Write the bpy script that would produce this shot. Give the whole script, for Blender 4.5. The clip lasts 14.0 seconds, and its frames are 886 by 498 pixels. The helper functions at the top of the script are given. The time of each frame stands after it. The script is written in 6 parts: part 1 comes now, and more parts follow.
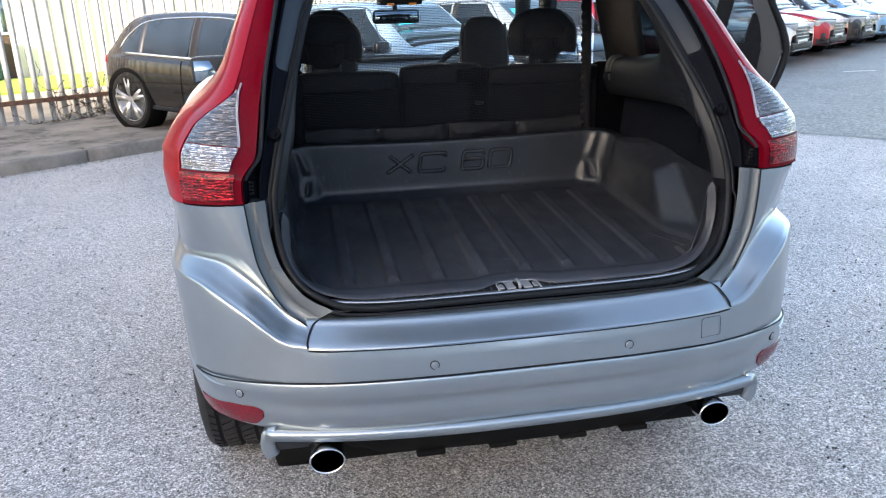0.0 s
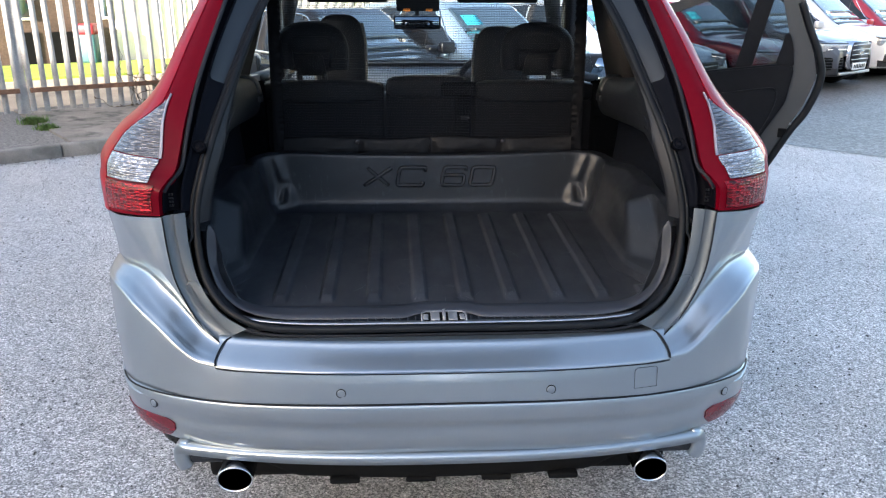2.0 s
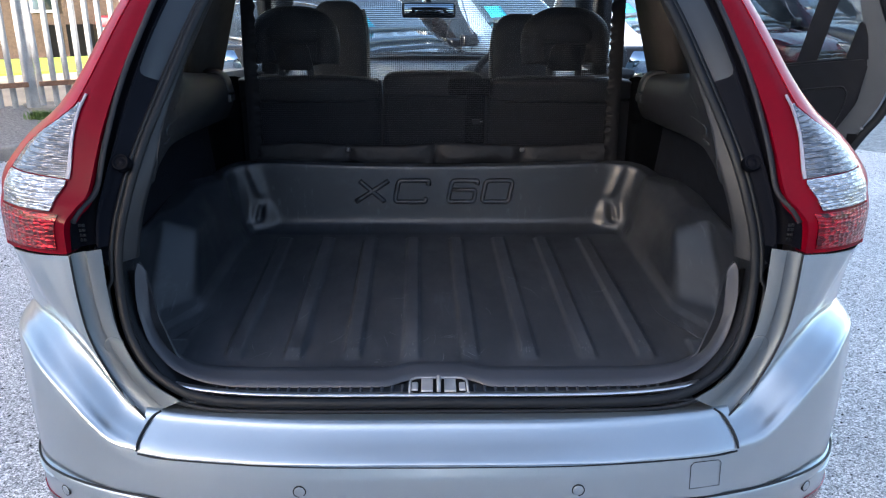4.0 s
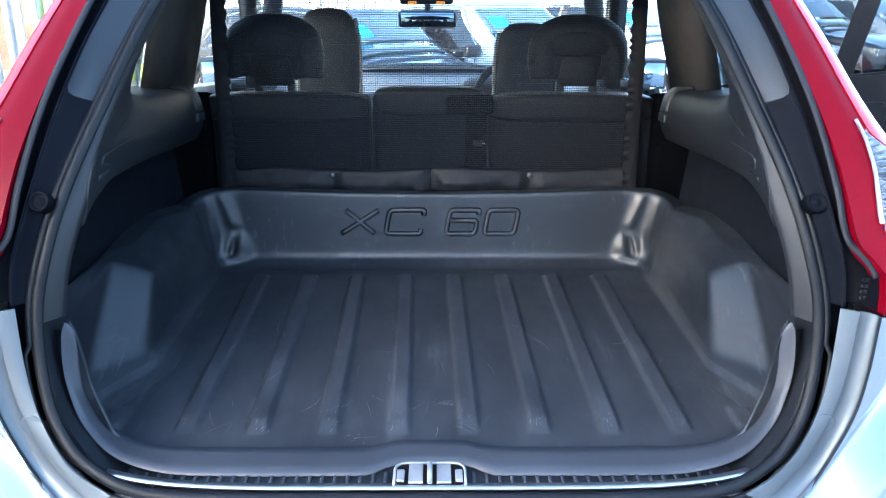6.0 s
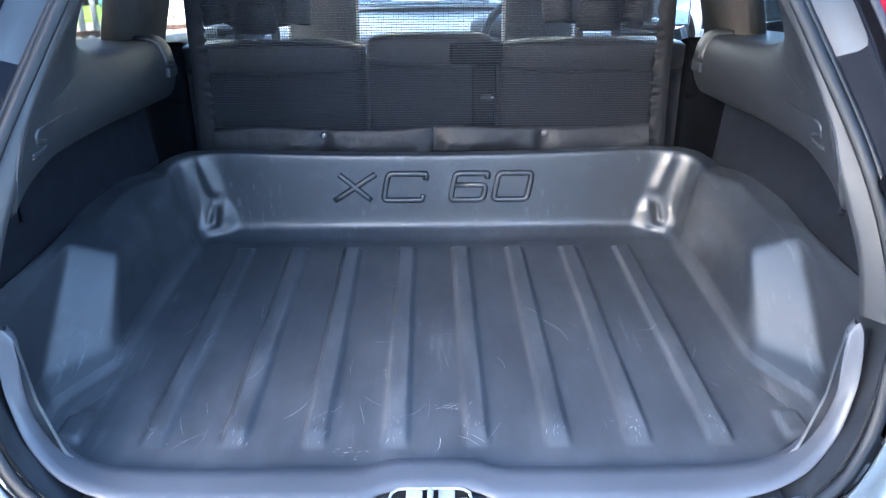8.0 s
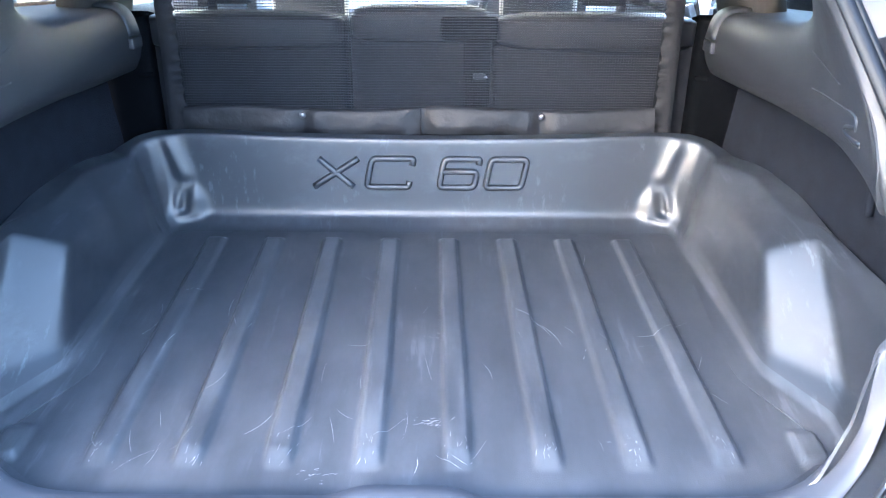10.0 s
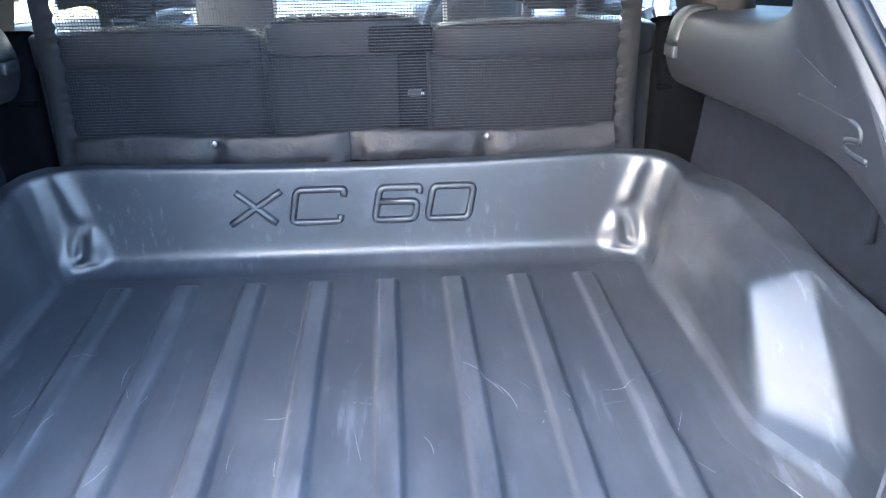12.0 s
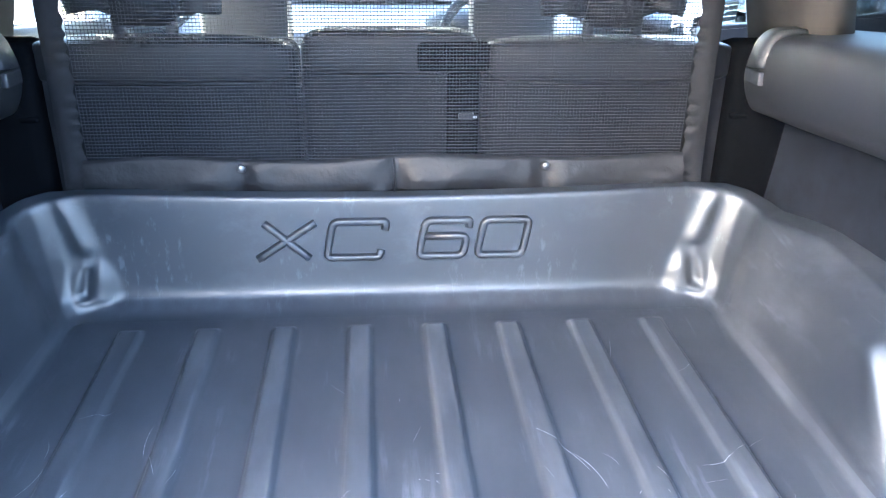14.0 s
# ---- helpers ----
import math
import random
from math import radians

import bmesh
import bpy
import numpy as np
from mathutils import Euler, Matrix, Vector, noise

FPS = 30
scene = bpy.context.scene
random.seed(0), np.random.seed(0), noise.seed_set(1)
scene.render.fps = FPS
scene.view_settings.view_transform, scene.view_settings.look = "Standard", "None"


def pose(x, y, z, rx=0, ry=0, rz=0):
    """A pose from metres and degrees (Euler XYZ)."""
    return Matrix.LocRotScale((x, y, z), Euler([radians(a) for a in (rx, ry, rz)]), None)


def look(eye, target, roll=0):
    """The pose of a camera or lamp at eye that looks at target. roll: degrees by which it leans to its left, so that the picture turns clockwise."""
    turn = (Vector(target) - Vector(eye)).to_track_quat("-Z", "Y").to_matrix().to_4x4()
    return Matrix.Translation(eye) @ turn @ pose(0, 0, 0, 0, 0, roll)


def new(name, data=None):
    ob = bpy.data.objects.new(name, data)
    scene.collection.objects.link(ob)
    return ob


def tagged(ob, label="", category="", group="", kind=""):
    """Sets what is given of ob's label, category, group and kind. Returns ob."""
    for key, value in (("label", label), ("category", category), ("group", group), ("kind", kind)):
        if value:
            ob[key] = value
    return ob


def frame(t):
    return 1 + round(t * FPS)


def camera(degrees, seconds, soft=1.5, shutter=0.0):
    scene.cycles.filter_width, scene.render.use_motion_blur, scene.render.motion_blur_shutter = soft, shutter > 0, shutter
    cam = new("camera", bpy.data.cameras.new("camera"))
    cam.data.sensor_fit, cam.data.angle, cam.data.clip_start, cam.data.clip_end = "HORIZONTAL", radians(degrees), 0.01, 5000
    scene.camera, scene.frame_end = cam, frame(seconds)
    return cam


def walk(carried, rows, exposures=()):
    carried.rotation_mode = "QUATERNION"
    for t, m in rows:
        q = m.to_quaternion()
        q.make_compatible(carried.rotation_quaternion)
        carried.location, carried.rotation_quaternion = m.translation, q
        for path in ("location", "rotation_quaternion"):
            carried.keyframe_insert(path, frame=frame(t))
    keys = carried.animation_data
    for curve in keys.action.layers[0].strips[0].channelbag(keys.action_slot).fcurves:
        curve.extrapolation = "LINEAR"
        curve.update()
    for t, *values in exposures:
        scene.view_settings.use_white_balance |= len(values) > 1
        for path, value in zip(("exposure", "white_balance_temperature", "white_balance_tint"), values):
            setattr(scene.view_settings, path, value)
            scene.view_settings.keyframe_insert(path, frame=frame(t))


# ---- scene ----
cam = camera(60.8, 14.0, soft=1.2)
PATH = [
    (0, (-0.481, -1.601, 1.504), (-0.169, 0.272, 0.878), -1.7),
    (0.5, (-0.245, -1.705, 1.528), (-0.043, 0.181, 0.892), -1.4),
    (1, (-0.154, -1.685, 1.537), (-0.014, 0.208, 0.906), -0.9),
    (1.5, (-0.11, -1.606, 1.539), (0.001, 0.289, 0.91), -0.3),
    (2, (-0.086, -1.556, 1.548), (0.007, 0.339, 0.916), 0.2),
    (2.5, (-0.042, -1.464, 1.549), (0.034, 0.428, 0.903), 0.5),
    (2.7, (-0.018, -1.416, 1.545), (0.049, 0.474, 0.894), 0.5),
    (4.8, (-0.005, -0.973, 1.499), (0.017, 0.923, 0.864), 0.1),
    (5, (0.001, -0.945, 1.501), (0.023, 0.953, 0.87), 0.1),
    (5.5, (0.009, -0.887, 1.495), (0.033, 1.014, 0.875), 0.1),
    (6, (0.009, -0.85, 1.495), (0.028, 1.051, 0.874), 0.2),
    (6.5, (0.02, -0.814, 1.492), (0.016, 1.083, 0.859), 0.0),
    (7, (0.049, -0.775, 1.5), (0.028, 1.111, 0.833), -0.3),
    (7.5, (0.063, -0.722, 1.487), (0.037, 1.142, 0.764), -0.6),
    (8, (0.024, -0.642, 1.499), (0.015, 1.202, 0.726), -0.6),
    (10.3, (0.057, -0.502, 1.477), (0.049, 1.319, 0.649), 0.6),
    (10.5, (0.068, -0.493, 1.483), (0.032, 1.331, 0.663), 0.3),
    (11, (0.106, -0.474, 1.481), (-0.014, 1.359, 0.688), -0.5),
    (11.5, (0.13, -0.431, 1.461), (-0.106, 1.399, 0.689), -2.2),
    (12, (0.107, -0.316, 1.438), (0.183, 1.519, 0.647), -1.1),
    (12.5, (-0.023, -0.163, 1.422), (0.525, 1.601, 0.654), 0.7),
    (13, (-0.061, -0.124, 1.419), (0.712, 1.559, 0.663), 2.2),
    (13.5, (-0.07, -0.128, 1.42), (0.593, 1.6, 0.662), 2.3),
    (14, (-0.021, -0.154, 1.436), (0.129, 1.683, 0.659), 0.7),
]
EXPOSURE = [(0, 2.45, 6550, 14), (2.7, 2.45, 6500, 14), (4.8, 3.1, 6000, 16), (5.5, 3.65, 5750, 12), (6.5, 4.20, 5450, 9), (8.2, 5.08, 5600, 12), (10.3, 5.78, 5850, 13), (13.4, 5.60, 5750, 12), (14.0, 5.95, 5850, 12)]
walk(cam, [(t, look(eye, target, roll)) for t, eye, target, roll in PATH], EXPOSURE)
# ---------------------------------------------------------------- light
world = bpy.data.worlds.new("sky")
scene.world = world
world.use_nodes = True
SUN_EL, SUN_AZ = 12.5, 214.0          # degrees; azimuth clockwise from +y
wn = world.node_tree.nodes
sky = wn.new("ShaderNodeTexSky")
sky.sky_type, sky.sun_disc = "NISHITA", False
sky.sun_elevation, sky.sun_rotation = radians(SUN_EL), radians(SUN_AZ)
sky.air_density, sky.dust_density, sky.ozone_density = 1.0, 2.5, 1.0
world.node_tree.links.new(sky.outputs[0], wn["Background"].inputs[0])
wn["Background"].inputs[1].default_value = 0.15
sun = new("sun", bpy.data.lights.new("sun", "SUN"))
sun.data.energy, sun.data.angle, sun.data.color = 4.8, radians(0.53), (1.0, 0.93, 0.82)
_a, _e = radians(SUN_AZ), radians(SUN_EL)
SUN_DIR = Vector((math.sin(_a) * math.cos(_e), math.cos(_a) * math.cos(_e), math.sin(_e)))
sun.matrix_world = look(SUN_DIR * 60, (0, 0, 0))

# ---------------------------------------------------------------- materials
def mat(name, col, rough=0.5, metal=0.0, noise_scale=0.0, vary=0.15, bump=0.0, bump_scale=None, coat=0.0,
        fine=0.0, fine_scale=400.0, rough_vary=0.0, spec=0.5, sheen=0.0, stain=None, stain_scale=3.0):
    """A principled material whose colour wanders at a coarse and a fine scale, with relief."""
    m = bpy.data.materials.new(name)
    m.use_nodes = True
    nt = m.node_tree
    n, l = nt.nodes, nt.links
    b = n["Principled BSDF"]
    b.inputs["Base Color"].default_value = (*col, 1)
    b.inputs["Roughness"].default_value = rough
    b.inputs["Metallic"].default_value = metal
    b.inputs["Coat Weight"].default_value = coat
    b.inputs["Coat Roughness"].default_value = 0.05
    b.inputs["Specular IOR Level"].default_value = spec
    b.inputs["Sheen Weight"].default_value = sheen
    geo = n.new("ShaderNodeNewGeometry")
    if noise_scale:
        a = n.new("ShaderNodeTexNoise")
        a.inputs["Scale"].default_value, a.inputs["Detail"].default_value = noise_scale, 5
        l.new(geo.outputs["Position"], a.inputs["Vector"])
        r = n.new("ShaderNodeMapRange")
        r.inputs["From Min"].default_value, r.inputs["From Max"].default_value = 0.3, 0.7
        r.inputs["To Min"].default_value, r.inputs["To Max"].default_value = 1 - vary, 1 + vary
        l.new(a.outputs[0], r.inputs["Value"])
        value = r.outputs[0]
        if fine:
            f = n.new("ShaderNodeTexNoise")
            f.inputs["Scale"].default_value, f.inputs["Detail"].default_value = fine_scale, 3
            l.new(geo.outputs["Position"], f.inputs["Vector"])
            fr = n.new("ShaderNodeMapRange")
            fr.inputs["From Min"].default_value, fr.inputs["From Max"].default_value = 0.3, 0.7
            fr.inputs["To Min"].default_value, fr.inputs["To Max"].default_value = 1 - fine, 1 + fine
            l.new(f.outputs[0], fr.inputs["Value"])
            mu = n.new("ShaderNodeMath")
            mu.operation = "MULTIPLY"
            l.new(value, mu.inputs[0]), l.new(fr.outputs[0], mu.inputs[1])
            value = mu.outputs[0]
        mx = n.new("ShaderNodeVectorMath")
        mx.operation = "SCALE"
        mx.inputs[0].default_value = col
        l.new(value, mx.inputs["Scale"])
        out = mx.outputs[0]
        if stain:
            s = n.new("ShaderNodeTexNoise")
            s.inputs["Scale"].default_value, s.inputs["Detail"].default_value = stain_scale, 8
            s.inputs["Roughness"].default_value = 0.65
            l.new(geo.outputs["Position"], s.inputs["Vector"])
            sr = n.new("ShaderNodeMapRange")
            sr.inputs["From Min"].default_value, sr.inputs["From Max"].default_value = 0.5, 0.68
            l.new(s.outputs[0], sr.inputs["Value"])
            mix = n.new("ShaderNodeMix")
            mix.data_type = "RGBA"
            l.new(sr.outputs[0], mix.inputs["Factor"])
            l.new(out, mix.inputs["A"])
            mix.inputs["B"].default_value = (*stain, 1)
            out = mix.outputs["Result"]
        l.new(out, b.inputs["Base Color"])
        if rough_vary:
            rr = n.new("ShaderNodeMapRange")
            rr.inputs["From Min"].default_value, rr.inputs["From Max"].default_value = 0.3, 0.7
            rr.inputs["To Min"].default_value, rr.inputs["To Max"].default_value = rough - rough_vary, rough + rough_vary
            l.new(a.outputs[0], rr.inputs["Value"])
            l.new(rr.outputs[0], b.inputs["Roughness"])
    if bump:
        t = n.new("ShaderNodeTexNoise")
        t.inputs["Scale"].default_value, t.inputs["Detail"].default_value = bump_scale or fine_scale, 3
        l.new(geo.outputs["Position"], t.inputs["Vector"])
        bp = n.new("ShaderNodeBump")
        bp.inputs["Strength"].default_value, bp.inputs["Distance"].default_value = bump, 0.004
        l.new(t.outputs[0], bp.inputs["Height"])
        l.new(bp.outputs[0], b.inputs["Normal"])
    return m


def glass(name, tint=(0.9, 0.95, 0.95), rough=0.0):
    m = bpy.data.materials.new(name)
    m.use_nodes = True
    n, l = m.node_tree.nodes, m.node_tree.links
    n.remove(n["Principled BSDF"])
    tr, gl, mx = n.new("ShaderNodeBsdfTransparent"), n.new("ShaderNodeBsdfGlossy"), n.new("ShaderNodeMixShader")
    tr.inputs[0].default_value = (*tint, 1)
    gl.inputs["Roughness"].default_value = rough
    mx.inputs[0].default_value = 0.06
    l.new(tr.outputs[0], mx.inputs[1]), l.new(gl.outputs[0], mx.inputs[2])
    l.new(mx.outputs[0], n["Material Output"].inputs[0])
    return m


def lamp_mat(name, col, strength):
    m = bpy.data.materials.new(name)
    m.use_nodes = True
    b = m.node_tree.nodes["Principled BSDF"]
    b.inputs["Base Color"].default_value = (*col, 1)
    b.inputs["Emission Color"].default_value = (*col, 1)
    b.inputs["Emission Strength"].default_value = strength
    return m


SILVER = mat("silver paint", (0.335, 0.372, 0.396), 0.28, 0.88, 9, 0.03, coat=0.7, fine=0.06, fine_scale=1500)
# Body silver coloured darker to carry the shade in the boot jamb.
JAMB = mat("silver paint darkened for jamb shade", (0.135, 0.153, 0.166), 0.5, 0.7, 9, 0.05, fine=0.06, fine_scale=1500)
# Silver pillar strip, with the raised tailgate's shade put into its colour.
PILLARPAINT = mat("silver paint darkened for pillar shade", (0.014, 0.017, 0.022), 0.34, 0.1, 9, 0.05, fine=0.06, fine_scale=1500)
CHANNEL = mat("deep black trim", (0.0036, 0.0040, 0.0064), 0.6, 0, 12, 0.15, spec=0.05)
# Silver again, darkened in colour because the door's shut face lies in shade.
SHUT = mat("silver door paint darkened for shade", (0.050, 0.056, 0.061), 0.5, 0.4, 9, 0.06, fine=0.06, fine_scale=1500)
GASKET = mat("grey lamp gasket", (0.018, 0.019, 0.023), 0.6, 0, 12, 0.15, spec=0.2)
PLASTIC = mat("black plastic", (0.010, 0.012, 0.016), 0.5, 0, 14, 0.2, 0.25, 900, fine=0.15, rough_vary=0.06)
GLOSSBLACK = mat("satin black trim", (0.012, 0.012, 0.015), 0.28, 0, 6, 0.2)
RUBBER = mat("rubber seal", (0.005, 0.006, 0.008), 0.5, 0, 20, 0.2, 0.1, 500, spec=0.25)
TRIM = mat("grained charcoal trim", (0.0088, 0.0102, 0.0132), 0.5, 0, 12, 0.12, 0.22, 1100, fine=0.12, fine_scale=900, spec=0.34)
# Trim colour raised on the rear-facing edge, in place of skylight on it.
EDGE = mat("charcoal pillar edge lightened for sky", (0.016, 0.0168, 0.0195), 0.5, 0, 12, 0.1, 0.2, 1000, spec=0.4)
COVER = mat("satin pillar plastic", (0.0040, 0.0048, 0.0080), 0.5, 0, 12, 0.12, 0.15, 900, spec=0.04)
CARPET = mat("dark cargo carpet", (0.0078, 0.0100, 0.0155), 0.95, 0, 30, 0.25, 0.8, 1500, fine=0.4, fine_scale=1200, spec=0.1)
LEATHER = mat("black leather", (0.006, 0.007, 0.009), 0.5, 0, 25, 0.2, 0.3, 500, spec=0.3)
SEATBACK = mat("black seat back", (0.006, 0.0068, 0.009), 0.7, 0, 25, 0.2, 0.3, 700, spec=0.15)
NETTING = mat("black net thread", (0.010, 0.0115, 0.016), 0.5, 0, 40, 0.2, spec=0.28)
VINYL = mat("black vinyl", (0.0072, 0.0074, 0.0088), 0.46, 0, 12, 0.2, 0.55, 42, spec=0.2)
ZINC = mat("pale zinc plate", (0.34, 0.34, 0.35), 0.5, 0.4, 40, 0.12)
# Scuffed liner plastic, its base also lightened to carry the lip's sky sheen.
LIPM = mat("scuffed lip plastic with painted sheen", (0.040, 0.044, 0.055), 0.46, 0, 9, 0.15)
CHROME = mat("chrome", (0.75, 0.75, 0.76), 0.12, 1.0, 20, 0.06)
STEEL = mat("brushed steel", (0.36, 0.36, 0.37), 0.3, 1.0, 40, 0.15)
REDLENS = mat("red lens", (0.27, 0.0004, 0.008), 0.5, 0, 30, 0.03, coat=0.45, spec=0.05)
DARKRED = mat("dark red lens", (0.12, 0.0004, 0.006), 0.5, 0, 30, 0.04, coat=0.15, spec=0.02)


def lens_mat(name, dark, bright, across, up, coat=1.0):
    """Clear lens over a faceted reflector: glints and dark facets coloured in as short dashes in rows."""
    m = mat(name, bright, 0.14, 0.75, coat=coat)
    n, l = m.node_tree.nodes, m.node_tree.links
    geo, mp, v_ = n.new("ShaderNodeNewGeometry"), n.new("ShaderNodeMapping"), n.new("ShaderNodeTexVoronoi")
    mp.inputs["Scale"].default_value = (across, across, up)
    v_.inputs["Scale"].default_value, v_.inputs["Randomness"].default_value = 1.0, 0.55
    l.new(geo.outputs["Position"], mp.inputs["Vector"]), l.new(mp.outputs[0], v_.inputs["Vector"])
    ramp = n.new("ShaderNodeMix")
    ramp.data_type = "RGBA"
    ramp.inputs["A"].default_value, ramp.inputs["B"].default_value = (*dark, 1), (*bright, 1)
    cell = n.new("ShaderNodeSeparateColor")
    l.new(v_.outputs["Color"], cell.inputs[0]), l.new(cell.outputs[0], ramp.inputs["Factor"])
    b = n["Principled BSDF"]
    l.new(ramp.outputs["Result"], b.inputs["Base Color"])
    bp = n.new("ShaderNodeBump")
    bp.inputs["Strength"].default_value, bp.inputs["Distance"].default_value = 0.9, 0.004
    l.new(v_.outputs["Distance"], bp.inputs["Height"]), l.new(bp.outputs[0], b.inputs["Normal"])
    return m


CLEARLENS = lens_mat("clear ribbed lens", (0.10, 0.10, 0.11), (0.58, 0.58, 0.60), 85, 250)
LENSGREY = lens_mat("smoked ribbed lens", (0.03, 0.03, 0.035), (0.24, 0.24, 0.26), 60, 300)
BRAKE = lens_mat("ribbed red lens", (0.035, 0.0001, 0.001), (0.34, 0.001, 0.010), 90, 150, 0.35)
GUIDE = mat("frosted light guide", (0.27, 0.25, 0.28), 0.35, 0, 40, 0.1, coat=0.5)
REFLECT = mat("red reflector", (0.13, 0.003, 0.010), 0.25, 0, 200, 0.3, coat=0.2, spec=0.3)
TYRE = mat("tyre rubber", (0.014, 0.014, 0.015), 0.75, 0, 30, 0.25, 0.3, 300)
DARK = mat("dark underside", (0.006, 0.006, 0.006), 0.9, 0, 20, 0.2, spec=0.1)
# Near black: shade of the seat-side gap and belt slot put into the colour.
DEEP = mat("near-black shaded trim", (0.0022, 0.0025, 0.0032), 0.9, 0, 30, 0.2, spec=0.0)
PILLAR = mat("beige-grey pillar cloth", (0.037, 0.034, 0.032), 0.85, 0, 30, 0.15, 0.3, 800, spec=0.2)
HEADLINER = mat("dark headlining", (0.02, 0.02, 0.022), 0.9, 0, 30, 0.2)
GLASS = glass("clear glass", (0.92, 0.96, 0.97))
TINTED = glass("privacy glass", (0.42, 0.45, 0.46))
# Darkened blue so the glass carries a dim reflection in its colour.
DIMMIRROR = mat("mirror with dim blue reflection colour", (0.30, 0.38, 0.45), 0.03, 1.0)
AMBER = lamp_mat("courtesy light", (1.0, 0.40, 0.08), 0.075)


def liner_mat():
    """Black moulded plastic with pale scuffs worn on by loads; the floor also pales towards the opening in place of
    daylight.
    """
    m = mat("moulded black plastic", (0.0135, 0.0164, 0.0218), 0.38, 0, 7, 0.08, 0, 260, rough_vary=0)
    n, l = m.node_tree.nodes, m.node_tree.links
    n["Noise Texture"].inputs["Detail"].default_value = 1
    b = n["Principled BSDF"]
    geo = n.new("ShaderNodeNewGeometry")
    src = b.inputs["Base Color"].links[0].from_socket

    def noise(scale, detail, stretch=(1, 1, 1), rough=0.5):
        mp = n.new("ShaderNodeMapping")
        mp.inputs["Scale"].default_value = stretch
        l.new(geo.outputs["Position"], mp.inputs["Vector"])
        t = n.new("ShaderNodeTexNoise")
        t.inputs["Scale"].default_value, t.inputs["Detail"].default_value, t.inputs["Roughness"].default_value = scale, detail, rough
        l.new(mp.outputs[0], t.inputs["Vector"])
        return t.outputs[0]

    def ranged(value, lo, hi, to_lo=0.0, to_hi=1.0):
        r = n.new("ShaderNodeMapRange")
        for k, v_ in (("From Min", lo), ("From Max", hi), ("To Min", to_lo), ("To Max", to_hi)):
            r.inputs[k].default_value = v_
        l.new(value, r.inputs["Value"])
        return r.outputs[0]

    def calc(kind, p, q):
        t = n.new("ShaderNodeMath")
        t.operation = kind
        for k, v_ in enumerate((p, q)):
            if isinstance(v_, (int, float)):
                t.inputs[k].default_value = v_
            else:
                l.new(v_, t.inputs[k])
        return t.outputs[0]

    sep = n.new("ShaderNodeSeparateXYZ")
    l.new(geo.outputs["Position"], sep.inputs[0])
    # height over the bare floor tells the ribs, which are rubbed first
    over = calc("SUBTRACT", calc("SUBTRACT", sep.outputs["Z"], calc("MULTIPLY", sep.outputs["Y"], 0.072)), 0.7684)
    on_floor = calc("LESS_THAN", over, 0.020)
    rib = calc("MULTIPLY", ranged(over, 0.003, 0.008), on_floor)
    near_lift = ranged(sep.outputs["Y"], 1.00, 0.30)            # grows towards the opening: scuffs, and daylight put into the colour
    cloud = ranged(noise(9.0, 6, (1, 0.7, 1), 0.65), 0.38, 0.66, 0.35, 1.0)
    streak = ranged(noise(30.0, 4, (1, 0.22, 1), 0.6), 0.40, 0.74)
    haze = calc("MULTIPLY", calc("MULTIPLY", cloud, near_lift), 0.24)
    worn = calc("MULTIPLY", calc("MULTIPLY", rib, streak), ranged(noise(9.0, 2), 0.30, 0.62, 0.03, 0.27))
    rub = calc("MULTIPLY", calc("MULTIPLY", streak, near_lift), 0.13)
    scrape = calc("MULTIPLY", ranged(noise(60.0, 5, (1, 0.10, 0.4), 0.7), 0.56, 0.66), ranged(noise(7.0, 3), 0.46, 0.60, 0.0, 0.30))
    floor_wear_light = calc("MULTIPLY", calc("ADD", calc("ADD", haze, worn), rub), on_floor)
    off_floor = calc("SUBTRACT", 1.0, on_floor)
    smear = calc("MULTIPLY", ranged(noise(15.0, 6, (0.7, 0.45, 1), 0.68), 0.50, 0.68), ranged(noise(4.5, 2), 0.44, 0.60, 0.0, 0.20))
    total = calc("ADD", calc("ADD", floor_wear_light, scrape), calc("MULTIPLY", off_floor, smear))
    mix = n.new("ShaderNodeMix")
    mix.data_type = "RGBA"
    l.new(total, mix.inputs["Factor"])
    l.new(src, mix.inputs["A"])
    mix.inputs["B"].default_value = (0.112, 0.120, 0.138, 1)
    l.new(mix.outputs["Result"], b.inputs["Base Color"])
    dull = calc("ADD", ranged(noise(13.0, 5, (1, 0.6, 1), 0.65), 0.36, 0.64, 0.29, 0.45), calc("MULTIPLY", total, 0.30))
    l.new(dull, b.inputs["Roughness"])
    bp = n.new("ShaderNodeBump")
    bp.inputs["Strength"].default_value, bp.inputs["Distance"].default_value = 0.16, 0.0012
    l.new(noise(700.0, 2), bp.inputs["Height"])
    l.new(bp.outputs[0], b.inputs["Normal"])
    return m


LINER = liner_mat()
SCUFF = mat("scratched plastic", (0.22, 0.225, 0.24), 0.6, 0, 200, 0.5)


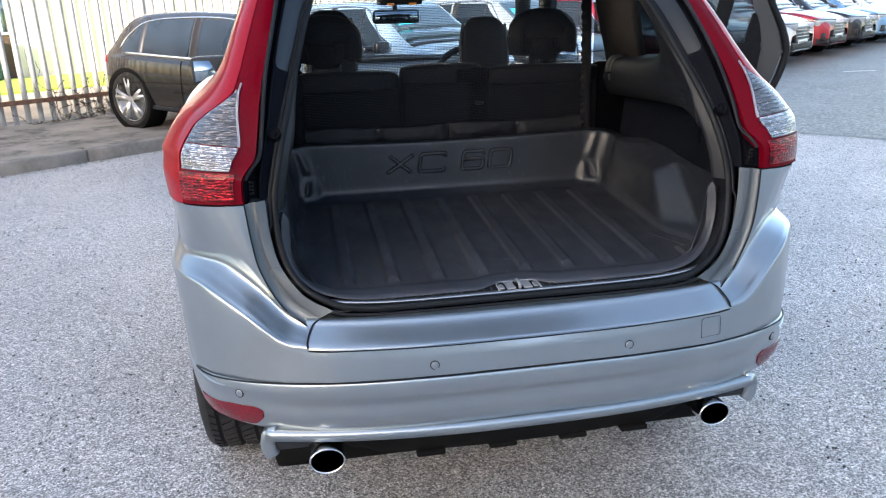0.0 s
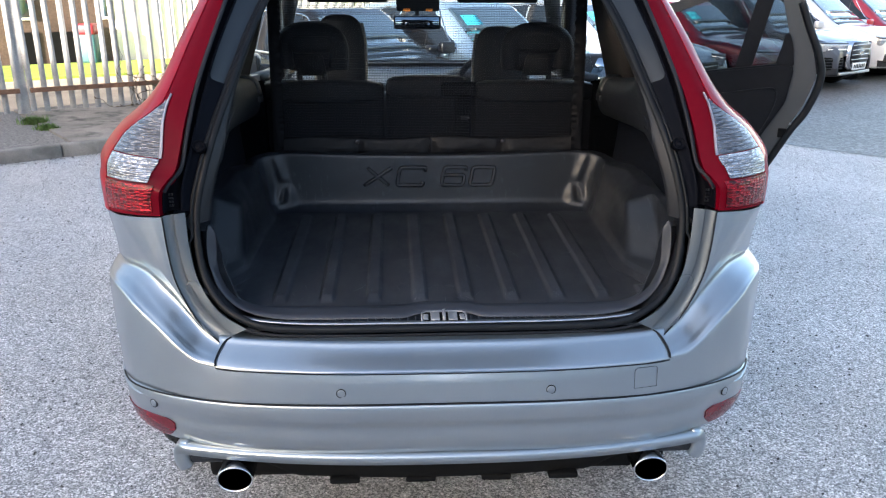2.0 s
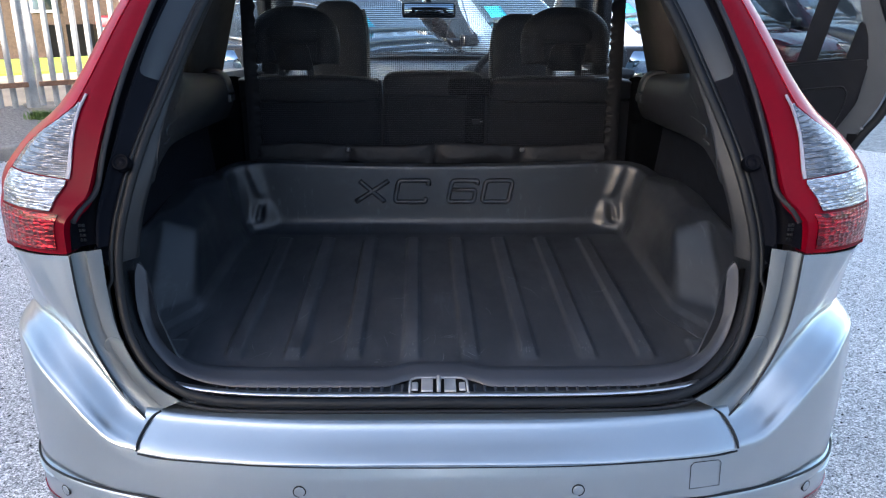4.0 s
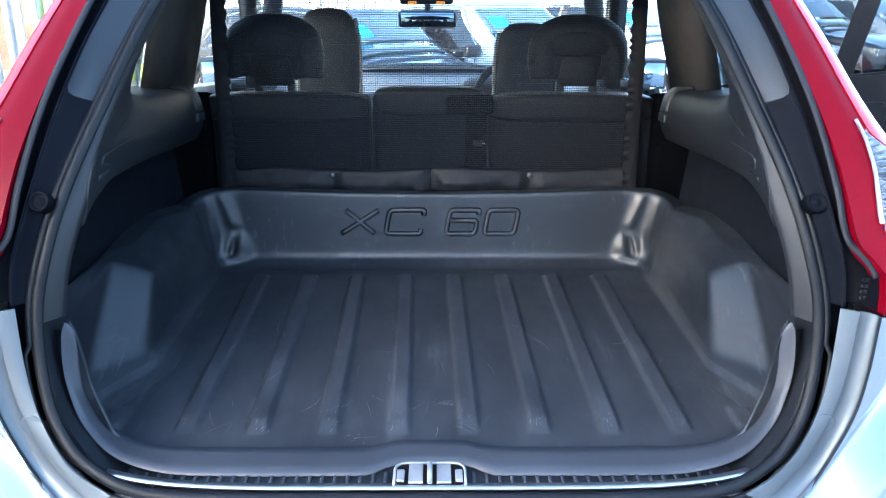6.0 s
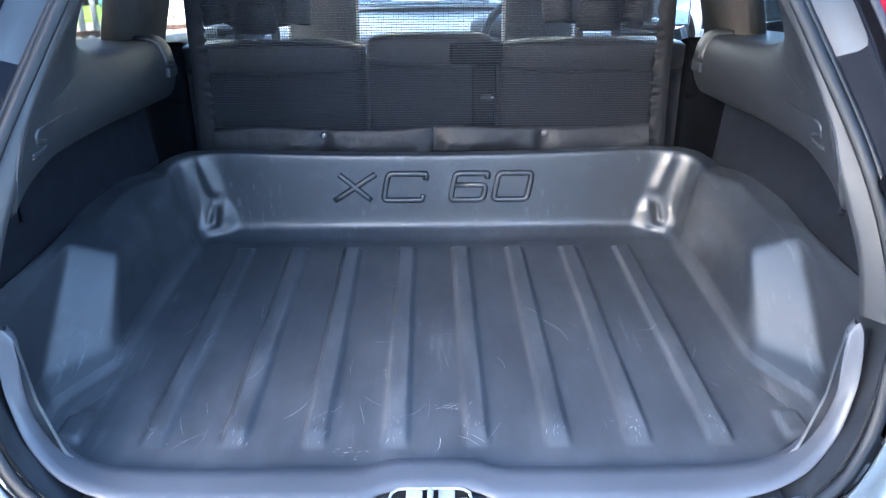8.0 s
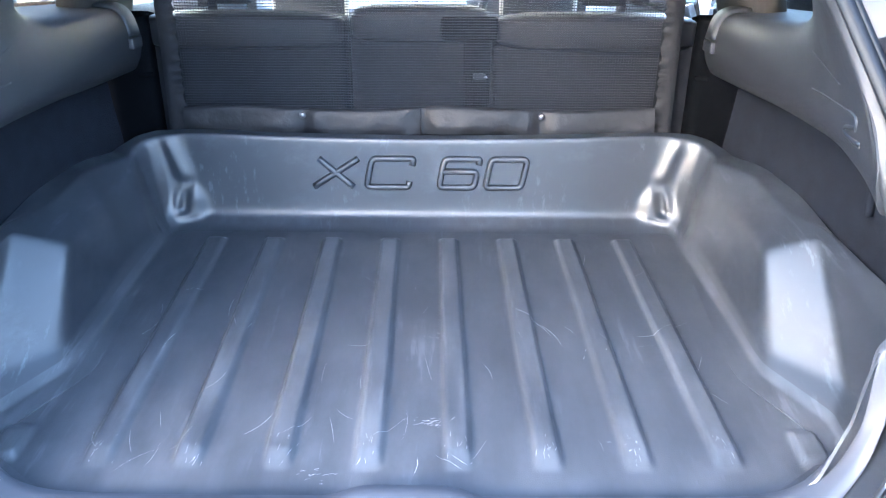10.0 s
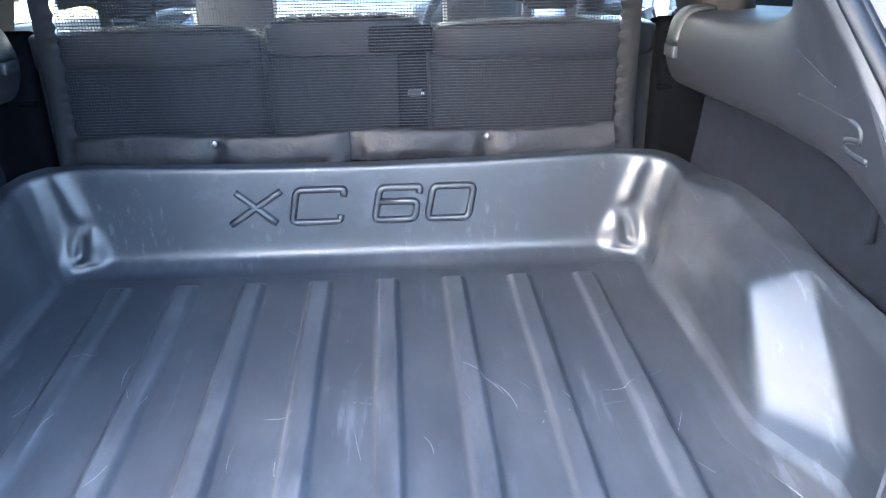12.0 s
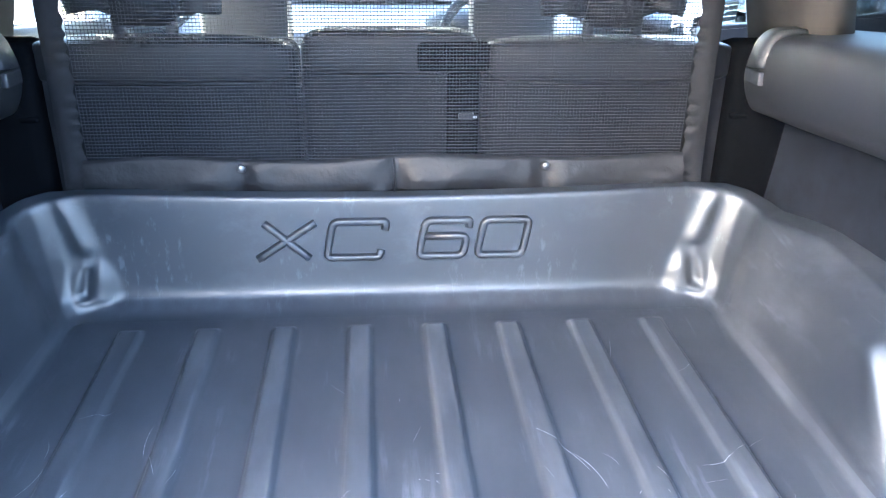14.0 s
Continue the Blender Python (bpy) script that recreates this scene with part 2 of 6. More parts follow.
def ground_mat(name, col, dark, scale=120, contrast=0.5, big=0.10):
    """Rolled aggregate: stones of many tones in a binder, mottled at metre scale."""
    m = mat(name, col, 0.52, 0, 0.9, big, 0, scale, fine=0.10, fine_scale=18, spec=0.6)
    n, l = m.node_tree.nodes, m.node_tree.links
    b = n["Principled BSDF"]
    geo = n.new("ShaderNodeNewGeometry")
    last = b.inputs["Base Color"].links[0].from_socket
    height = None
    for sc, con in ((scale, contrast), (scale * 0.6, contrast * 0.6)):
        v = n.new("ShaderNodeTexVoronoi")
        v.inputs["Scale"].default_value = sc
        l.new(geo.outputs["Position"], v.inputs["Vector"])
        bw = n.new("ShaderNodeSeparateColor")
        l.new(v.outputs["Color"], bw.inputs[0])
        r = n.new("ShaderNodeMapRange")
        r.inputs["To Min"].default_value, r.inputs["To Max"].default_value = 1 - con, 1 + con * 0.8
        l.new(bw.outputs[0], r.inputs["Value"])
        mu = n.new("ShaderNodeVectorMath")
        mu.operation = "SCALE"
        l.new(last, mu.inputs[0]), l.new(r.outputs[0], mu.inputs["Scale"])
        last = mu.outputs[0]
        height = height or v.outputs["Distance"]
    # dark pits between the stones
    p = n.new("ShaderNodeTexNoise")
    p.inputs["Scale"].default_value, p.inputs["Detail"].default_value = scale * 0.8, 4
    l.new(geo.outputs["Position"], p.inputs["Vector"])
    pr = n.new("ShaderNodeMapRange")
    pr.inputs["From Min"].default_value, pr.inputs["From Max"].default_value = 0.58, 0.66
    pr.inputs["To Max"].default_value = 0.75
    l.new(p.outputs[0], pr.inputs["Value"])
    mix = n.new("ShaderNodeMix")
    mix.data_type = "RGBA"
    l.new(pr.outputs[0], mix.inputs["Factor"]), l.new(last, mix.inputs["A"])
    mix.inputs["B"].default_value = (*dark, 1)
    l.new(mix.outputs["Result"], b.inputs["Base Color"])
    bp = n.new("ShaderNodeBump")
    bp.inputs["Strength"].default_value, bp.inputs["Distance"].default_value = 0.6, 0.004
    bp.invert = True
    l.new(height, bp.inputs["Height"]), l.new(bp.outputs[0], b.inputs["Normal"])
    return m


APRON = ground_mat("worn pale tarmac", (0.440, 0.430, 0.428), (0.050, 0.050, 0.052), 210, 0.82, 0.16)
HOLLOW = mat("lens shadow groove", (0.13, 0.13, 0.14), 0.25, 0.4)
TARMAC = ground_mat("dark tarmac", (0.125, 0.122, 0.120), (0.05, 0.05, 0.050), 48, 0.75, 0.2)
LINE = mat("worn white road paint", (0.55, 0.55, 0.54), 0.8, 0, 9, 0.2, 0.4, 90, fine=0.25, fine_scale=60, stain=(0.16, 0.16, 0.16), stain_scale=9)
KERB = mat("kerb concrete", (0.20, 0.19, 0.175), 0.9, 0, 5, 0.25, 0.7, 120, fine=0.25, fine_scale=150, stain=(0.10, 0.10, 0.09))
PAVING = mat("stained pavement", (0.205, 0.182, 0.158), 0.9, 0, 2.5, 0.3, 0.6, 90, fine=0.25, fine_scale=160, stain=(0.036, 0.032, 0.028), stain_scale=3.5)
GRAVEL = mat("loose grey gravel", (0.16, 0.15, 0.14), 0.95, 0, 30, 0.5, 1.0, 90, fine=0.4, fine_scale=120)
PALE = mat("weathered galvanised steel", (0.33, 0.32, 0.30), 0.7, 0.0, 8, 0.2, 0.2, 80, fine=0.15, fine_scale=90)
RUST = mat("rusty rail", (0.17, 0.09, 0.055), 0.85, 0, 12, 0.35, 0.4, 90, fine=0.3, fine_scale=120)
GRASS = mat("grass", (0.26, 0.36, 0.04), 0.9, 0, 6, 0.4, 0.8, 60, fine=0.35, fine_scale=90)
LEAF = mat("weed leaf", (0.09, 0.15, 0.035), 0.8, 0, 15, 0.4)
TWIG = mat("dry twigs", (0.10, 0.075, 0.05), 0.9, 0, 15, 0.4)
FOOTPATH = mat("sandy path", (0.42, 0.33, 0.24), 0.9, 0, 2, 0.15, 0.3, 60, fine=0.15, fine_scale=80)
BRICK = mat("brown brick", (0.11, 0.072, 0.052), 0.9, 0, 1.5, 0.25, 0.5, 60, fine=0.25, fine_scale=25)
RENDER_W = mat("cream cladding", (0.82, 0.78, 0.68), 0.8, 0, 1.2, 0.06, 0.2, 60, fine=0.05, fine_scale=40)
CONCRETE = mat("grey cladding", (0.55, 0.56, 0.58), 0.8, 0, 0.6, 0.1, 0.2, 30)

# ---------------------------------------------------------------- mesh helpers
def spline(p, m):
    """m points along a Catmull-Rom curve through p (n x 3)."""
    p = np.asarray(p, float)
    n = len(p)
    q = np.concatenate([(2 * p[0] - p[1])[None], p, (2 * p[-1] - p[-2])[None]])
    t = np.linspace(0, n - 1, m)
    i = np.minimum(t.astype(int), n - 2)
    f = (t - i).reshape(-1, *([1] * (p.ndim - 1)))
    a, b, c, d = q[i], q[i + 1], q[i + 2], q[i + 3]
    return 0.5 * (2 * b + (c - a) * f + (2 * a - 5 * b + 4 * c - d) * f ** 2 + (3 * b - a - 3 * c + d) * f ** 3)


def surf(ctrl, nv, nu):
    """A smooth nv x nu grid of points through rows of control points."""
    rows = spline(np.asarray(ctrl, float), nv)
    return np.swapaxes(spline(np.swapaxes(rows, 0, 1), nu), 0, 1)


def flip_x(g):
    g = np.array(g)
    g[..., 0] *= -1
    return g


def link(name, me, material, parent=None, label="", smooth=True):
    for p in me.polygons:
        p.use_smooth = smooth
    me.materials.append(material)
    ob = new(name, me)
    if parent is not None:
        ob.parent = parent
    if label:
        ob["label"] = label
    return ob


def normals_of(g):
    du = np.gradient(g, axis=1)
    dv = np.gradient(g, axis=0)
    n = np.cross(du, dv)
    return n / np.maximum(np.linalg.norm(n, axis=2, keepdims=True), 1e-9)


def skin(name, g, keep, material, parent, thick=0.004, outward=(0, -1, 0)):
    """A grid of points as a sheet with thickness, of which only the cells marked in keep are there."""
    g = np.asarray(g, float)
    n = normals_of(g)
    if (n.mean((0, 1)) * np.asarray(outward)).sum() < 0:
        g, keep = g[:, ::-1], keep[:, ::-1]
        n = normals_of(g)
    nv, nu = g.shape[:2]
    i = np.arange(nv * nu).reshape(nv, nu)
    f = np.stack([i[:-1, :-1], i[:-1, 1:], i[1:, 1:], i[1:, :-1]], -1)[keep]
    used = np.unique(f)
    place_ = np.zeros(nv * nu, int)
    place_[used] = np.arange(len(used))
    f = place_[f]
    top = g.reshape(-1, 3)[used]
    v = np.vstack([top, top - n.reshape(-1, 3)[used] * thick])
    me = bpy.data.meshes.new(name)
    me.from_pydata(v.tolist(), [], f.tolist() + (f[:, ::-1] + len(used)).tolist())
    me.update()
    return link(name, me, material, parent)


def sheet(name, g, material, parent=None, thick=0.004, outward=(0, -1, 0), label="", push=0.0):
    """A grid of points as a sheet with thickness; its front faces towards outward."""
    g = np.asarray(g, float)
    n = normals_of(g)
    if (n.mean((0, 1)) * np.asarray(outward)).sum() < 0:
        g = g[:, ::-1]
        n = normals_of(g)
    g = g + n * push
    nv, nu = g.shape[:2]
    back = g - n * thick
    v = np.vstack([g.reshape(-1, 3), back.reshape(-1, 3)])
    i = np.arange(nv * nu).reshape(nv, nu)
    f = np.stack([i[:-1, :-1], i[:-1, 1:], i[1:, 1:], i[1:, :-1]], -1).reshape(-1, 4)
    k = nv * nu
    faces = f.tolist() + (f[:, ::-1] + k).tolist()
    rim = np.concatenate([i[0, :], i[1:, -1], i[-1, -2::-1], i[-2:0:-1, 0]])
    m = len(rim)
    v = np.vstack([v, v[rim], v[rim + k]])
    faces += [[2 * k + (j + 1) % m, 2 * k + j, 2 * k + m + j, 2 * k + m + (j + 1) % m] for j in range(m)]
    me = bpy.data.meshes.new(name)
    me.from_pydata(v.tolist(), [], faces)
    me.update()
    return link(name, me, material, parent, label)


def tube_data(path, prof, closed=False, up=(0, 0, 1)):
    """Vertices and faces of a profile (2D points) swept along a path."""
    path = np.asarray(path, float)
    n, k = len(path), len(prof)
    if closed:
        tan = np.roll(path, -1, 0) - np.roll(path, 1, 0)
    else:
        tan = np.gradient(path, axis=0)
    tan /= np.linalg.norm(tan, axis=1, keepdims=True)
    s = np.cross(tan, np.asarray(up, float))
    s /= np.maximum(np.linalg.norm(s, axis=1, keepdims=True), 1e-9)
    u = np.cross(s, tan)
    prof = np.asarray(prof, float)
    v = path[:, None] + s[:, None] * prof[None, :, :1] + u[:, None] * prof[None, :, 1:]
    faces = []
    for a in range(n if closed else n - 1):
        b = (a + 1) % n
        for c in range(k):
            d = (c + 1) % k
            faces.append([a * k + c, a * k + d, b * k + d, b * k + c])
    if not closed:
        faces.append(list(range(k))[::-1])
        faces.append([(n - 1) * k + c for c in range(k)])
    return v.reshape(-1, 3).tolist(), faces


def ring(r, k=10, sx=1.0, sy=1.0):
    return [(r * sx * math.cos(2 * math.pi * i / k), r * sy * math.sin(2 * math.pi * i / k)) for i in range(k)]


def tube(name, path, prof, material, parent=None, closed=False, up=(0, 0, 1), label="", smooth=True):
    v, f = tube_data(path, prof, closed, up)
    me = bpy.data.meshes.new(name)
    me.from_pydata(v, [], f)
    me.update()
    bm = bmesh.new()
    bm.from_mesh(me)
    bmesh.ops.recalc_face_normals(bm, faces=bm.faces)
    bm.to_mesh(me)
    bm.free()
    return link(name, me, material, parent, label, smooth)


def part(name, bm, material, parent=None, label="", smooth=True):
    bmesh.ops.recalc_face_normals(bm, faces=bm.faces)
    me = bpy.data.meshes.new(name)
    bm.to_mesh(me)
    bm.free()
    return link(name, me, material, parent, label, smooth)


def block(c, size, bevel=0.005, seg=2, m=None):
    """A bevelled box as a bmesh."""
    bm = bmesh.new()
    bmesh.ops.create_cube(bm, size=1)
    bmesh.ops.scale(bm, vec=size, verts=bm.verts)
    if bevel:
        bmesh.ops.bevel(bm, geom=bm.edges[:], offset=bevel, segments=seg, profile=0.6, affect="EDGES")
    if m is not None:
        bmesh.ops.transform(bm, matrix=m, verts=bm.verts)
    bmesh.ops.translate(bm, vec=c, verts=bm.verts)
    return bm


def lathe(profile, c, axis="y", seg=32):
    """A turned form: profile of (distance along the axis, radius)."""
    bm = bmesh.new()
    rings = []
    for d, r in profile:
        row = []
        for i in range(seg):
            a = 2 * math.pi * i / seg
            p = {"y": (r * math.cos(a), d, r * math.sin(a)), "x": (d, r * math.cos(a), r * math.sin(a)), "z": (r * math.cos(a), r * math.sin(a), d)}[axis]
            row.append(bm.verts.new(Vector(p) + Vector(c)))
        rings.append(row)
    for a, b in zip(rings, rings[1:]):
        for i in range(seg):
            bm.faces.new((a[i], a[(i + 1) % seg], b[(i + 1) % seg], b[i]))
    for r in (rings[0], rings[-1]):
        if max((v.co - r[0].co).length for v in r) > 1e-5:
            bm.faces.new(r)
    return bm


def prism(pts, depth, axis="y", bevel=0.0):
    """A flat outline (2D) given depth along an axis."""
    bm = bmesh.new()
    to3 = {"y": lambda a, b, d: (a, d, b), "x": lambda a, b, d: (d, a, b), "z": lambda a, b, d: (a, b, d)}[axis]
    f = bm.faces.new([bm.verts.new(to3(a, b, 0)) for a, b in pts])
    r = bmesh.ops.extrude_face_region(bm, geom=[f])
    bmesh.ops.translate(bm, vec=to3(0, 0, depth), verts=[v for v in r["geom"] if isinstance(v, bmesh.types.BMVert)])
    if bevel:
        bmesh.ops.bevel(bm, geom=bm.edges[:], offset=bevel, segments=2, affect="EDGES")
    return bm


def empty(name, loc=(0, 0, 0), label="", category="", group="", kind=""):
    ob = new(name)
    ob.location = loc
    return tagged(ob, label, category, group, kind)
# ================================================================ the silver car
car = empty("suv_car", (0, 0, 0), "silver five-door SUV with its boot open and one rear door ajar", "car")


def both(name, g, material, thick=0.004, outward=(1, -1, 0), push=0.0, label="", parent=None):
    """A panel and its mirror image on the other flank."""
    o = np.asarray(outward, float)
    return (sheet(name, g, material, parent or car, thick, o, label, push),
            sheet(name, flip_x(g), material, parent or car, thick, o * (-1, 1, 1), label, push))


# plan of the bumper, from the middle to the wheel arch
PLAN = [(0, 0), (0.25, 0.002), (0.45, 0.022), (0.60, 0.062), (0.72, 0.125), (0.80, 0.205), (0.852, 0.33), (0.875, 0.5), (0.88, 0.62)]


def plan_row(z, dy, drops, shrink=1.0):
    half = [(x * shrink, y + dy * (1 - 0.8 * min(1, x / 0.8) ** 3 if dy < 0 else 1), z + d) for (x, y), d in zip(PLAN, drops)]
    return [(-x, y, zz) for x, y, zz in half[:0:-1]] + half


DROP = [0, 0, -0.003, -0.01, -0.02, -0.03, -0.042, -0.05, -0.05]
RISE = [0, 0, 0, 0.0, 0.002, 0.012, 0.035, 0.06, 0.07]
MIDR = [0, 0, -0.002, -0.004, -0.002, 0.004, 0.015, 0.02, 0.02]
low = surf([plan_row(0.656, 0.008, DROP), plan_row(0.6545, -0.010, DROP), plan_row(0.650, -0.0165, DROP), plan_row(0.636, -0.019, DROP), plan_row(0.612, -0.015, MIDR), plan_row(0.588, -0.004, MIDR),
            plan_row(0.556, -0.002, MIDR), plan_row(0.525, 0.008, RISE), plan_row(0.503, 0.022, RISE)], 40, 140)
sheet("lower_bumper", low, SILVER, car)
# centre band above the groove, and the step that carries the load edge
def band(zs):
    rows = []
    for z, dy, rise in zs:
        rows.append([(s * x, y + dy, z + rise * (x / 0.535) ** 2) for s, (x, y) in
                     [(-1, (0.535, 0.043)), (-1, (0.45, 0.022)), (-1, (0.25, 0.002)), (1, (0, 0)), (1, (0.25, 0.002)), (1, (0.45, 0.022)), (1, (0.535, 0.043))]])
    return rows


step = surf(band([(0.7290, -0.0010, 0.0025), (0.7335, 0.0015, 0.003), (0.742, 0.013, 0.005), (0.757, 0.034, 0.005), (0.770, 0.050, 0.004), (0.779, 0.058, 0.003), (0.782, 0.068, 0.003), (0.783, 0.10, 0.003)]), 26, 60)
sheet("bumper_step", step, SILVER, car, outward=(0, -1, 1))
# rear quarter with its shoulder ridge, from the groove up to the lamp
quarter = [
    [(0.535, 0.0335, 0.648), (0.610, 0.062, 0.641), (0.710, 0.121, 0.630), (0.795, 0.203, 0.618), (0.852, 0.333, 0.602), (0.880, 0.60, 0.59)],
    [(0.535, 0.0375, 0.705), (0.610, 0.066, 0.712), (0.710, 0.120, 0.735), (0.795, 0.200, 0.755), (0.860, 0.330, 0.765), (0.890, 0.60, 0.765)],
    [(0.535, 0.0420, 0.729), (0.600, 0.062, 0.745), (0.685, 0.106, 0.800), (0.775, 0.182, 0.848), (0.862, 0.330, 0.860), (0.893, 0.60, 0.862)],
    [(0.535, 0.046, 0.739), (0.598, 0.070, 0.757), (0.680, 0.114, 0.818), (0.770, 0.192, 0.868), (0.858, 0.335, 0.878), (0.890, 0.60, 0.88)],
    [(0.535, 0.060, 0.749), (0.594, 0.088, 0.768), (0.668, 0.132, 0.832), (0.752, 0.212, 0.884), (0.846, 0.345, 0.892), (0.886, 0.60, 0.893)],
    [(0.530, 0.088, 0.768), (0.583, 0.120, 0.792), (0.645, 0.158, 0.852), (0.722, 0.218, 0.904), (0.832, 0.350, 0.906), (0.878, 0.60, 0.905)],
    [(0.591, 0.125, 0.815), (0.618, 0.139, 0.843), (0.658, 0.158, 0.892), (0.722, 0.200, 0.930), (0.832, 0.336, 0.925), (0.874, 0.60, 0.92)],
    [(0.633, 0.138, 0.900), (0.650, 0.142, 0.915), (0.680, 0.155, 0.945), (0.735, 0.200, 0.962), (0.836, 0.340, 0.955), (0.872, 0.60, 0.95)],
    [(0.647, 0.143, 0.974), (0.665, 0.146, 0.985), (0.700, 0.160, 1.000), (0.757, 0.208, 1.005), (0.842, 0.343, 1.000), (0.871, 0.60, 1.00)],
    [(0.656, 0.154, 1.062), (0.685, 0.158, 1.062), (0.730, 0.174, 1.060), (0.790, 0.225, 1.056), (0.848, 0.345, 1.052), (0.870, 0.60, 1.05)],
]
middle = [[(0.0, -0.0115, 0.655), (0.25, -0.0095, 0.655), (0.45, 0.0105, 0.6525)], [(0.0, -0.0060, 0.703), (0.25, -0.0040, 0.704), (0.45, 0.0160, 0.7045)],
          [(0.0, -0.0005, 0.7265), (0.25, 0.0015, 0.728), (0.45, 0.0215, 0.7285)]]
whole_q = []
for k, r in enumerate(quarter):
    p0, p1 = np.array(r[0]), np.array(r[1])
    inner = middle[k] if k < 3 else [tuple(p0 - (p1 - p0) * f_) for f_ in (6, 3, 1)]
    whole_q.append(inner + r)
right_q = surf(whole_q, 91, 97)
full_q = np.concatenate([flip_x(right_q)[:, :0:-1], right_q], 1)
keep_q = np.ones((90, 192), bool)
keep_q[20:, 96 - 36:96 + 36] = False          # the load step fills this gap
skin("upper_bumper", full_q, keep_q, SILVER, car)
# flank behind the lamps and over the wheel, forward to the doors
flank = [
    [(0.870, 0.60, 1.05), (0.884, 0.9, 1.05), (0.888, 1.5, 1.04), (0.888, 2.2, 1.02), (0.880, 3.2, 0.98), (0.83, 4.2, 0.93)],
    [(0.893, 0.60, 0.86), (0.945, 0.9, 0.86), (0.915, 1.5, 0.82), (0.910, 2.2, 0.80), (0.915, 3.2, 0.82), (0.86, 4.2, 0.80)],
    [(0.884, 0.60, 0.64), (0.955, 0.9, 0.745), (0.905, 1.5, 0.55), (0.900, 2.2, 0.50), (0.915, 3.2, 0.62), (0.86, 4.2, 0.60)],
    [(0.880, 0.60, 0.60), (0.950, 0.9, 0.73), (0.880, 1.5, 0.36), (0.880, 2.2, 0.33), (0.905, 3.2, 0.56), (0.84, 4.2, 0.40)],
]
both("side_panel", surf(flank, 24, 60), SILVER, 0.02, (1, 0, 0))
shoulder = [
    [(0.835, 0.40, 1.17), (0.84, 0.7, 1.24), (0.845, 1.1, 1.26), (0.85, 1.6, 1.245), (0.85, 2.2, 1.180), (0.84, 3.1, 1.15)],
    [(0.862, 0.40, 1.12), (0.868, 0.7, 1.15), (0.872, 1.1, 1.16), (0.876, 1.6, 1.15), (0.874, 2.2, 1.115), (0.862, 3.1, 1.075)],
    [(0.858, 0.40, 1.055), (0.874, 0.7, 1.052), (0.884, 1.1, 1.048), (0.888, 1.6, 1.04), (0.886, 2.2, 1.02), (0.879, 3.2, 0.98)],
]
sheet("shoulder_panel", flip_x(surf(shoulder, 14, 50)), SILVER, car, 0.02, (-1, 0, 0))
short = [[r[0], r[1], (r[1][0] + 0.003, 0.98, r[1][2] + 0.006)] for r in shoulder]
sheet("shoulder_panel", surf(short, 14, 20), SILVER, car, 0.02, (1, 0, 0))
front = [[(r[4][0], 2.12, r[4][2]), r[4], r[5]] for r in shoulder]
sheet("shoulder_panel", surf(front, 14, 20), SILVER, car, 0.02, (1, 0, 0))
wing = [
    [(0.840, 3.08, 1.155), (0.835, 3.5, 1.075), (0.815, 3.9, 0.985), (0.745, 4.26, 0.855)],
    [(0.866, 3.08, 1.08), (0.866, 3.5, 1.03), (0.850, 3.9, 0.955), (0.80, 4.24, 0.86)],
    [(0.882, 3.08, 0.985), (0.888, 3.5, 0.965), (0.872, 3.9, 0.935), (0.835, 4.22, 0.88)],
]
both("front_wing", surf(wing, 14, 24), SILVER, 0.02, (1, 0, 0.3))
# bonnet, roof, front end
sheet("bonnet", surf([[(-0.84, 3.1, 1.10), (-0.5, 3.05, 1.17), (0, 3.03, 1.19), (0.5, 3.05, 1.17), (0.84, 3.1, 1.10)],
                      [(-0.82, 3.8, 1.0), (-0.5, 3.85, 1.07), (0, 3.87, 1.09), (0.5, 3.85, 1.07), (0.82, 3.8, 1.0)],
                      [(-0.74, 4.25, 0.85), (-0.45, 4.42, 0.9), (0, 4.48, 0.92), (0.45, 4.42, 0.9), (0.74, 4.25, 0.85)]], 20, 30), SILVER, car, 0.01, (0, 0, 1))
sheet("front_bumper", surf([[(-0.86, 4.15, 0.9), (-0.6, 4.45, 0.9), (0, 4.55, 0.92), (0.6, 4.45, 0.9), (0.86, 4.15, 0.9)],
                            [(-0.87, 4.15, 0.6), (-0.6, 4.52, 0.6), (0, 4.62, 0.6), (0.6, 4.52, 0.6), (0.87, 4.15, 0.6)],
                            [(-0.84, 4.15, 0.3), (-0.6, 4.46, 0.28), (0, 4.55, 0.28), (0.6, 4.46, 0.28), (0.84, 4.15, 0.3)]], 16, 30), SILVER, car, 0.02, (0, 1, 0))
sheet("roof", surf([[(-0.56, 0.68, 1.63), (-0.35, 0.68, 1.665), (0, 0.68, 1.675), (0.35, 0.68, 1.665), (0.56, 0.68, 1.63)],
                    [(-0.60, 1.4, 1.655), (-0.35, 1.4, 1.70), (0, 1.4, 1.712), (0.35, 1.4, 1.70), (0.60, 1.4, 1.655)],
                    [(-0.58, 2.35, 1.60), (-0.35, 2.3, 1.65), (0, 2.28, 1.66), (0.35, 2.3, 1.65), (0.58, 2.35, 1.60)]], 20, 24), SILVER, car, 0.012, (0, 0, 1))
sheet("headlining", surf([[(-0.56, 0.72, 1.585), (0, 0.72, 1.62), (0.56, 0.72, 1.585)], [(-0.58, 1.4, 1.60), (0, 1.4, 1.65), (0.58, 1.4, 1.60)],
                          [(-0.56, 2.3, 1.54), (0, 2.22, 1.58), (0.56, 2.3, 1.54)]], 14, 16), HEADLINER, car, 0.01, (0, 0, -1))
# Low underbody and an unseen box below it, added to darken the ground.
part("underbody", block((0, 2.32, 0.34), (1.34, 3.96, 0.24), 0.03), DARK, car)
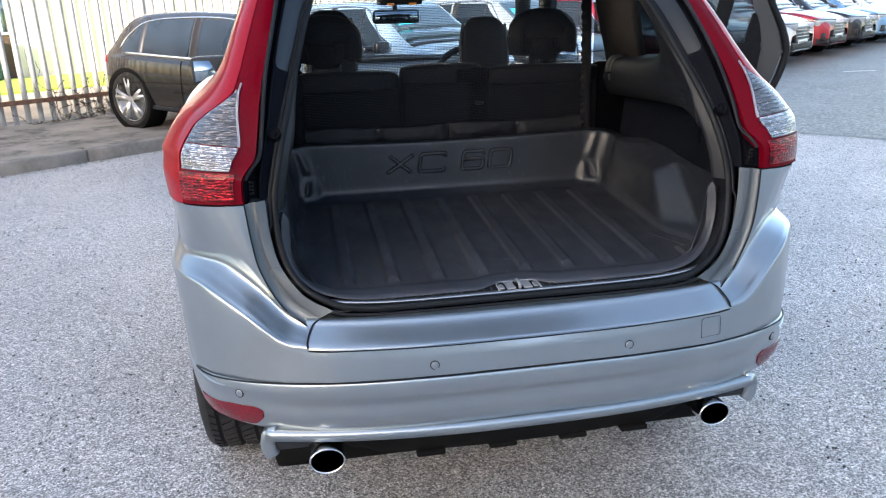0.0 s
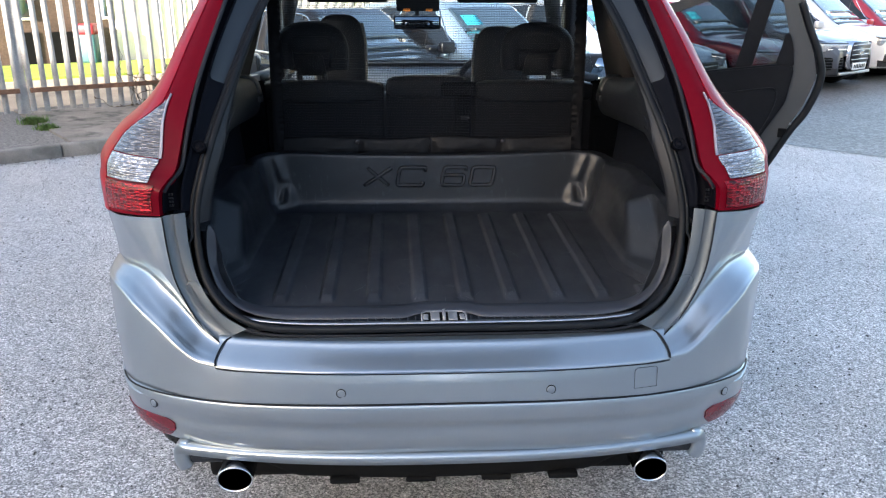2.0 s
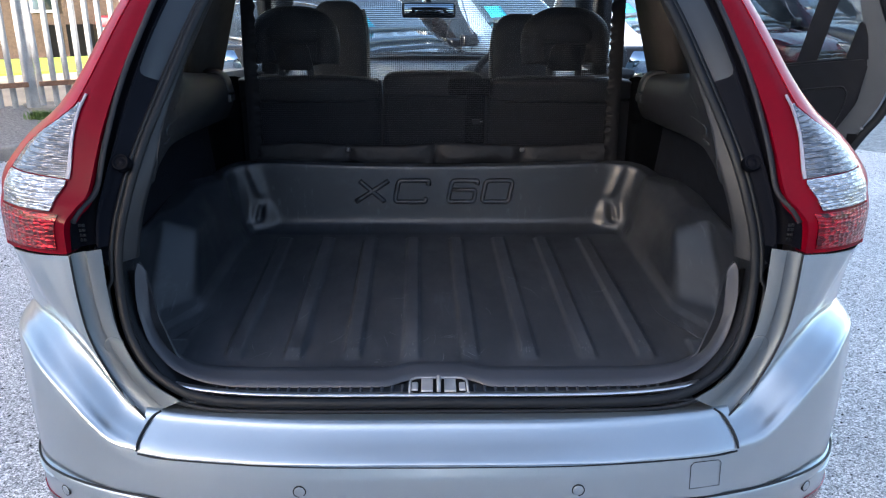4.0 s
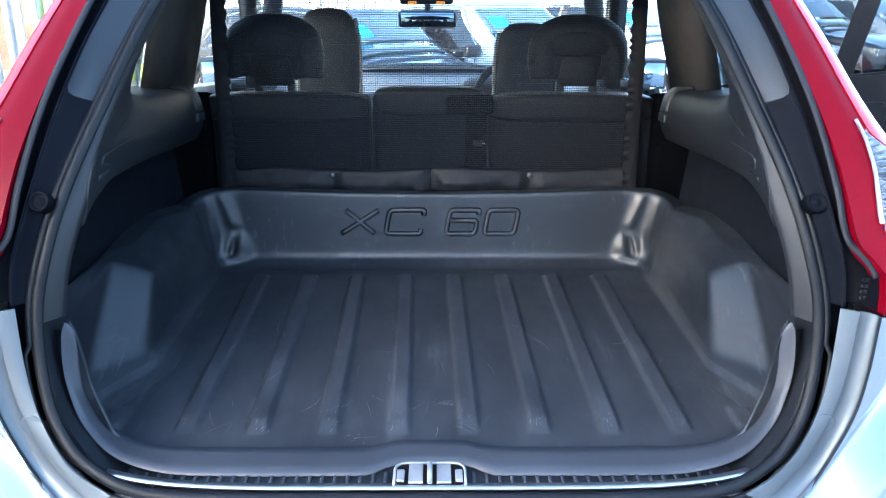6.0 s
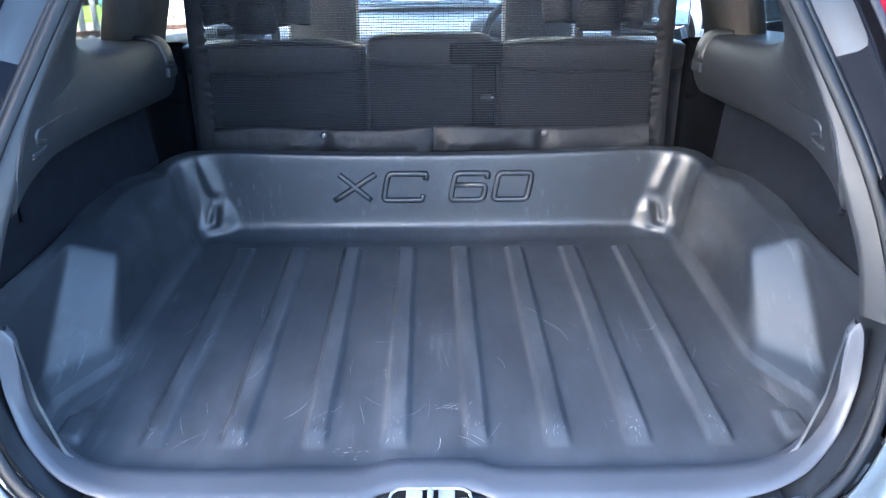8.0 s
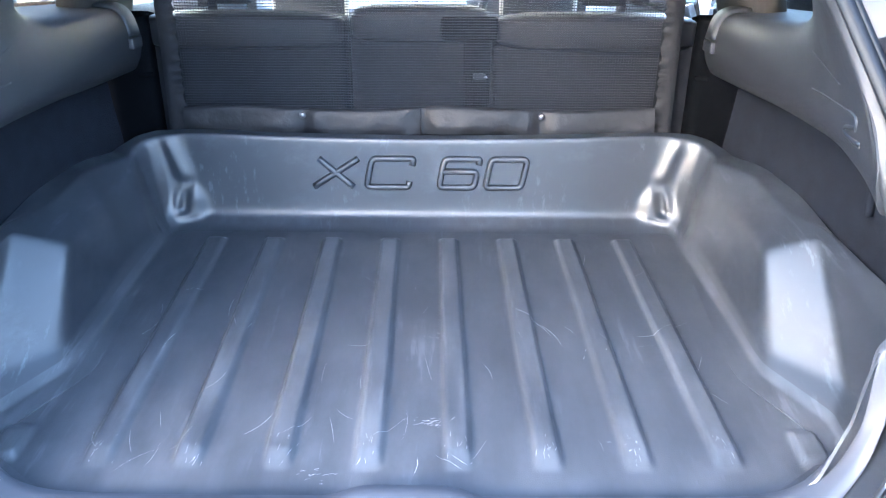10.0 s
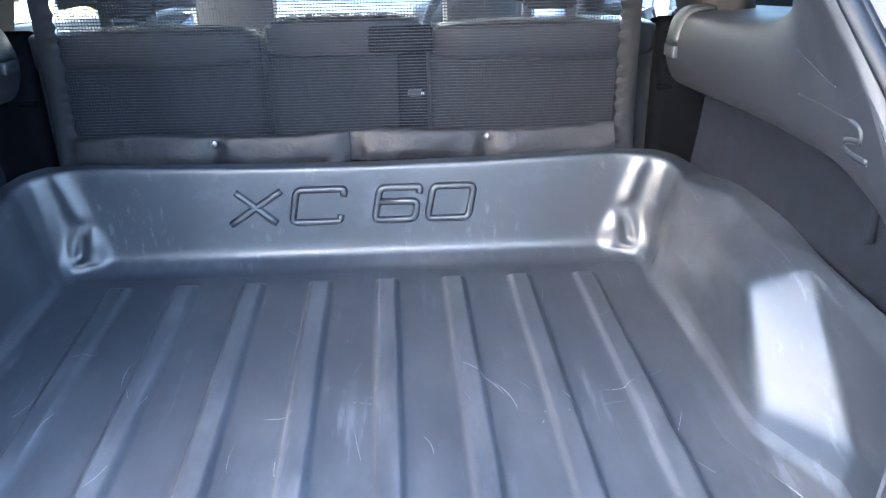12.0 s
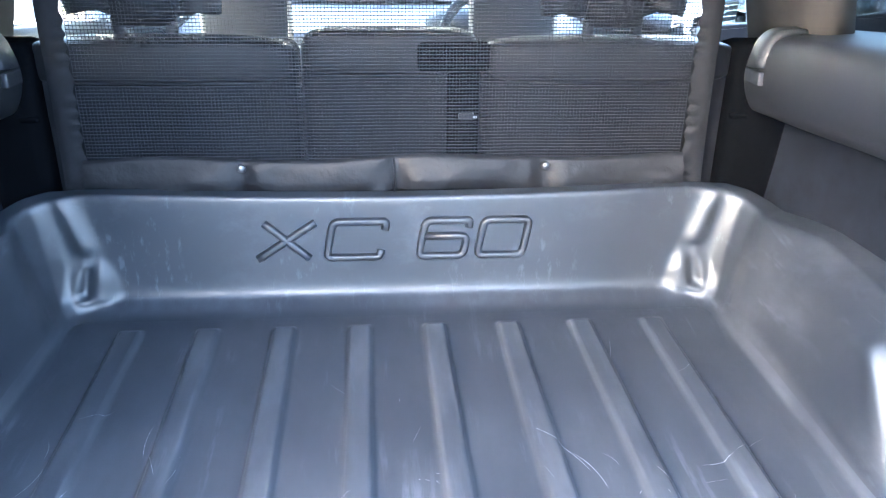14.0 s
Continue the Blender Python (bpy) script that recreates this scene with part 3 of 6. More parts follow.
part("shade_box", block((0, 0.42, 0.38), (0.96, 0.34, 0.17), 0.07, 4), DARK, car)
part("cabin_floor", block((0, 2.2, 0.55), (1.70, 2.1, 0.12), 0.02), DARK, car)
both("wheel_arch_liner", surf([[(0.66, 0.6, 0.5), (0.66, 0.72, 0.72), (0.66, 1.0, 0.79), (0.66, 1.3, 0.7), (0.66, 1.42, 0.45)],
                               [(0.90, 0.6, 0.5), (0.90, 0.72, 0.70), (0.90, 1.0, 0.76), (0.90, 1.3, 0.7), (0.90, 1.42, 0.45)]], 6, 30), DARK, 0.004, (0, 0, -1))
part("rear_chassis", block((0, 0.5, 0.60), (1.24, 0.72, 0.28), 0.05), DARK, car)

# silver valance blade and black diffuser below it
blade_x = np.linspace(-0.655, 0.655, 60)
blade = [(x, 0.022 + 0.080 * (abs(x) / 0.66) ** 2.4, 0.492 + 0.002 * math.cos(x * 4)) for x in blade_x]
tube("valance_blade", blade, [(-0.022, -0.008), (-0.018, 0.006), (-0.008, 0.013), (0.016, 0.014), (0.022, -0.010), (-0.010, -0.014)], SILVER, car)
for s in (-1, 1):
    tube("valance_bracket", spline([(s * 0.628, 0.092, 0.494), (s * 0.648, 0.100, 0.488), (s * 0.656, 0.104, 0.470), (s * 0.656, 0.106, 0.446), (s * 0.648, 0.108, 0.424)], 20), [(-0.018, -0.014), (-0.018, 0.008), (-0.010, 0.014), (0.010, 0.014), (0.018, 0.008), (0.018, -0.014)], SILVER, car, False, (0, -1, 0))
    part("valance_inset", block((s * 0.600, 0.118, 0.460), (0.090, 0.03, 0.052), 0.008, 3), PLASTIC, car)
diff = [[(x, 0.052 + 0.085 * (abs(x) / 0.66) ** 2.2 + dy, 0.480 - drop * (1 - 0.45 * min(1, max(0, (abs(x) - 0.38) / 0.08)))) for x in np.linspace(-0.625, 0.625, 21)] for drop, dy in ((0, 0), (0.040, 0.002), (0.074, 0.010), (0.088, 0.045))]
sheet("diffuser", surf(diff, 12, 60), DARK, car, 0.006)
for x in (-0.25, -0.06, 0.13, 0.30):
    part("diffuser_fin", block((x, 0.080, 0.402), (0.075, 0.05, 0.016), 0.007, 3), DARK, car)
def oval(name, bm, material, parent, s, label=""):
    bmesh.ops.transform(bm, matrix=Matrix.Translation((s * 0.513, 0.035, 0.434)) @ Matrix.Diagonal((1.02, 1, 0.80, 1)), verts=bm.verts)
    return part(name, bm, material, parent, label)


for s in (-1, 1):
    tip = oval("exhaust_tip", lathe([(0.16, 0.038), (0.0, 0.0435), (-0.006, 0.043), (-0.007, 0.041), (-0.004, 0.0402)], (0, 0, 0), "y", 36), CHROME, car, s, "polished chrome exhaust tip")
    oval("bore", lathe([(-0.004, 0.0398), (0.0, 0.0392), (0.12, 0.034), (0.121, 0.001)], (0, 0, 0), "y", 24), DARK, tip, s)
    part("exhaust_shroud", block((s * 0.525, 0.16, 0.462), (0.20, 0.12, 0.05), 0.02), PLASTIC, car)
# reflectors let into the lower bumper
def cut_low(x0, x1, zlo, zhi):
    """The stretch of the lower bumper between two widths, from zlo to zhi (functions of 0..1)."""
    base = surf([plan_row(0.612, -0.015, MIDR), plan_row(0.588, -0.004, MIDR), plan_row(0.556, -0.002, MIDR), plan_row(0.525, 0.008, RISE), plan_row(0.503, 0.022, RISE)], 61, 801)
    cols = [int(np.argmin(np.abs(base[30, :, 0] - x))) for x in np.linspace(x0, x1, 16)]
    out = []
    for k in np.linspace(0, 1, 6):
        row = []
        for i, c in enumerate(cols):
            z = zlo(i / 15) + (zhi(i / 15) - zlo(i / 15)) * k
            col = base[:, c]
            j = int(np.argmin(np.abs(col[:, 2] - z)))
            row.append((col[j, 0], col[j, 1], z))
        out.append(row)
    return np.array(out)


refl = cut_low(0.658, 0.818, lambda u: np.interp(u, (0, 0.10, 0.30, 0.8, 1.0), (0.543, 0.518, 0.511, 0.516, 0.530)), lambda u: np.interp(u, (0, 0.10, 0.5, 1.0), (0.562, 0.571, 0.567, 0.554)))
both("bumper_reflector", refl, REFLECT, 0.008, (0.5, -1, 0), 0.003, "dull red reflector")
def sensor(x, y, z, rz):
    m = Matrix.Rotation(rz, 4, "Z")
    bm = lathe([(0.004, 0.0095), (-0.0015, 0.0095), (-0.002, 0.0085)], (0, 0, 0), "y", 20)
    bmesh.ops.transform(bm, matrix=Matrix.Translation((x, y, z)) @ m, verts=bm.verts)
    so = part("parking_sensor", bm, SILVER, car)
    bm = lathe([(0.003, 0.0116), (-0.0012, 0.0116), (-0.0012, 0.0098), (0.003, 0.0098)], (0, 0, 0), "y", 20)
    bmesh.ops.transform(bm, matrix=Matrix.Translation((x, y, z)) @ m, verts=bm.verts)
    part("sensor_gap", bm, RUBBER, so)


for s in (-1, 1):
    sensor(s * 0.243, -0.0066, 0.684, 0)
    sensor(s * 0.712, 0.112, 0.603, s * 0.55)
# square cover of the towing eye
tow = [(0.445, 0.0104, 0.672), (0.502, 0.0218, 0.672), (0.502, 0.0258, 0.717), (0.497, 0.0254, 0.722), (0.450, 0.0172, 0.722), (0.445, 0.0152, 0.717)]
tube("towing_eye_seam", [(x, y + 0.0006, z) for x, y, z in tow], ring(0.0006, 6), RUBBER, car, True, (0, 1, 0))

# tail lamps running up the rear pillars
lamp = [
    [(0.657, 0.152, 1.066), (0.70, 0.160, 1.066), (0.755, 0.190, 1.064), (0.810, 0.245, 1.060), (0.850, 0.345, 1.056), (0.858, 0.42, 1.054)],
    [(0.655, 0.155, 1.118), (0.70, 0.163, 1.119), (0.755, 0.193, 1.120), (0.812, 0.25, 1.120), (0.856, 0.35, 1.120), (0.864, 0.44, 1.12)],
    [(0.640, 0.168, 1.143), (0.69, 0.171, 1.147), (0.752, 0.200, 1.149), (0.809, 0.258, 1.150), (0.853, 0.358, 1.150), (0.861, 0.455, 1.155)],
    [(0.621, 0.186, 1.168), (0.685, 0.189, 1.175), (0.750, 0.212, 1.181), (0.805, 0.27, 1.183), (0.850, 0.37, 1.184), (0.857, 0.475, 1.188)],
    [(0.611, 0.216, 1.225), (0.668, 0.223, 1.233), (0.725, 0.245, 1.238), (0.770, 0.30, 1.240), (0.812, 0.40, 1.240), (0.820, 0.52, 1.25)],
    [(0.604, 0.247, 1.275), (0.650, 0.255, 1.285), (0.690, 0.278, 1.291), (0.722, 0.33, 1.293), (0.752, 0.42, 1.292), (0.760, 0.54, 1.30)],
    [(0.592, 0.298, 1.340), (0.628, 0.307, 1.350), (0.660, 0.330, 1.355), (0.683, 0.37, 1.357), (0.702, 0.45, 1.357), (0.708, 0.56, 1.36)],
    [(0.570, 0.388, 1.440), (0.600, 0.402, 1.450), (0.628, 0.425, 1.455), (0.648, 0.46, 1.457), (0.662, 0.52, 1.457), (0.668, 0.62, 1.46)],
    [(0.540, 0.540, 1.580), (0.562, 0.552, 1.590), (0.582, 0.575, 1.595), (0.598, 0.61, 1.597), (0.612, 0.66, 1.597), (0.618, 0.74, 1.60)],
]
LG = surf(lamp, 121, 61)


def lamp_cut(v0, v1, u0, u1, nv=24, nu=16):
    """A piece of the lamp's surface; u0 and u1 follow the height v."""
    g = np.zeros((nv, nu, 3))
    for a, v in enumerate(np.linspace(v0, v1, nv)):
        for b, k in enumerate(np.linspace(0, 1, nu)):
            u = (u0(v) + (u1(v) - u0(v)) * k) * 60
            i, j = min(int(v * 120), 119), min(int(u), 59)
            f, h = v * 120 - i, u - j
            g[a, b] = (LG[i, j] * (1 - f) * (1 - h) + LG[i + 1, j] * f * (1 - h) + LG[i, j + 1] * (1 - f) * h + LG[i + 1, j + 1] * f * h)
    return g


lens = both("tail_lamp", LG, DARKRED, 0.03, (1, -1, 0), 0, "red and clear tail lamp running up the pillar")
def outer_u(v):
    """Where the clear lenses end and the red edge begins."""
    return float(np.interp(v, (0.2, 0.42, 0.50, 0.567, 0.67, 0.75), (0.53, 0.53, 0.52, 0.45, 0.27, 0.27)))


def inner_u(v):
    """Inner edge of the clear lenses, stepped outwards near the bottom."""
    return float(np.interp(v, (0.22, 0.34, 0.40, 0.45, 0.67), (0.155, 0.150, 0.125, 0.135, 0.235)))


pieces = [("red_strip", lamp_cut(0.0, 1.0, lambda v: outer_u(v) + 0.03, lambda v: 1.0, 60, 14), REDLENS, 0.002),
          ("brake_lens", lamp_cut(0.02, 0.20, lambda v: 0.08, lambda v: 0.56), BRAKE, 0.003),
          ("reversing_lens", lamp_cut(0.225, 0.415, inner_u, outer_u), CLEARLENS, 0.005),
          ("indicator_lens", lamp_cut(0.42, 0.68, inner_u, outer_u), LENSGREY, 0.004),
          ("light_guide", lamp_cut(0.42, 0.71, lambda v: inner_u(v) - 0.016, lambda v: inner_u(v) + 0.004, 24, 3), GUIDE, 0.005)]
for name, g, m_, push in pieces:
    sheet(name, g, m_, lens[0], 0.003, (1, -1, 0), "", push)
    sheet(name, flip_x(g), m_, lens[1], 0.003, (-1, -1, 0), "", push)
# fine ribs in the clear lenses, coloured dark for the shade in their grooves
for gi in (lamp_cut(0.235, 0.405, inner_u, lambda v: outer_u(v) - 0.01, 8, 20), lamp_cut(0.43, 0.66, inner_u, lambda v: outer_u(v) - 0.01, 13, 14)):
    for row in gi:
        for k_, who in ((1, 0), (-1, 1)):
            p = row * (k_, 1, 1)
            n_ = np.array((0.35 * k_, -0.93, 0)) * 0.0055
            tube("lens_rib", p + n_, ring(0.0009, 5), HOLLOW, lens[who])

# boot opening: painted jamb, rubber seal, black pillar covers
SEAL = [(0, 0.092, 0.7925), (0.25, 0.092, 0.7925), (0.42, 0.100, 0.797), (0.515, 0.126, 0.829), (0.566, 0.154, 0.880), (0.590, 0.178, 0.95), (0.596, 0.203, 1.05),
        (0.580, 0.228, 1.14), (0.557, 0.273, 1.23), (0.526, 0.357, 1.335), (0.478, 0.50, 1.49), (0.424, 0.64, 1.60), (0.30, 0.70, 1.645), (0, 0.715, 1.66)]
half = spline(SEAL, 90)
loop = np.vstack([half, flip_x(half)[-2:0:-1]])
tube("boot_seal", loop, [(-0.0160, 0.004), (-0.0155, -0.001), (-0.0138, -0.0045), (-0.0118, -0.004), (-0.0102, 0.000), (-0.0094, 0.003), (-0.0084, 0.0005), (-0.0062, -0.0050), (-0.0035, -0.0065), (-0.0010, -0.004), (0.0005, 0.002), (0.0008, 0.006), (-0.008, 0.008)], RUBBER, car, True, (0, -1, 0.25))
tube("seal_lip", np.array([p_ + ((0.0135 if p_[2] < 1.0 else 0.004) * np.sign(p_[0]) * min(1, abs(p_[0]) / 0.5), -0.004, -0.007 if p_[2] < 0.9 and abs(p_[0]) < 0.5 else 0) for p_ in loop]), [(-0.004, 0.003), (-0.003, -0.003), (0.0, -0.005), (0.003, -0.003), (0.004, 0.003)], RUBBER, car, True, (0, -1, 0.25))
seam = spline([q[0] for q in quarter[5:]], 40)
gut = spline([(0.503, 0.100, 0.787), (0.562, 0.130, 0.830), (0.607, 0.150, 0.902), (0.625, 0.160, 0.976), (0.632, 0.168, 1.066)], 40)
inner_j = spline([(0.470, 0.098, 0.802), (0.535, 0.118, 0.838), (0.583, 0.150, 0.902), (0.602, 0.168, 0.976), (0.608, 0.180, 1.066)], 40)
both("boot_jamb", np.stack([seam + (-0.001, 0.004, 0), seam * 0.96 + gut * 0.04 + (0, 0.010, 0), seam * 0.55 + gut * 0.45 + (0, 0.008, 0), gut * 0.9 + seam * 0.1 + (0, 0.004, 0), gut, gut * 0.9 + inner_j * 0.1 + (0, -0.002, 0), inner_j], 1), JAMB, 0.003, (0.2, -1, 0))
for s in (-1, 1):
    tube("panel_seam", (seam + (-0.0015, 0.001, 0)) * (s, 1, 1), ring(0.0022, 6), RUBBER, car, False, (0, 1, 0))
    tube("panel_seam", spline([(s * 0.535, 0.039, 0.737), (s * 0.536, 0.050, 0.746), (s * 0.531, 0.068, 0.760), (s * 0.520, 0.088, 0.776), (s * 0.505, 0.096, 0.784)], 14), ring(0.0022, 6), RUBBER, car, False, (0, 1, 0))
seam_low = np.array([(x, y - float(np.interp(x, (0.5, 0.62), (0.0122, 0.0050))), 0.6555 + d) for (x, y), d in zip(PLAN, DROP)])
sl_ = spline(seam_low, 40)
for s in (-1, 1):
    tube("panel_seam", sl_ * (s, 1, 1), ring(0.0024, 6), RUBBER, car, False, (0, 1, 0))
tube("panel_seam", full_q[20, 60:133] + (0, -0.0006, 0.0010), ring(0.0017, 6), RUBBER, car)
cover_out = spline([(0.652, 0.165, 1.068), (0.650, 0.172, 1.115), (0.634, 0.184, 1.143), (0.613, 0.204, 1.170), (0.602, 0.235, 1.24), (0.588, 0.305, 1.34), (0.566, 0.392, 1.44), (0.535, 0.54, 1.58)], 40)
cover_in = spline([(0.622, 0.190, 1.066), (0.618, 0.200, 1.12), (0.604, 0.220, 1.18), (0.588, 0.254, 1.248), (0.572, 0.316, 1.337), (0.550, 0.406, 1.44), (0.512, 0.555, 1.58)], 40)
cover_seal = spline([(0.602, 0.204, 1.066), (0.596, 0.218, 1.12), (0.580, 0.241, 1.18), (0.558, 0.281, 1.25), (0.532, 0.355, 1.335), (0.498, 0.448, 1.44), (0.447, 0.602, 1.58)], 40)
ridge_ = cover_in + (-0.003, -0.004, 0)
both("pillar_channel", np.stack([cover_out, cover_out * 0.85 + cover_in * 0.15 + (0, 0.026, 0), cover_out * 0.25 + cover_in * 0.75 + (0, 0.026, 0), ridge_ + (0.003, 0.010, 0), ridge_], 1), CHANNEL, 0.003, (0.2, -1, 0), 0, "deep black channel beside the lamp")
flat_g = np.stack([ridge_, ridge_ + (-0.004, 0.002, 0), ridge_ * 0.5 + cover_seal * 0.5, cover_seal], 1)
flat_g = np.concatenate([flat_g, (cover_seal + (-0.008, 0.003, 0))[:, None]], 1)
cols = [np.swapaxes(spline(np.swapaxes(flat_g, 0, 1), 11), 0, 1)[:, c] for c in range(11)]
cover_g = []
for c, col in enumerate(cols):                 # the cover ends in a slanting edge with a rounded corner
    end = 26 + 2.2 * (1 - c / 10) + 2.6 * max(0.0, 1 - c / 4) ** 2
    at = np.linspace(0, end, 34)
    i0 = at.astype(int)
    cover_g.append(col[i0] + (col[i0 + 1] - col[i0]) * (at - i0)[:, None])
both("pillar_cover", np.stack(cover_g, 1), COVER, 0.003, (0.2, -1, 0), 0, "satin black pillar cover")
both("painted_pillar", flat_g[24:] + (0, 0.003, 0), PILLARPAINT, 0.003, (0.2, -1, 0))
for s in (-1, 1):
    tube("cover_edge", ridge_[8:] * (s, 1, 1), ring(0.0018, 6), COVER, car, False, (0, 1, 0))
    tube("lamp_gasket", (cover_out[6:] + (-0.002, -0.002, 0)) * (s, 1, 1), [(-0.005, -0.002), (-0.004, 0.002), (0.004, 0.002), (0.005, -0.002)], GASKET, car, False, (0, 1, 0))
for s in (-1, 1):
    bm = lathe([(0.02, 0.0150), (0.002, 0.0150), (0.0, 0.0135), (0.004, 0.0115), (0.006, 0.0085), (0.003, 0.006), (0.002, 0.0)], (0, 0, 0), "y", 24)
    bmesh.ops.transform(bm, matrix=Matrix.Translation((s * 0.574, 0.2290, 1.216)) @ Matrix.Rotation(-0.45, 4, "X"), verts=bm.verts)
    part("rubber_buffer", bm, CHANNEL, car)
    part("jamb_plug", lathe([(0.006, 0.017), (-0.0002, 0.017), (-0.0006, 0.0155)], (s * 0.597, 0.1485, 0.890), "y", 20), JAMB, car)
    for r in range(4):
        for c in range(2):
            part("stamped_mark", block((s * (0.632 + c * 0.006), 0.176, 1.085 + r * 0.009), (0.004, 0.002, 0.005), 0), RUBBER, car)

# sill: ribbed plastic plate, chrome strip, striker
sill = [[(x, y, z) for x in np.linspace(-0.47, 0.47, 9)] for y, z in ((0.104, 0.795), (0.110, 0.799), (0.145, 0.800), (0.185, 0.800), (0.20, 0.785))]
sheet("sill_plate", surf(sill, 14, 20), PLASTIC, car, 0.004, (0, 0, 1))
for i in range(48):
    x = -0.455 + 0.91 * i / 47
    if abs(x) > 0.06:
        part("sill_rib", block((x, 0.138, 0.8025), (0.0055, 0.036, 0.004), 0.0015, 1), LIPM, car)
SILLM = mat("bright sill strip", (0.58, 0.585, 0.60), 0.28, 0.95, 40, 0.1)
strip = [(x, 0.114 + 0.024 * (abs(x) / 0.5) ** 5, 0.8055 + 0.014 * (abs(x) / 0.5) ** 6) for x in np.linspace(-0.49, 0.49, 40)]
tube("sill_strip", strip, [(-0.0075, -0.002), (-0.0065, 0.002), (0.0065, 0.002), (0.0075, -0.002)], SILLM, car)
catch = part("striker_plate", block((0, 0.142, 0.803), (0.106, 0.058, 0.010), 0.006, 3), DARK, car)
rim = [(0.054, 0.112), (0.054, 0.150), (0.052, 0.160), (0.044, 0.167), (0.034, 0.1685), (-0.034, 0.1685), (-0.044, 0.167), (-0.052, 0.160), (-0.054, 0.150), (-0.054, 0.112)]
tube("striker_rim", [(x, y, 0.8105) for x, y in rim], ring(0.0022, 8), ZINC, catch, False, (0, 0, 1))
for s in (-1, 1):
    part("striker_bracket", block((s * 0.0215, 0.1425, 0.8085), (0.022, 0.048, 0.006), 0.0015), ZINC, catch)
    part("striker_stop", block((s * 0.0445, 0.136, 0.8085), (0.012, 0.028, 0.007), 0.002), ZINC, catch)
tube("striker_loop", [(0, 0.160, 0.806), (0, 0.159, 0.816), (0, 0.155, 0.819), (0, 0.128, 0.819), (0, 0.122, 0.816), (0, 0.121, 0.806)], ring(0.0042, 10), ZINC, catch, False, (1, 0, 0))

# raised tailgate above the opening
gate = part("tailgate", block((0, -0.33, 0.0), (1.24, 0.56, 0.07), 0.03, 3, None), SILVER, car, "raised silver tailgate with black lining")
part("tailgate_lining", block((0, -0.31, -0.045), (1.14, 0.50, 0.03), 0.012, 2), PLASTIC, gate)
part("tailgate_header", block((0, 0.54, 0.0), (1.14, 0.06, 0.05), 0.015, 2), PLASTIC, gate)
for s in (-1, 1):
    part("tailgate_frame", block((s * 0.60, 0.22, 0.0), (0.06, 0.62, 0.05), 0.015, 2), PLASTIC, gate)
pane = part("tailgate_glass", block((0, 0.22, 0.02), (1.16, 0.60, 0.004), 0, 1), GLASS, gate, "", False)
pane.visible_shadow = False
gate.matrix_basis = pose(0, 0.20, 2.03, -31, 0, 0)

# wheels
def tyre_wheel(c, r=0.365, w=0.235, spin=0.0, parent=None, rim=STEEL, side=1, q=0.70):
    hub = lathe([(-w * 0.40, q * r), (-w * 0.47, (q + 0.4 * (0.9 - q)) * r), (-w * 0.5, 0.88 * r), (-w * 0.46, 0.97 * r), (-w * 0.36, r),
                 (-w * 0.27, r), (-w * 0.265, r * 0.975), (-w * 0.225, r * 0.975), (-w * 0.22, r), (-w * 0.03, r), (-w * 0.025, r * 0.975), (w * 0.025, r * 0.975), (w * 0.03, r),
                 (w * 0.22, r), (w * 0.225, r * 0.975), (w * 0.265, r * 0.975), (w * 0.27, r), (w * 0.36, r), (w * 0.46, 0.97 * r), (w * 0.5, 0.88 * r), (w * 0.47, (q + 0.4 * (0.9 - q)) * r), (w * 0.40, q * r)], c, "x", 40)
    wheel = part("wheel", hub, TYRE, parent)
    part("rim", lathe([(side * w * 0.40, (q + 0.005) * r), (side * w * 0.44, (q - 0.01) * r), (side * w * 0.40, (q - 0.06) * r), (side * w * 0.05, (q - 0.08) * r)], c, "x", 32), rim, wheel)
    part("brake_disc", lathe([(side * w * 0.06, (q - 0.08) * r), (side * w * 0.07, 0.05)], c, "x", 24), DARK, wheel)
    bm = lathe([(side * w * 0.30, 0.16 * r), (side * w * 0.40, 0.15 * r), (side * w * 0.42, 0.10 * r)], c, "x", 20)
    part("hub_cap", bm, rim, wheel)
    for i in range(5):
        a = spin + 2 * math.pi * i / 5
        for d in (-0.16, 0.16):
            p0 = Vector(c) + Vector((side * w * 0.38, math.cos(a) * 0.12 * r, math.sin(a) * 0.12 * r))
            p1 = Vector(c) + Vector((side * w * 0.42, math.cos(a + d) * (q - 0.02) * r, math.sin(a + d) * (q - 0.02) * r))
            tube("spoke", [p0, (p0 + p1) / 2 + Vector((side * 0.008, 0, 0)), p1], ring(0.035 * r / 0.36 * (0.75), 6, 1, 0.7), rim, wheel, False, (side, 0, 0))
    return wheel


def treads(c, r, w, parent):
    """Slanted tread blocks round the tyre."""
    v, f = [], []
    for k in range(64):
        for lane, (x0, x1, sl) in enumerate(((-0.36, -0.275, 0.5), (-0.21, -0.035, -0.6), (0.035, 0.21, -0.6), (0.275, 0.36, 0.5))):
            a = 2 * math.pi * (k + 0.5 * (lane % 2)) / 64
            da = 2 * math.pi / 64 * 0.34
            b = len(v)
            for x, sh in ((x0, 0), (x1, sl * 0.08)):
                for t_ in (a - da + sh, a + da + sh):
                    for rr in (r * 0.985, r + 0.004):
                        v.append((c[0] + x * w, c[1] + rr * math.cos(t_), c[2] + rr * math.sin(t_)))
            f += [[b + i for i in q] for q in ((0, 1, 3, 2), (4, 6, 7, 5), (0, 4, 5, 1), (2, 3, 7, 6), (1, 5, 7, 3))]
    me = bpy.data.meshes.new("tread")
    me.from_pydata(v, [], f)
    me.update()
    link("tread", me, TYRE, parent, "", False)["kind"] = "stuff"


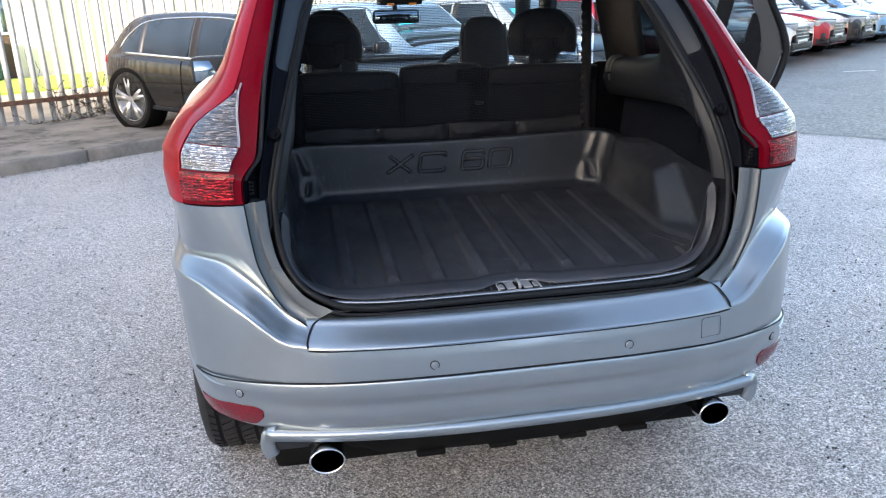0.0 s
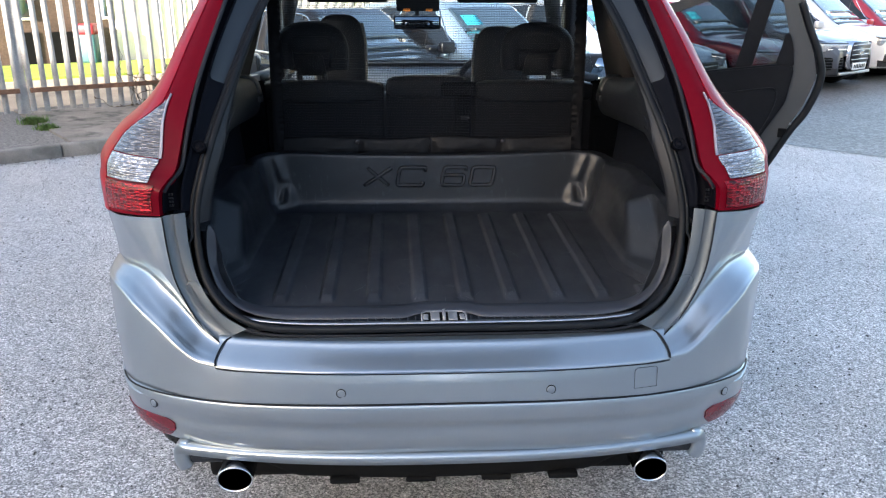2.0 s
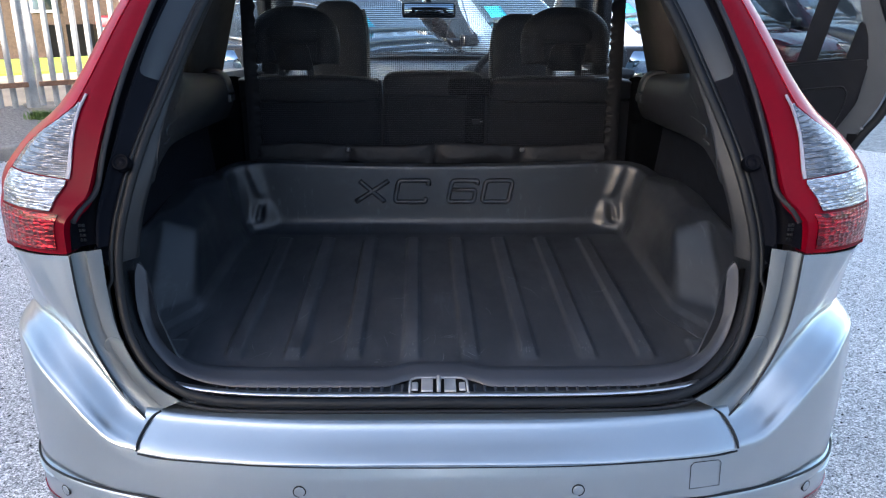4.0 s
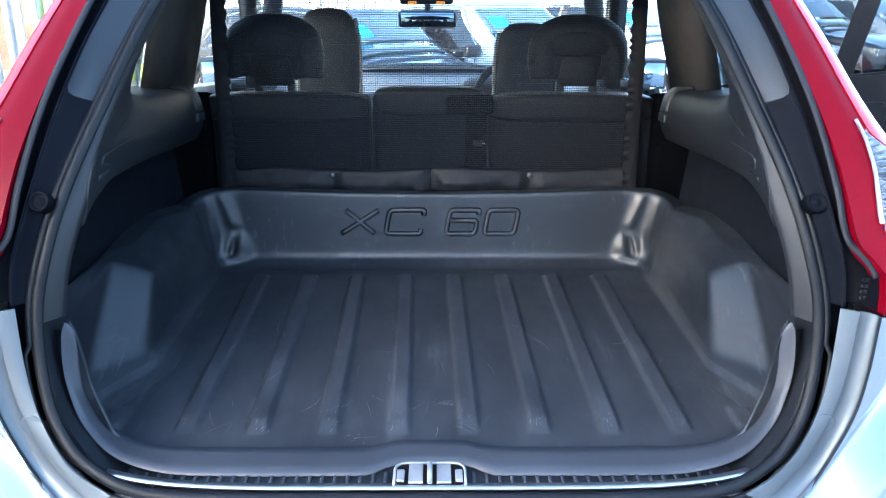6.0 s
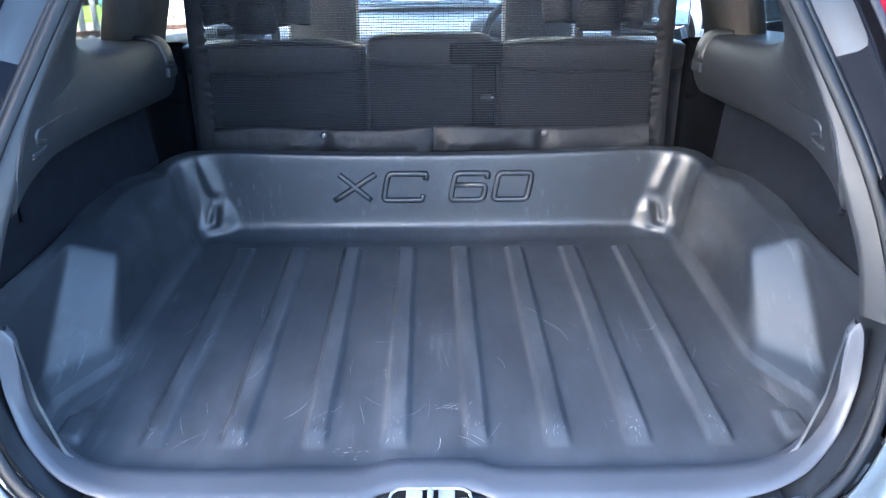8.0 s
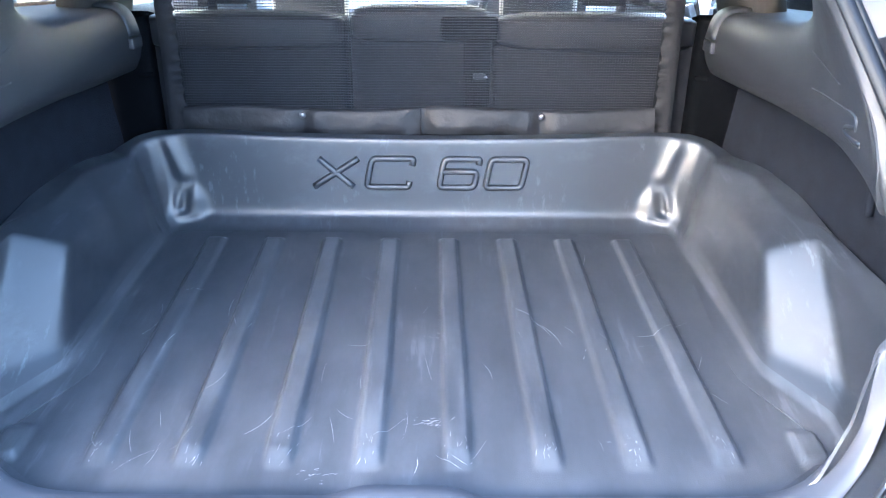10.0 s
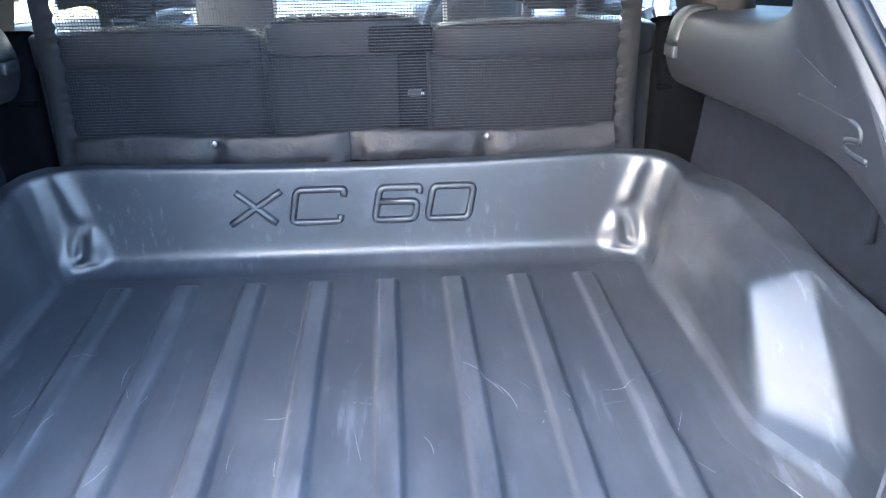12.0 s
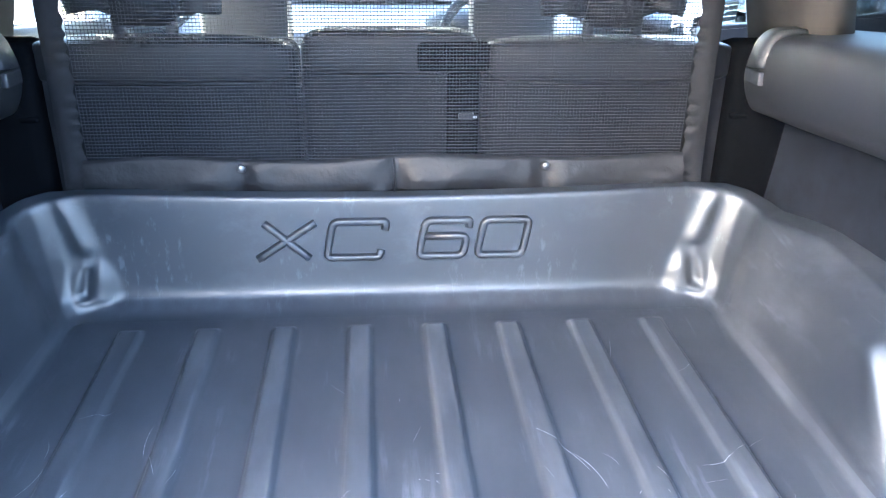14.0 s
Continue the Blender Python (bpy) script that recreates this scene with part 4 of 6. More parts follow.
for s in (-1, 1):
    wh = tyre_wheel((s * 0.802, 0.98, 0.361), w=0.235, spin=0.3, parent=car, side=s)
    treads((s * 0.802, 0.98, 0.361), 0.365, 0.235, wh)
    tyre_wheel((s * 0.80, 3.75, 0.361), spin=0.9, parent=car, side=s)
# ================================================================ inside the boot
liner = empty("boot_liner", (0, 0.6, 0.8), "black moulded plastic boot liner with ribbed, scratched floor", "boot liner")
O = Vector((0, 0.6, 0.8))


def at_liner(g):
    return np.asarray(g, float) - np.array(O)


def floor_z(y):
    return 0.790 + 0.072 * (y - 0.30)


RIB_FAR = [0.4194 - 0.1214 * k for k in range(8)]
RIB_NEAR = [0.4360 - 0.1228 * k for k in range(8)]


def rib_x(k, y):
    """Middle of a rib: the ribs fan out a little towards the load edge."""
    t = (0.945 - y) / 0.655
    return RIB_FAR[k] * (1 - t) + RIB_NEAR[k] * t


def rib_height(x, y):
    """Raised ribs running fore and aft, tapered at both ends."""
    h = 0.0
    end = min(max((y - 0.284) / 0.035, 0), 1) * min(max((0.948 - y) / 0.012, 0), 1)
    if end > 0:
        for k in range(8):
            d = abs(x - rib_x(k, y))
            h = max(h, min(max((0.0215 - d) / 0.0075, 0), 1))
    e2 = min(max((y - 0.285) / 0.02, 0), 1) * min(max((0.375 - y) / 0.03, 0), 1)
    if e2 > 0:
        for c in (-0.555, 0.555):
            d = abs(x - c)
            h = max(h, e2 * min(max((0.022 - d) / 0.007, 0), 1))
            end = max(end, e2 if d < 0.03 else end)
    return 0.0085 * h * (3 - 2 * h) * h * end if h > 0 else 0.0


CAGE = [  # stations of the flank: floor edge, lower wall, upper wall, crest, rim
    [(0.470, 0.215, 0.800), (0.510, 0.222, 0.835), (0.540, 0.235, 0.910), (0.552, 0.245, 0.970), (0.560, 0.25, 1.000)],
    [(0.520, 0.250, 0.797), (0.570, 0.255, 0.840), (0.600, 0.265, 0.910), (0.612, 0.27, 0.965), (0.620, 0.27, 0.995)],
    [(0.590, 0.300, 0.800), (0.638, 0.300, 0.840), (0.656, 0.320, 0.930), (0.664, 0.32, 0.970), (0.668, 0.31, 0.990)],
    [(0.600, 0.370, 0.806), (0.636, 0.412, 0.842), (0.644, 0.590, 1.000), (0.662, 0.605, 1.008), (0.669, 0.60, 1.003)],
    [(0.542, 0.485, 0.811), (0.555, 0.516, 0.838), (0.569, 0.619, 0.964), (0.630, 0.685, 1.006), (0.669, 0.70, 1.017)],
    [(0.538, 0.780, 0.828), (0.556, 0.780, 0.860), (0.585, 0.800, 0.955), (0.628, 0.835, 1.019), (0.671, 0.86, 1.026)],
    [(0.535, 0.890, 0.836), (0.551, 0.900, 0.872), (0.574, 0.925, 0.962), (0.592, 0.960, 1.010), (0.640, 0.985, 1.011)],
]


def wall_top(x):
    return 0.010 * min(1.0, (x / 0.45) ** 2)


def corner(deg):
    """A station in the rounded far corner; 90 degrees is where the front wall begins."""
    t = deg / 90.0
    c, q = (max(0.0, f_(radians(deg))) ** 0.72 for f_ in (math.cos, math.sin))
    top = np.interp(deg, (0, 25, 45, 65, 90), (0.0, 0.006, 0.017, 0.024, 0.025))
    prof = ((0.036 + 0.016 * t, 0.838 + 0.002 * t), (0.053 + 0.037 * t, 0.872 - 0.010 * t), (0.078 + 0.023 * t, 0.962 + 0.003 * t),
            (0.100 + 0.008 * t, 1.010 + top), (0.142 - 0.012 * t, 1.012 + top * 1.08))
    return [(0.500 + r * c, 0.935 + r * q, z) for r, z in prof]


def wall_station(x):
    return [(x, 0.987, 0.8405), (x, 1.025, 0.862), (x, 1.036, 0.965), (x, 1.043, 1.025 + wall_top(x)), (x, 1.065, 1.029 + wall_top(x))]


def facets(ctrl, nv, nu, blur=3):
    """Flat facets with softly rounded edges, as thermoforming leaves them."""
    c = np.asarray(ctrl, float)
    def line(p, m):
        t = np.linspace(0, len(p) - 1, m)
        i = np.minimum(t.astype(int), len(p) - 2)
        f = (t - i).reshape(-1, 1, 1)
        return p[i] * (1 - f) + p[i + 1] * f
    g = np.swapaxes(line(np.swapaxes(line(c, nv), 0, 1), nu), 0, 1)
    for _ in range(blur):
        h = np.pad(g, ((1, 1), (1, 1), (0, 0)), mode="reflect", reflect_type="odd")
        g = (h[:-2, 1:-1] + h[2:, 1:-1] + h[1:-1, :-2] + h[1:-1, 2:] + 2 * h[1:-1, 1:-1]) / 6
    return g


half_st = CAGE + [corner(a) for a in (22, 45, 68, 90)] + [wall_station(x) for x in (0.445, 0.38, 0.25, 0.12)]
half_a = [0] * 7 + [22, 45, 68, 90] + [90] * 4
stations = half_st + [wall_station(0.0)] + [[(-x, y, z) for x, y, z in r] for r in half_st[::-1]]
turn = half_a + [90] + [180 - a for a in half_a[::-1]]
tucked = []                       # each profile begins a little inwards, under the floor
for r, a in zip(stations, turn):
    x, y, z = r[0]
    tucked.append([(x - 0.035 * math.cos(radians(a)), y - 0.035 * math.sin(radians(a)), z - 0.006)] + r)
PER = 14
rows_n, cols_n = (len(stations) - 1) * PER + 1, 5 * 14 + 1
soft_g, crisp_g = facets(tucked, rows_n, cols_n, 16), facets(tucked, rows_n, cols_n, 4)
place = np.arange(rows_n) / PER
mid_st = (len(stations) - 1) / 2
smooth_w = np.clip((mid_st - np.abs(place - mid_st) - 5.2) / 1.2, 0, 1)[:, None, None]
strip_g = crisp_g * (1 - smooth_w) + soft_g * smooth_w
turn_of = np.interp(place, np.arange(len(turn)), turn)
CREASE = np.array([(0.507, 0.930), (0.522, 0.968), (0.534, 1.000), (0.545, 1.025), (0.550, 1.050)])


def dents(x, z):
    """Depth by which the far corners of the moulding are drawn in: a slit mound and a crease up to the rim."""
    ax = abs(x)
    top = 0.938 - 0.9 * max(0.0, abs(ax - 0.506) - 0.014)
    rise = min(1.0, max(0.0, (top - z) / 0.045)) * min(1.0, max(0.0, (z - 0.846) / 0.020))
    rise = rise * rise * (3 - 2 * rise)
    mound = math.exp(-abs((ax - 0.509) / 0.034) ** 3.6) * rise
    gx = 0.512 + 0.17 * (0.925 - z)
    slit = math.exp(-((ax - gx) / 0.0125) ** 2) * min(1.0, max(0.0, (0.926 - z) / 0.02)) * min(1.0, max(0.0, (z - 0.862) / 0.012))
    best = 9.0
    for a, b in zip(CREASE, CREASE[1:]):
        t = min(1.0, max(0.0, ((ax - a[0]) * (b[0] - a[0]) + (z - a[1]) * (b[1] - a[1])) / ((b - a) ** 2).sum()))
        best = min(best, math.hypot(ax - a[0] - t * (b[0] - a[0]), z - a[1] - t * (b[1] - a[1])))
    return 0.0150 * mound * (1 - 0.85 * slit) + 0.0075 * math.exp(-(best / 0.015) ** 2) * min(1.0, max(0.0, (z - 0.93) / 0.02)) * min(1.0, max(0.25, (1.06 - z) / 0.05))


for row_, a_ in zip(strip_g, turn_of):
    if 15 < a_ < 165:
        for p_ in row_[12:]:
            if abs(p_[0]) > 0.43 and p_[2] > 0.842:
                d_ = dents(p_[0], p_[2])
                p_[0] -= d_ * math.cos(radians(a_))
                p_[1] -= d_ * math.sin(radians(a_))
sheet("wall", at_liner(strip_g), LINER, liner, 0.004, (0, -0.2, 1))
# the floor, out to the foot of the walls
foot = strip_g[:int(10 * PER) + 1, 14]
foot = foot[np.argsort(foot[:, 1])]
ys = np.linspace(foot[0, 1], 0.990, 171)
cols = np.linspace(-1, 1, 281)
floor_g = np.zeros((171, 281, 3))
for a in range(171):
    half_w = float(np.interp(ys[a], foot[:, 1], foot[:, 0])) + 0.004
    edge_z = float(np.interp(ys[a], foot[:, 1], foot[:, 2])) - 0.002
    for b, k in enumerate(cols):
        x = k * half_w
        f = abs(k) ** 24
        z = floor_z(ys[a]) * (1 - f) + edge_z * f
        lift = max(0.0, 1 - (ys[a] - 0.205) / 0.05)
        floor_g[a, b] = (x, ys[a], z + rib_height(x, ys[a]) + 0.016 * lift ** 2)
sheet("tray", at_liner(floor_g), LINER, liner, 0.004, (0, 0, 1))
# scratches and scuffs that loads have left on the floor
rs = random.Random(21)
v, f = [], []


def scratch(x, y, turn, length, bend, width):
    k, n = len(v), 9
    for i in range(n):
        t = i / (n - 1) - 0.5
        a = turn + bend * t
        px_, py_ = x + math.cos(a) * t * length, y + math.sin(a) * t * length
        w = width * (1 - (2 * t) ** 4)
        for e in (-1, 1):
            qx, qy = px_ - e * math.sin(a) * w, py_ + e * math.cos(a) * w
            v.append((qx, qy - 0.6, floor_z(qy) + rib_height(qx, qy) + 0.0005 - 0.8))
    for i in range(n - 1):
        f.append([k + 2 * i, k + 2 * i + 1, k + 2 * i + 3, k + 2 * i + 2])


for _ in range(36):
    scratch(rs.uniform(-0.48, 0.50), 0.29 + 0.6 * rs.random() ** 1.5, rs.choice((1.2, 1.75, 2.2, 0.9)) + rs.gauss(0, 0.35), rs.uniform(0.008, 0.065), rs.gauss(0, 0.22), rs.uniform(0.00014, 0.00028))
for cx, cy, n, lean in ((0.03, 0.378, 34, 0.3), (0.022, 0.594, 5, 2.6), (0.28, 0.546, 4, 1.4), (-0.12, 0.275, 14, 0.25), (0.30, 0.33, 4, 0.1)):
    for _ in range(n):
        scratch(rs.gauss(cx, 0.014), rs.gauss(cy, 0.007), lean + rs.gauss(0, 0.35), rs.uniform(0.002, 0.010), rs.gauss(0, 0.2), rs.uniform(0.00015, 0.0005))
for c in RIB_NEAR:                  # rubbed ends of the ribs
    for _ in range(9):
        scratch(rs.gauss(c, 0.010), rs.uniform(0.292, 0.345), 1.5 + rs.gauss(0, 0.25), rs.uniform(0.003, 0.014), rs.gauss(0, 0.2), rs.uniform(0.00012, 0.00035))
for x_, y_, a_, l_ in ((0.012, 0.292, 1.45, 0.036), (0.205, 0.64, 2.25, 0.11), (0.40, 0.60, 0.25, 0.05), (-0.30, 0.46, 1.1, 0.05), (0.12, 0.50, 1.9, 0.04), (-0.215, 0.372, 0.95, 0.060), (0.235, 0.60, 2.0, 0.075), (0.325, 0.56, 1.8, 0.070), (-0.09, 0.565, 0.1, 0.045)):
    scratch(x_, y_, a_, l_, 0.35, 0.00045)
me = bpy.data.meshes.new("scuffing")
me.from_pydata(v, [], f)
me.update()
tagged(link("scuffing", me, SCUFF, liner, "", False), kind="stuff")


def lip_bow(x):
    return 0.5 + 0.5 * math.cos(min(1, max(0, (abs(x) - 0.050) / 0.050)) * math.pi)


inner_l = spline([(0, 0.212, 0.812), (0.15, 0.211, 0.812), (0.30, 0.211, 0.812), (0.41, 0.213, 0.813), (0.475, 0.222, 0.817), (0.522, 0.236, 0.838), (0.550, 0.240, 0.880), (0.557, 0.242, 0.920), (0.557, 0.244, 0.965), (0.559, 0.246, 0.995), (0.568, 0.247, 1.012)], 90)
outer_l = spline([(0, 0.148, 0.808), (0.15, 0.147, 0.808), (0.30, 0.147, 0.808), (0.41, 0.152, 0.811), (0.492, 0.174, 0.826), (0.546, 0.204, 0.862), (0.570, 0.223, 0.912), (0.577, 0.231, 0.950), (0.577, 0.237, 0.985), (0.575, 0.240, 1.005), (0.572, 0.243, 1.016)], 90)
for e in (inner_l, outer_l):
    for p_ in e:
        b_ = lip_bow(p_[0]) if p_[2] < 0.82 else 0
        p_ += (0, (0.016 if e is inner_l else 0.024) * b_, 0.002 * b_)
up_k = np.clip((inner_l[:, 2:] - 0.82) / 0.05, 0, 1)          # 1 where the lip stands upright
fold_l = inner_l + (0, 0.012, -0.020) * (1 - up_k) + (0.010, 0.022, -0.002) * up_k
lip_half = np.stack([fold_l, inner_l + (0, 0.003, -0.002) * (1 - up_k), inner_l * 0.7 + outer_l * 0.3 + (0, 0, 0.0005), inner_l * 0.3 + outer_l * 0.7 + (0, 0, 0.0005), outer_l, outer_l + (0.002, -0.002, -0.005)], 1)
lip_all = np.concatenate([flip_x(lip_half)[:0:-1], lip_half], 0)
sheet("lip", at_liner(lip_all), LIPM, liner, 0.004, (0, -0.5, 1))

# raised outline characters pressed into the front wall
def stroke(name, pts, closed):
    p = [(x, 1.0290 + 0.107 * (z - 0.919), z) for x, z in pts]
    tube(name, at_liner(p), [(-0.0074, -0.003), (-0.0046, 0.0028), (-0.0024, 0.0042), (0.0024, 0.0042), (0.0046, 0.0028), (0.0074, -0.003)], LINER, liner, closed, (0, -1, 0))


Z0, Z1 = 0.922, 0.984
def seg_round(pts, r=0.012, k=5, closed=True):
    """A polyline with its corners rounded."""
    out, n = [], len(pts)
    for i, p in enumerate(pts):
        p = Vector(p)
        if not closed and i in (0, n - 1):
            out.append(tuple(p))
            continue
        a, b = Vector(pts[i - 1]), Vector(pts[(i + 1) % n])
        ra = min(r, (a - p).length * 0.45, (b - p).length * 0.45)
        s, e = p + (a - p).normalized() * ra, p + (b - p).normalized() * ra
        for j in range(k + 1):
            t = j / k
            out.append(tuple(s * (1 - t) ** 2 + p * 2 * t * (1 - t) + e * t ** 2))
    return out


def sl(x, z):
    return (x + 0.20 * (z - Z0), z)


zm = (Z0 + Z1) / 2
stroke("raised_letter", spline([(-0.236, 0, Z0), (-0.187, 0, zm), (-0.138, 0, Z1)], 9)[:, [0, 2]].tolist(), False)
stroke("raised_letter", spline([(-0.224, 0, Z1), (-0.187, 0, zm), (-0.150, 0, Z0)], 9)[:, [0, 2]].tolist(), False)
stroke("raised_letter", seg_round([sl(-0.032, Z1 - 0.014), sl(-0.032, Z1), sl(-0.122, Z1), sl(-0.122, Z0), sl(-0.032, Z0), sl(-0.032, Z0 + 0.014)], closed=False), False)
stroke("raised_numeral", seg_round([sl(0.110, Z1 - 0.012), sl(0.110, Z1), sl(0.034, Z1), sl(0.034, Z0), sl(0.110, Z0), sl(0.110, zm + 0.004), sl(0.036, zm + 0.004)], closed=False), False)
stroke("raised_numeral", seg_round([sl(0.134, Z0), sl(0.212, Z0), sl(0.212, Z1), sl(0.134, Z1)]), True)

# ---------------------------------------------------------------- side trims of the boot
for s in (-1, 1):
    up = [[(s * x, y, z) for x, y, z in row] for row in (
        [(0.600, 0.300, 1.165), (0.545, 0.286, 1.160), (0.530, 0.286, 1.190), (0.526, 0.292, 1.222), (0.520, 0.325, 1.275), (0.508, 0.400, 1.345), (0.487, 0.505, 1.435), (0.452, 0.650, 1.570)],
        [(0.640, 0.370, 1.180), (0.575, 0.368, 1.176), (0.545, 0.372, 1.196), (0.534, 0.385, 1.236), (0.526, 0.420, 1.295), (0.519, 0.475, 1.360), (0.510, 0.560, 1.440), (0.545, 0.690, 1.535)],
        [(0.650, 0.450, 1.188), (0.590, 0.450, 1.184), (0.557, 0.455, 1.202), (0.545, 0.465, 1.236), (0.542, 0.495, 1.292), (0.543, 0.540, 1.345), (0.555, 0.605, 1.400), (0.625, 0.685, 1.450)],
        [(0.655, 0.560, 1.186), (0.602, 0.560, 1.181), (0.569, 0.565, 1.200), (0.556, 0.575, 1.232), (0.557, 0.590, 1.285), (0.568, 0.612, 1.320), (0.600, 0.645, 1.348), (0.690, 0.675, 1.362)],
        [(0.660, 0.720, 1.180), (0.608, 0.720, 1.176), (0.577, 0.720, 1.196), (0.565, 0.720, 1.230), (0.568, 0.720, 1.275), (0.586, 0.722, 1.305), (0.628, 0.724, 1.318), (0.720, 0.726, 1.323)],
        [(0.660, 0.900, 1.170), (0.610, 0.900, 1.166), (0.583, 0.900, 1.188), (0.572, 0.900, 1.225), (0.575, 0.900, 1.266), (0.592, 0.900, 1.293), (0.635, 0.900, 1.302), (0.720, 0.900, 1.308)],
        [(0.660, 1.075, 1.162), (0.612, 1.075, 1.158), (0.590, 1.075, 1.180), (0.578, 1.072, 1.220), (0.581, 1.068, 1.258), (0.598, 1.062, 1.284), (0.640, 1.060, 1.291), (0.720, 1.060, 1.296)])]
    trim = sheet("side_trim", surf(up, 80, 50), TRIM, car, 0.01, (-s, 0, 0.5), "grained charcoal side trim")
    end_ = np.array(up[-1])
    cap = np.stack([end_, end_ * (0.3, 1, 1) + np.array((s * 0.70 * 0.7, 0.012, 0)), np.stack([np.full(8, s * 0.72), end_[:, 1] + 0.012, end_[:, 2]], 1)])
    sheet("trim_end", surf(cap, 8, 16), TRIM, trim, 0.004, (-s * 0.2, 1, 0))
    low_t = [[(s * x, y, z) for x, z in row] for y, row in (
        (0.27, [(0.650, 1.20), (0.658, 1.08), (0.668, 0.94), (0.67, 0.80)]), (0.6, [(0.660, 1.205), (0.672, 1.08), (0.680, 0.96), (0.68, 0.80)]),
        (1.06, [(0.660, 1.172), (0.652, 1.08), (0.640, 0.96), (0.64, 0.80)]))]
    sheet("carpet_panel", surf(low_t, 20, 20), CARPET, trim, 0.01, (-s, 0, 0), "dark felt side panel")
    # strap clip of the blind
    tube("strap_clip", spline([(s * 0.640, 1.034, 1.297), (s * 0.604, 1.034, 1.293), (s * 0.584, 1.032, 1.275), (s * 0.574, 1.028, 1.240)], 14), [(-0.004, -0.024), (0.003, -0.024), (0.005, -0.020), (0.005, 0.020), (0.003, 0.024), (-0.004, 0.024)], PLASTIC, trim, False, (0, 1, 0))
    part("clip_foot", block((s * 0.573, 1.026, 1.226), (0.012, 0.050, 0.022), 0.003), PLASTIC, trim)
    # moulded slots, bag hook and its recess
    TRIM_G = surf(up, 260, 160)[:, 40:].reshape(-1, 3)
    def on_trim(y, z, out=0.0):
        k_ = int(np.argmin((TRIM_G[:, 1] - y) ** 2 + (TRIM_G[:, 2] - z) ** 2))
        return (TRIM_G[k_][0] - s * out, y, z)
    tube("slot_line", spline([on_trim(y_, z_, 0.0002) for y_, z_ in ((0.538, 1.299), (0.50, 1.294), (0.45, 1.288), (0.41, 1.283))], 16), ring(0.0008, 6), PLASTIC, trim)
    hk = [(0.520, 1.2535), (0.47, 1.2555), (0.42, 1.257), (0.374, 1.258), (0.358, 1.256), (0.353, 1.250), (0.357, 1.243), (0.372, 1.240), (0.388, 1.236), (0.391, 1.230), (0.384, 1.226), (0.362, 1.2255), (0.341, 1.227)]
    tube("slot_line", spline([on_trim(y_, z_, 0.0) for y_, z_ in hk[:4]], 20), ring(0.0012, 6), PLASTIC, trim)
    tube("bag_hook", spline([on_trim(y_, z_, -0.0006) for y_, z_ in hk[3:]], 44), ring(0.0031, 8), PLASTIC, trim)
    tube("hook_edge", spline([on_trim(y_, z_ - 0.0045, 0.0002) for y_, z_ in hk[4:]], 44), ring(0.0012, 6), TRIM, trim)
    # felt pocket with an arched edge
    arch_ = spline([(0.512, 1.07), (0.514, 1.105), (0.511, 1.145), (0.488, 1.152), (0.466, 1.154), (0.418, 1.149), (0.379, 1.133), (0.356, 1.107), (0.345, 1.06)], 40)
    tube("pocket_edge", [(s * 0.664, y_, z_) for y_, z_ in arch_[:, :2]], ring(0.007, 8), CARPET, trim, False, (1, 0, 0))
    part("lashing_eye", block((s * 0.585, 1.085, 1.150), (0.03, 0.012, 0.010), 0.004), DEEP, trim)
    # inner pillar trim next to the seal
    a_ = spline([(0.588, 0.205, 1.03), (0.576, 0.222, 1.12), (0.553, 0.268, 1.215), (0.522, 0.355, 1.325), (0.474, 0.50, 1.475), (0.425, 0.63, 1.585)], 40)
    e_ = spline([(0.566, 0.240, 1.030), (0.552, 0.250, 1.110), (0.528, 0.287, 1.205), (0.515, 0.352, 1.300), (0.489, 0.492, 1.425), (0.450, 0.648, 1.570)], 40)
    sheet("pillar_edge", np.stack([a_ + (0.004, 0, 0), a_ * 0.6 + e_ * 0.4 + (0.002, -0.003, 0.001), a_ * 0.2 + e_ * 0.8 + (0, -0.002, 0.001), e_, e_ + (0.012, 0.012, 0)], 1) * (s, 1, 1), EDGE, trim, 0.004, (-s * 0.4, -1, 0.3))
    c_ = spline([(0.470, 0.125, 0.805), (0.520, 0.150, 0.838), (0.560, 0.175, 0.885), (0.582, 0.195, 0.96), (0.588, 0.208, 1.05)], 30)
    d_ = spline([(0.470, 0.20, 0.790), (0.535, 0.225, 0.845), (0.575, 0.26, 0.890), (0.600, 0.29, 0.96), (0.602, 0.30, 1.05)], 30)
    sheet("jamb_trim", np.stack([c_, (c_ + d_) / 2 + (0.004, 0, -0.004), d_], 1) * (s, 1, 1), PLASTIC, trim, 0.004, (-s, -0.5, 0))
    # window pillars and their glass
    bm = prism([(0.97, 1.27), (1.24, 1.25), (1.19, 1.45), (1.12, 1.61), (0.84, 1.61), (0.92, 1.43)], 0.05, "x", 0.008)
    for v_ in bm.verts:
        v_.co.x = s * (v_.co.x + 0.65 - 0.36 * max(0.0, v_.co.z - 1.27))
    part("rear_pillar", bm, PILLAR, trim, "beige-grey pillar trim")
    part("centre_pillar", prism([(2.02, 1.19), (2.17, 1.18), (2.13, 1.58), (1.99, 1.59)], 0.05, "x", 0.008), TRIM, trim).matrix_basis = Matrix.Translation((s * 0.70 - (0.05 if s > 0 else 0), 0, 0))
    tube("front_pillar", spline([(s * 0.80, 3.05, 1.18), (s * 0.74, 2.75, 1.36), (s * 0.66, 2.45, 1.53), (s * 0.60, 2.2, 1.60)], 16), ring(0.042, 8), TRIM, trim)
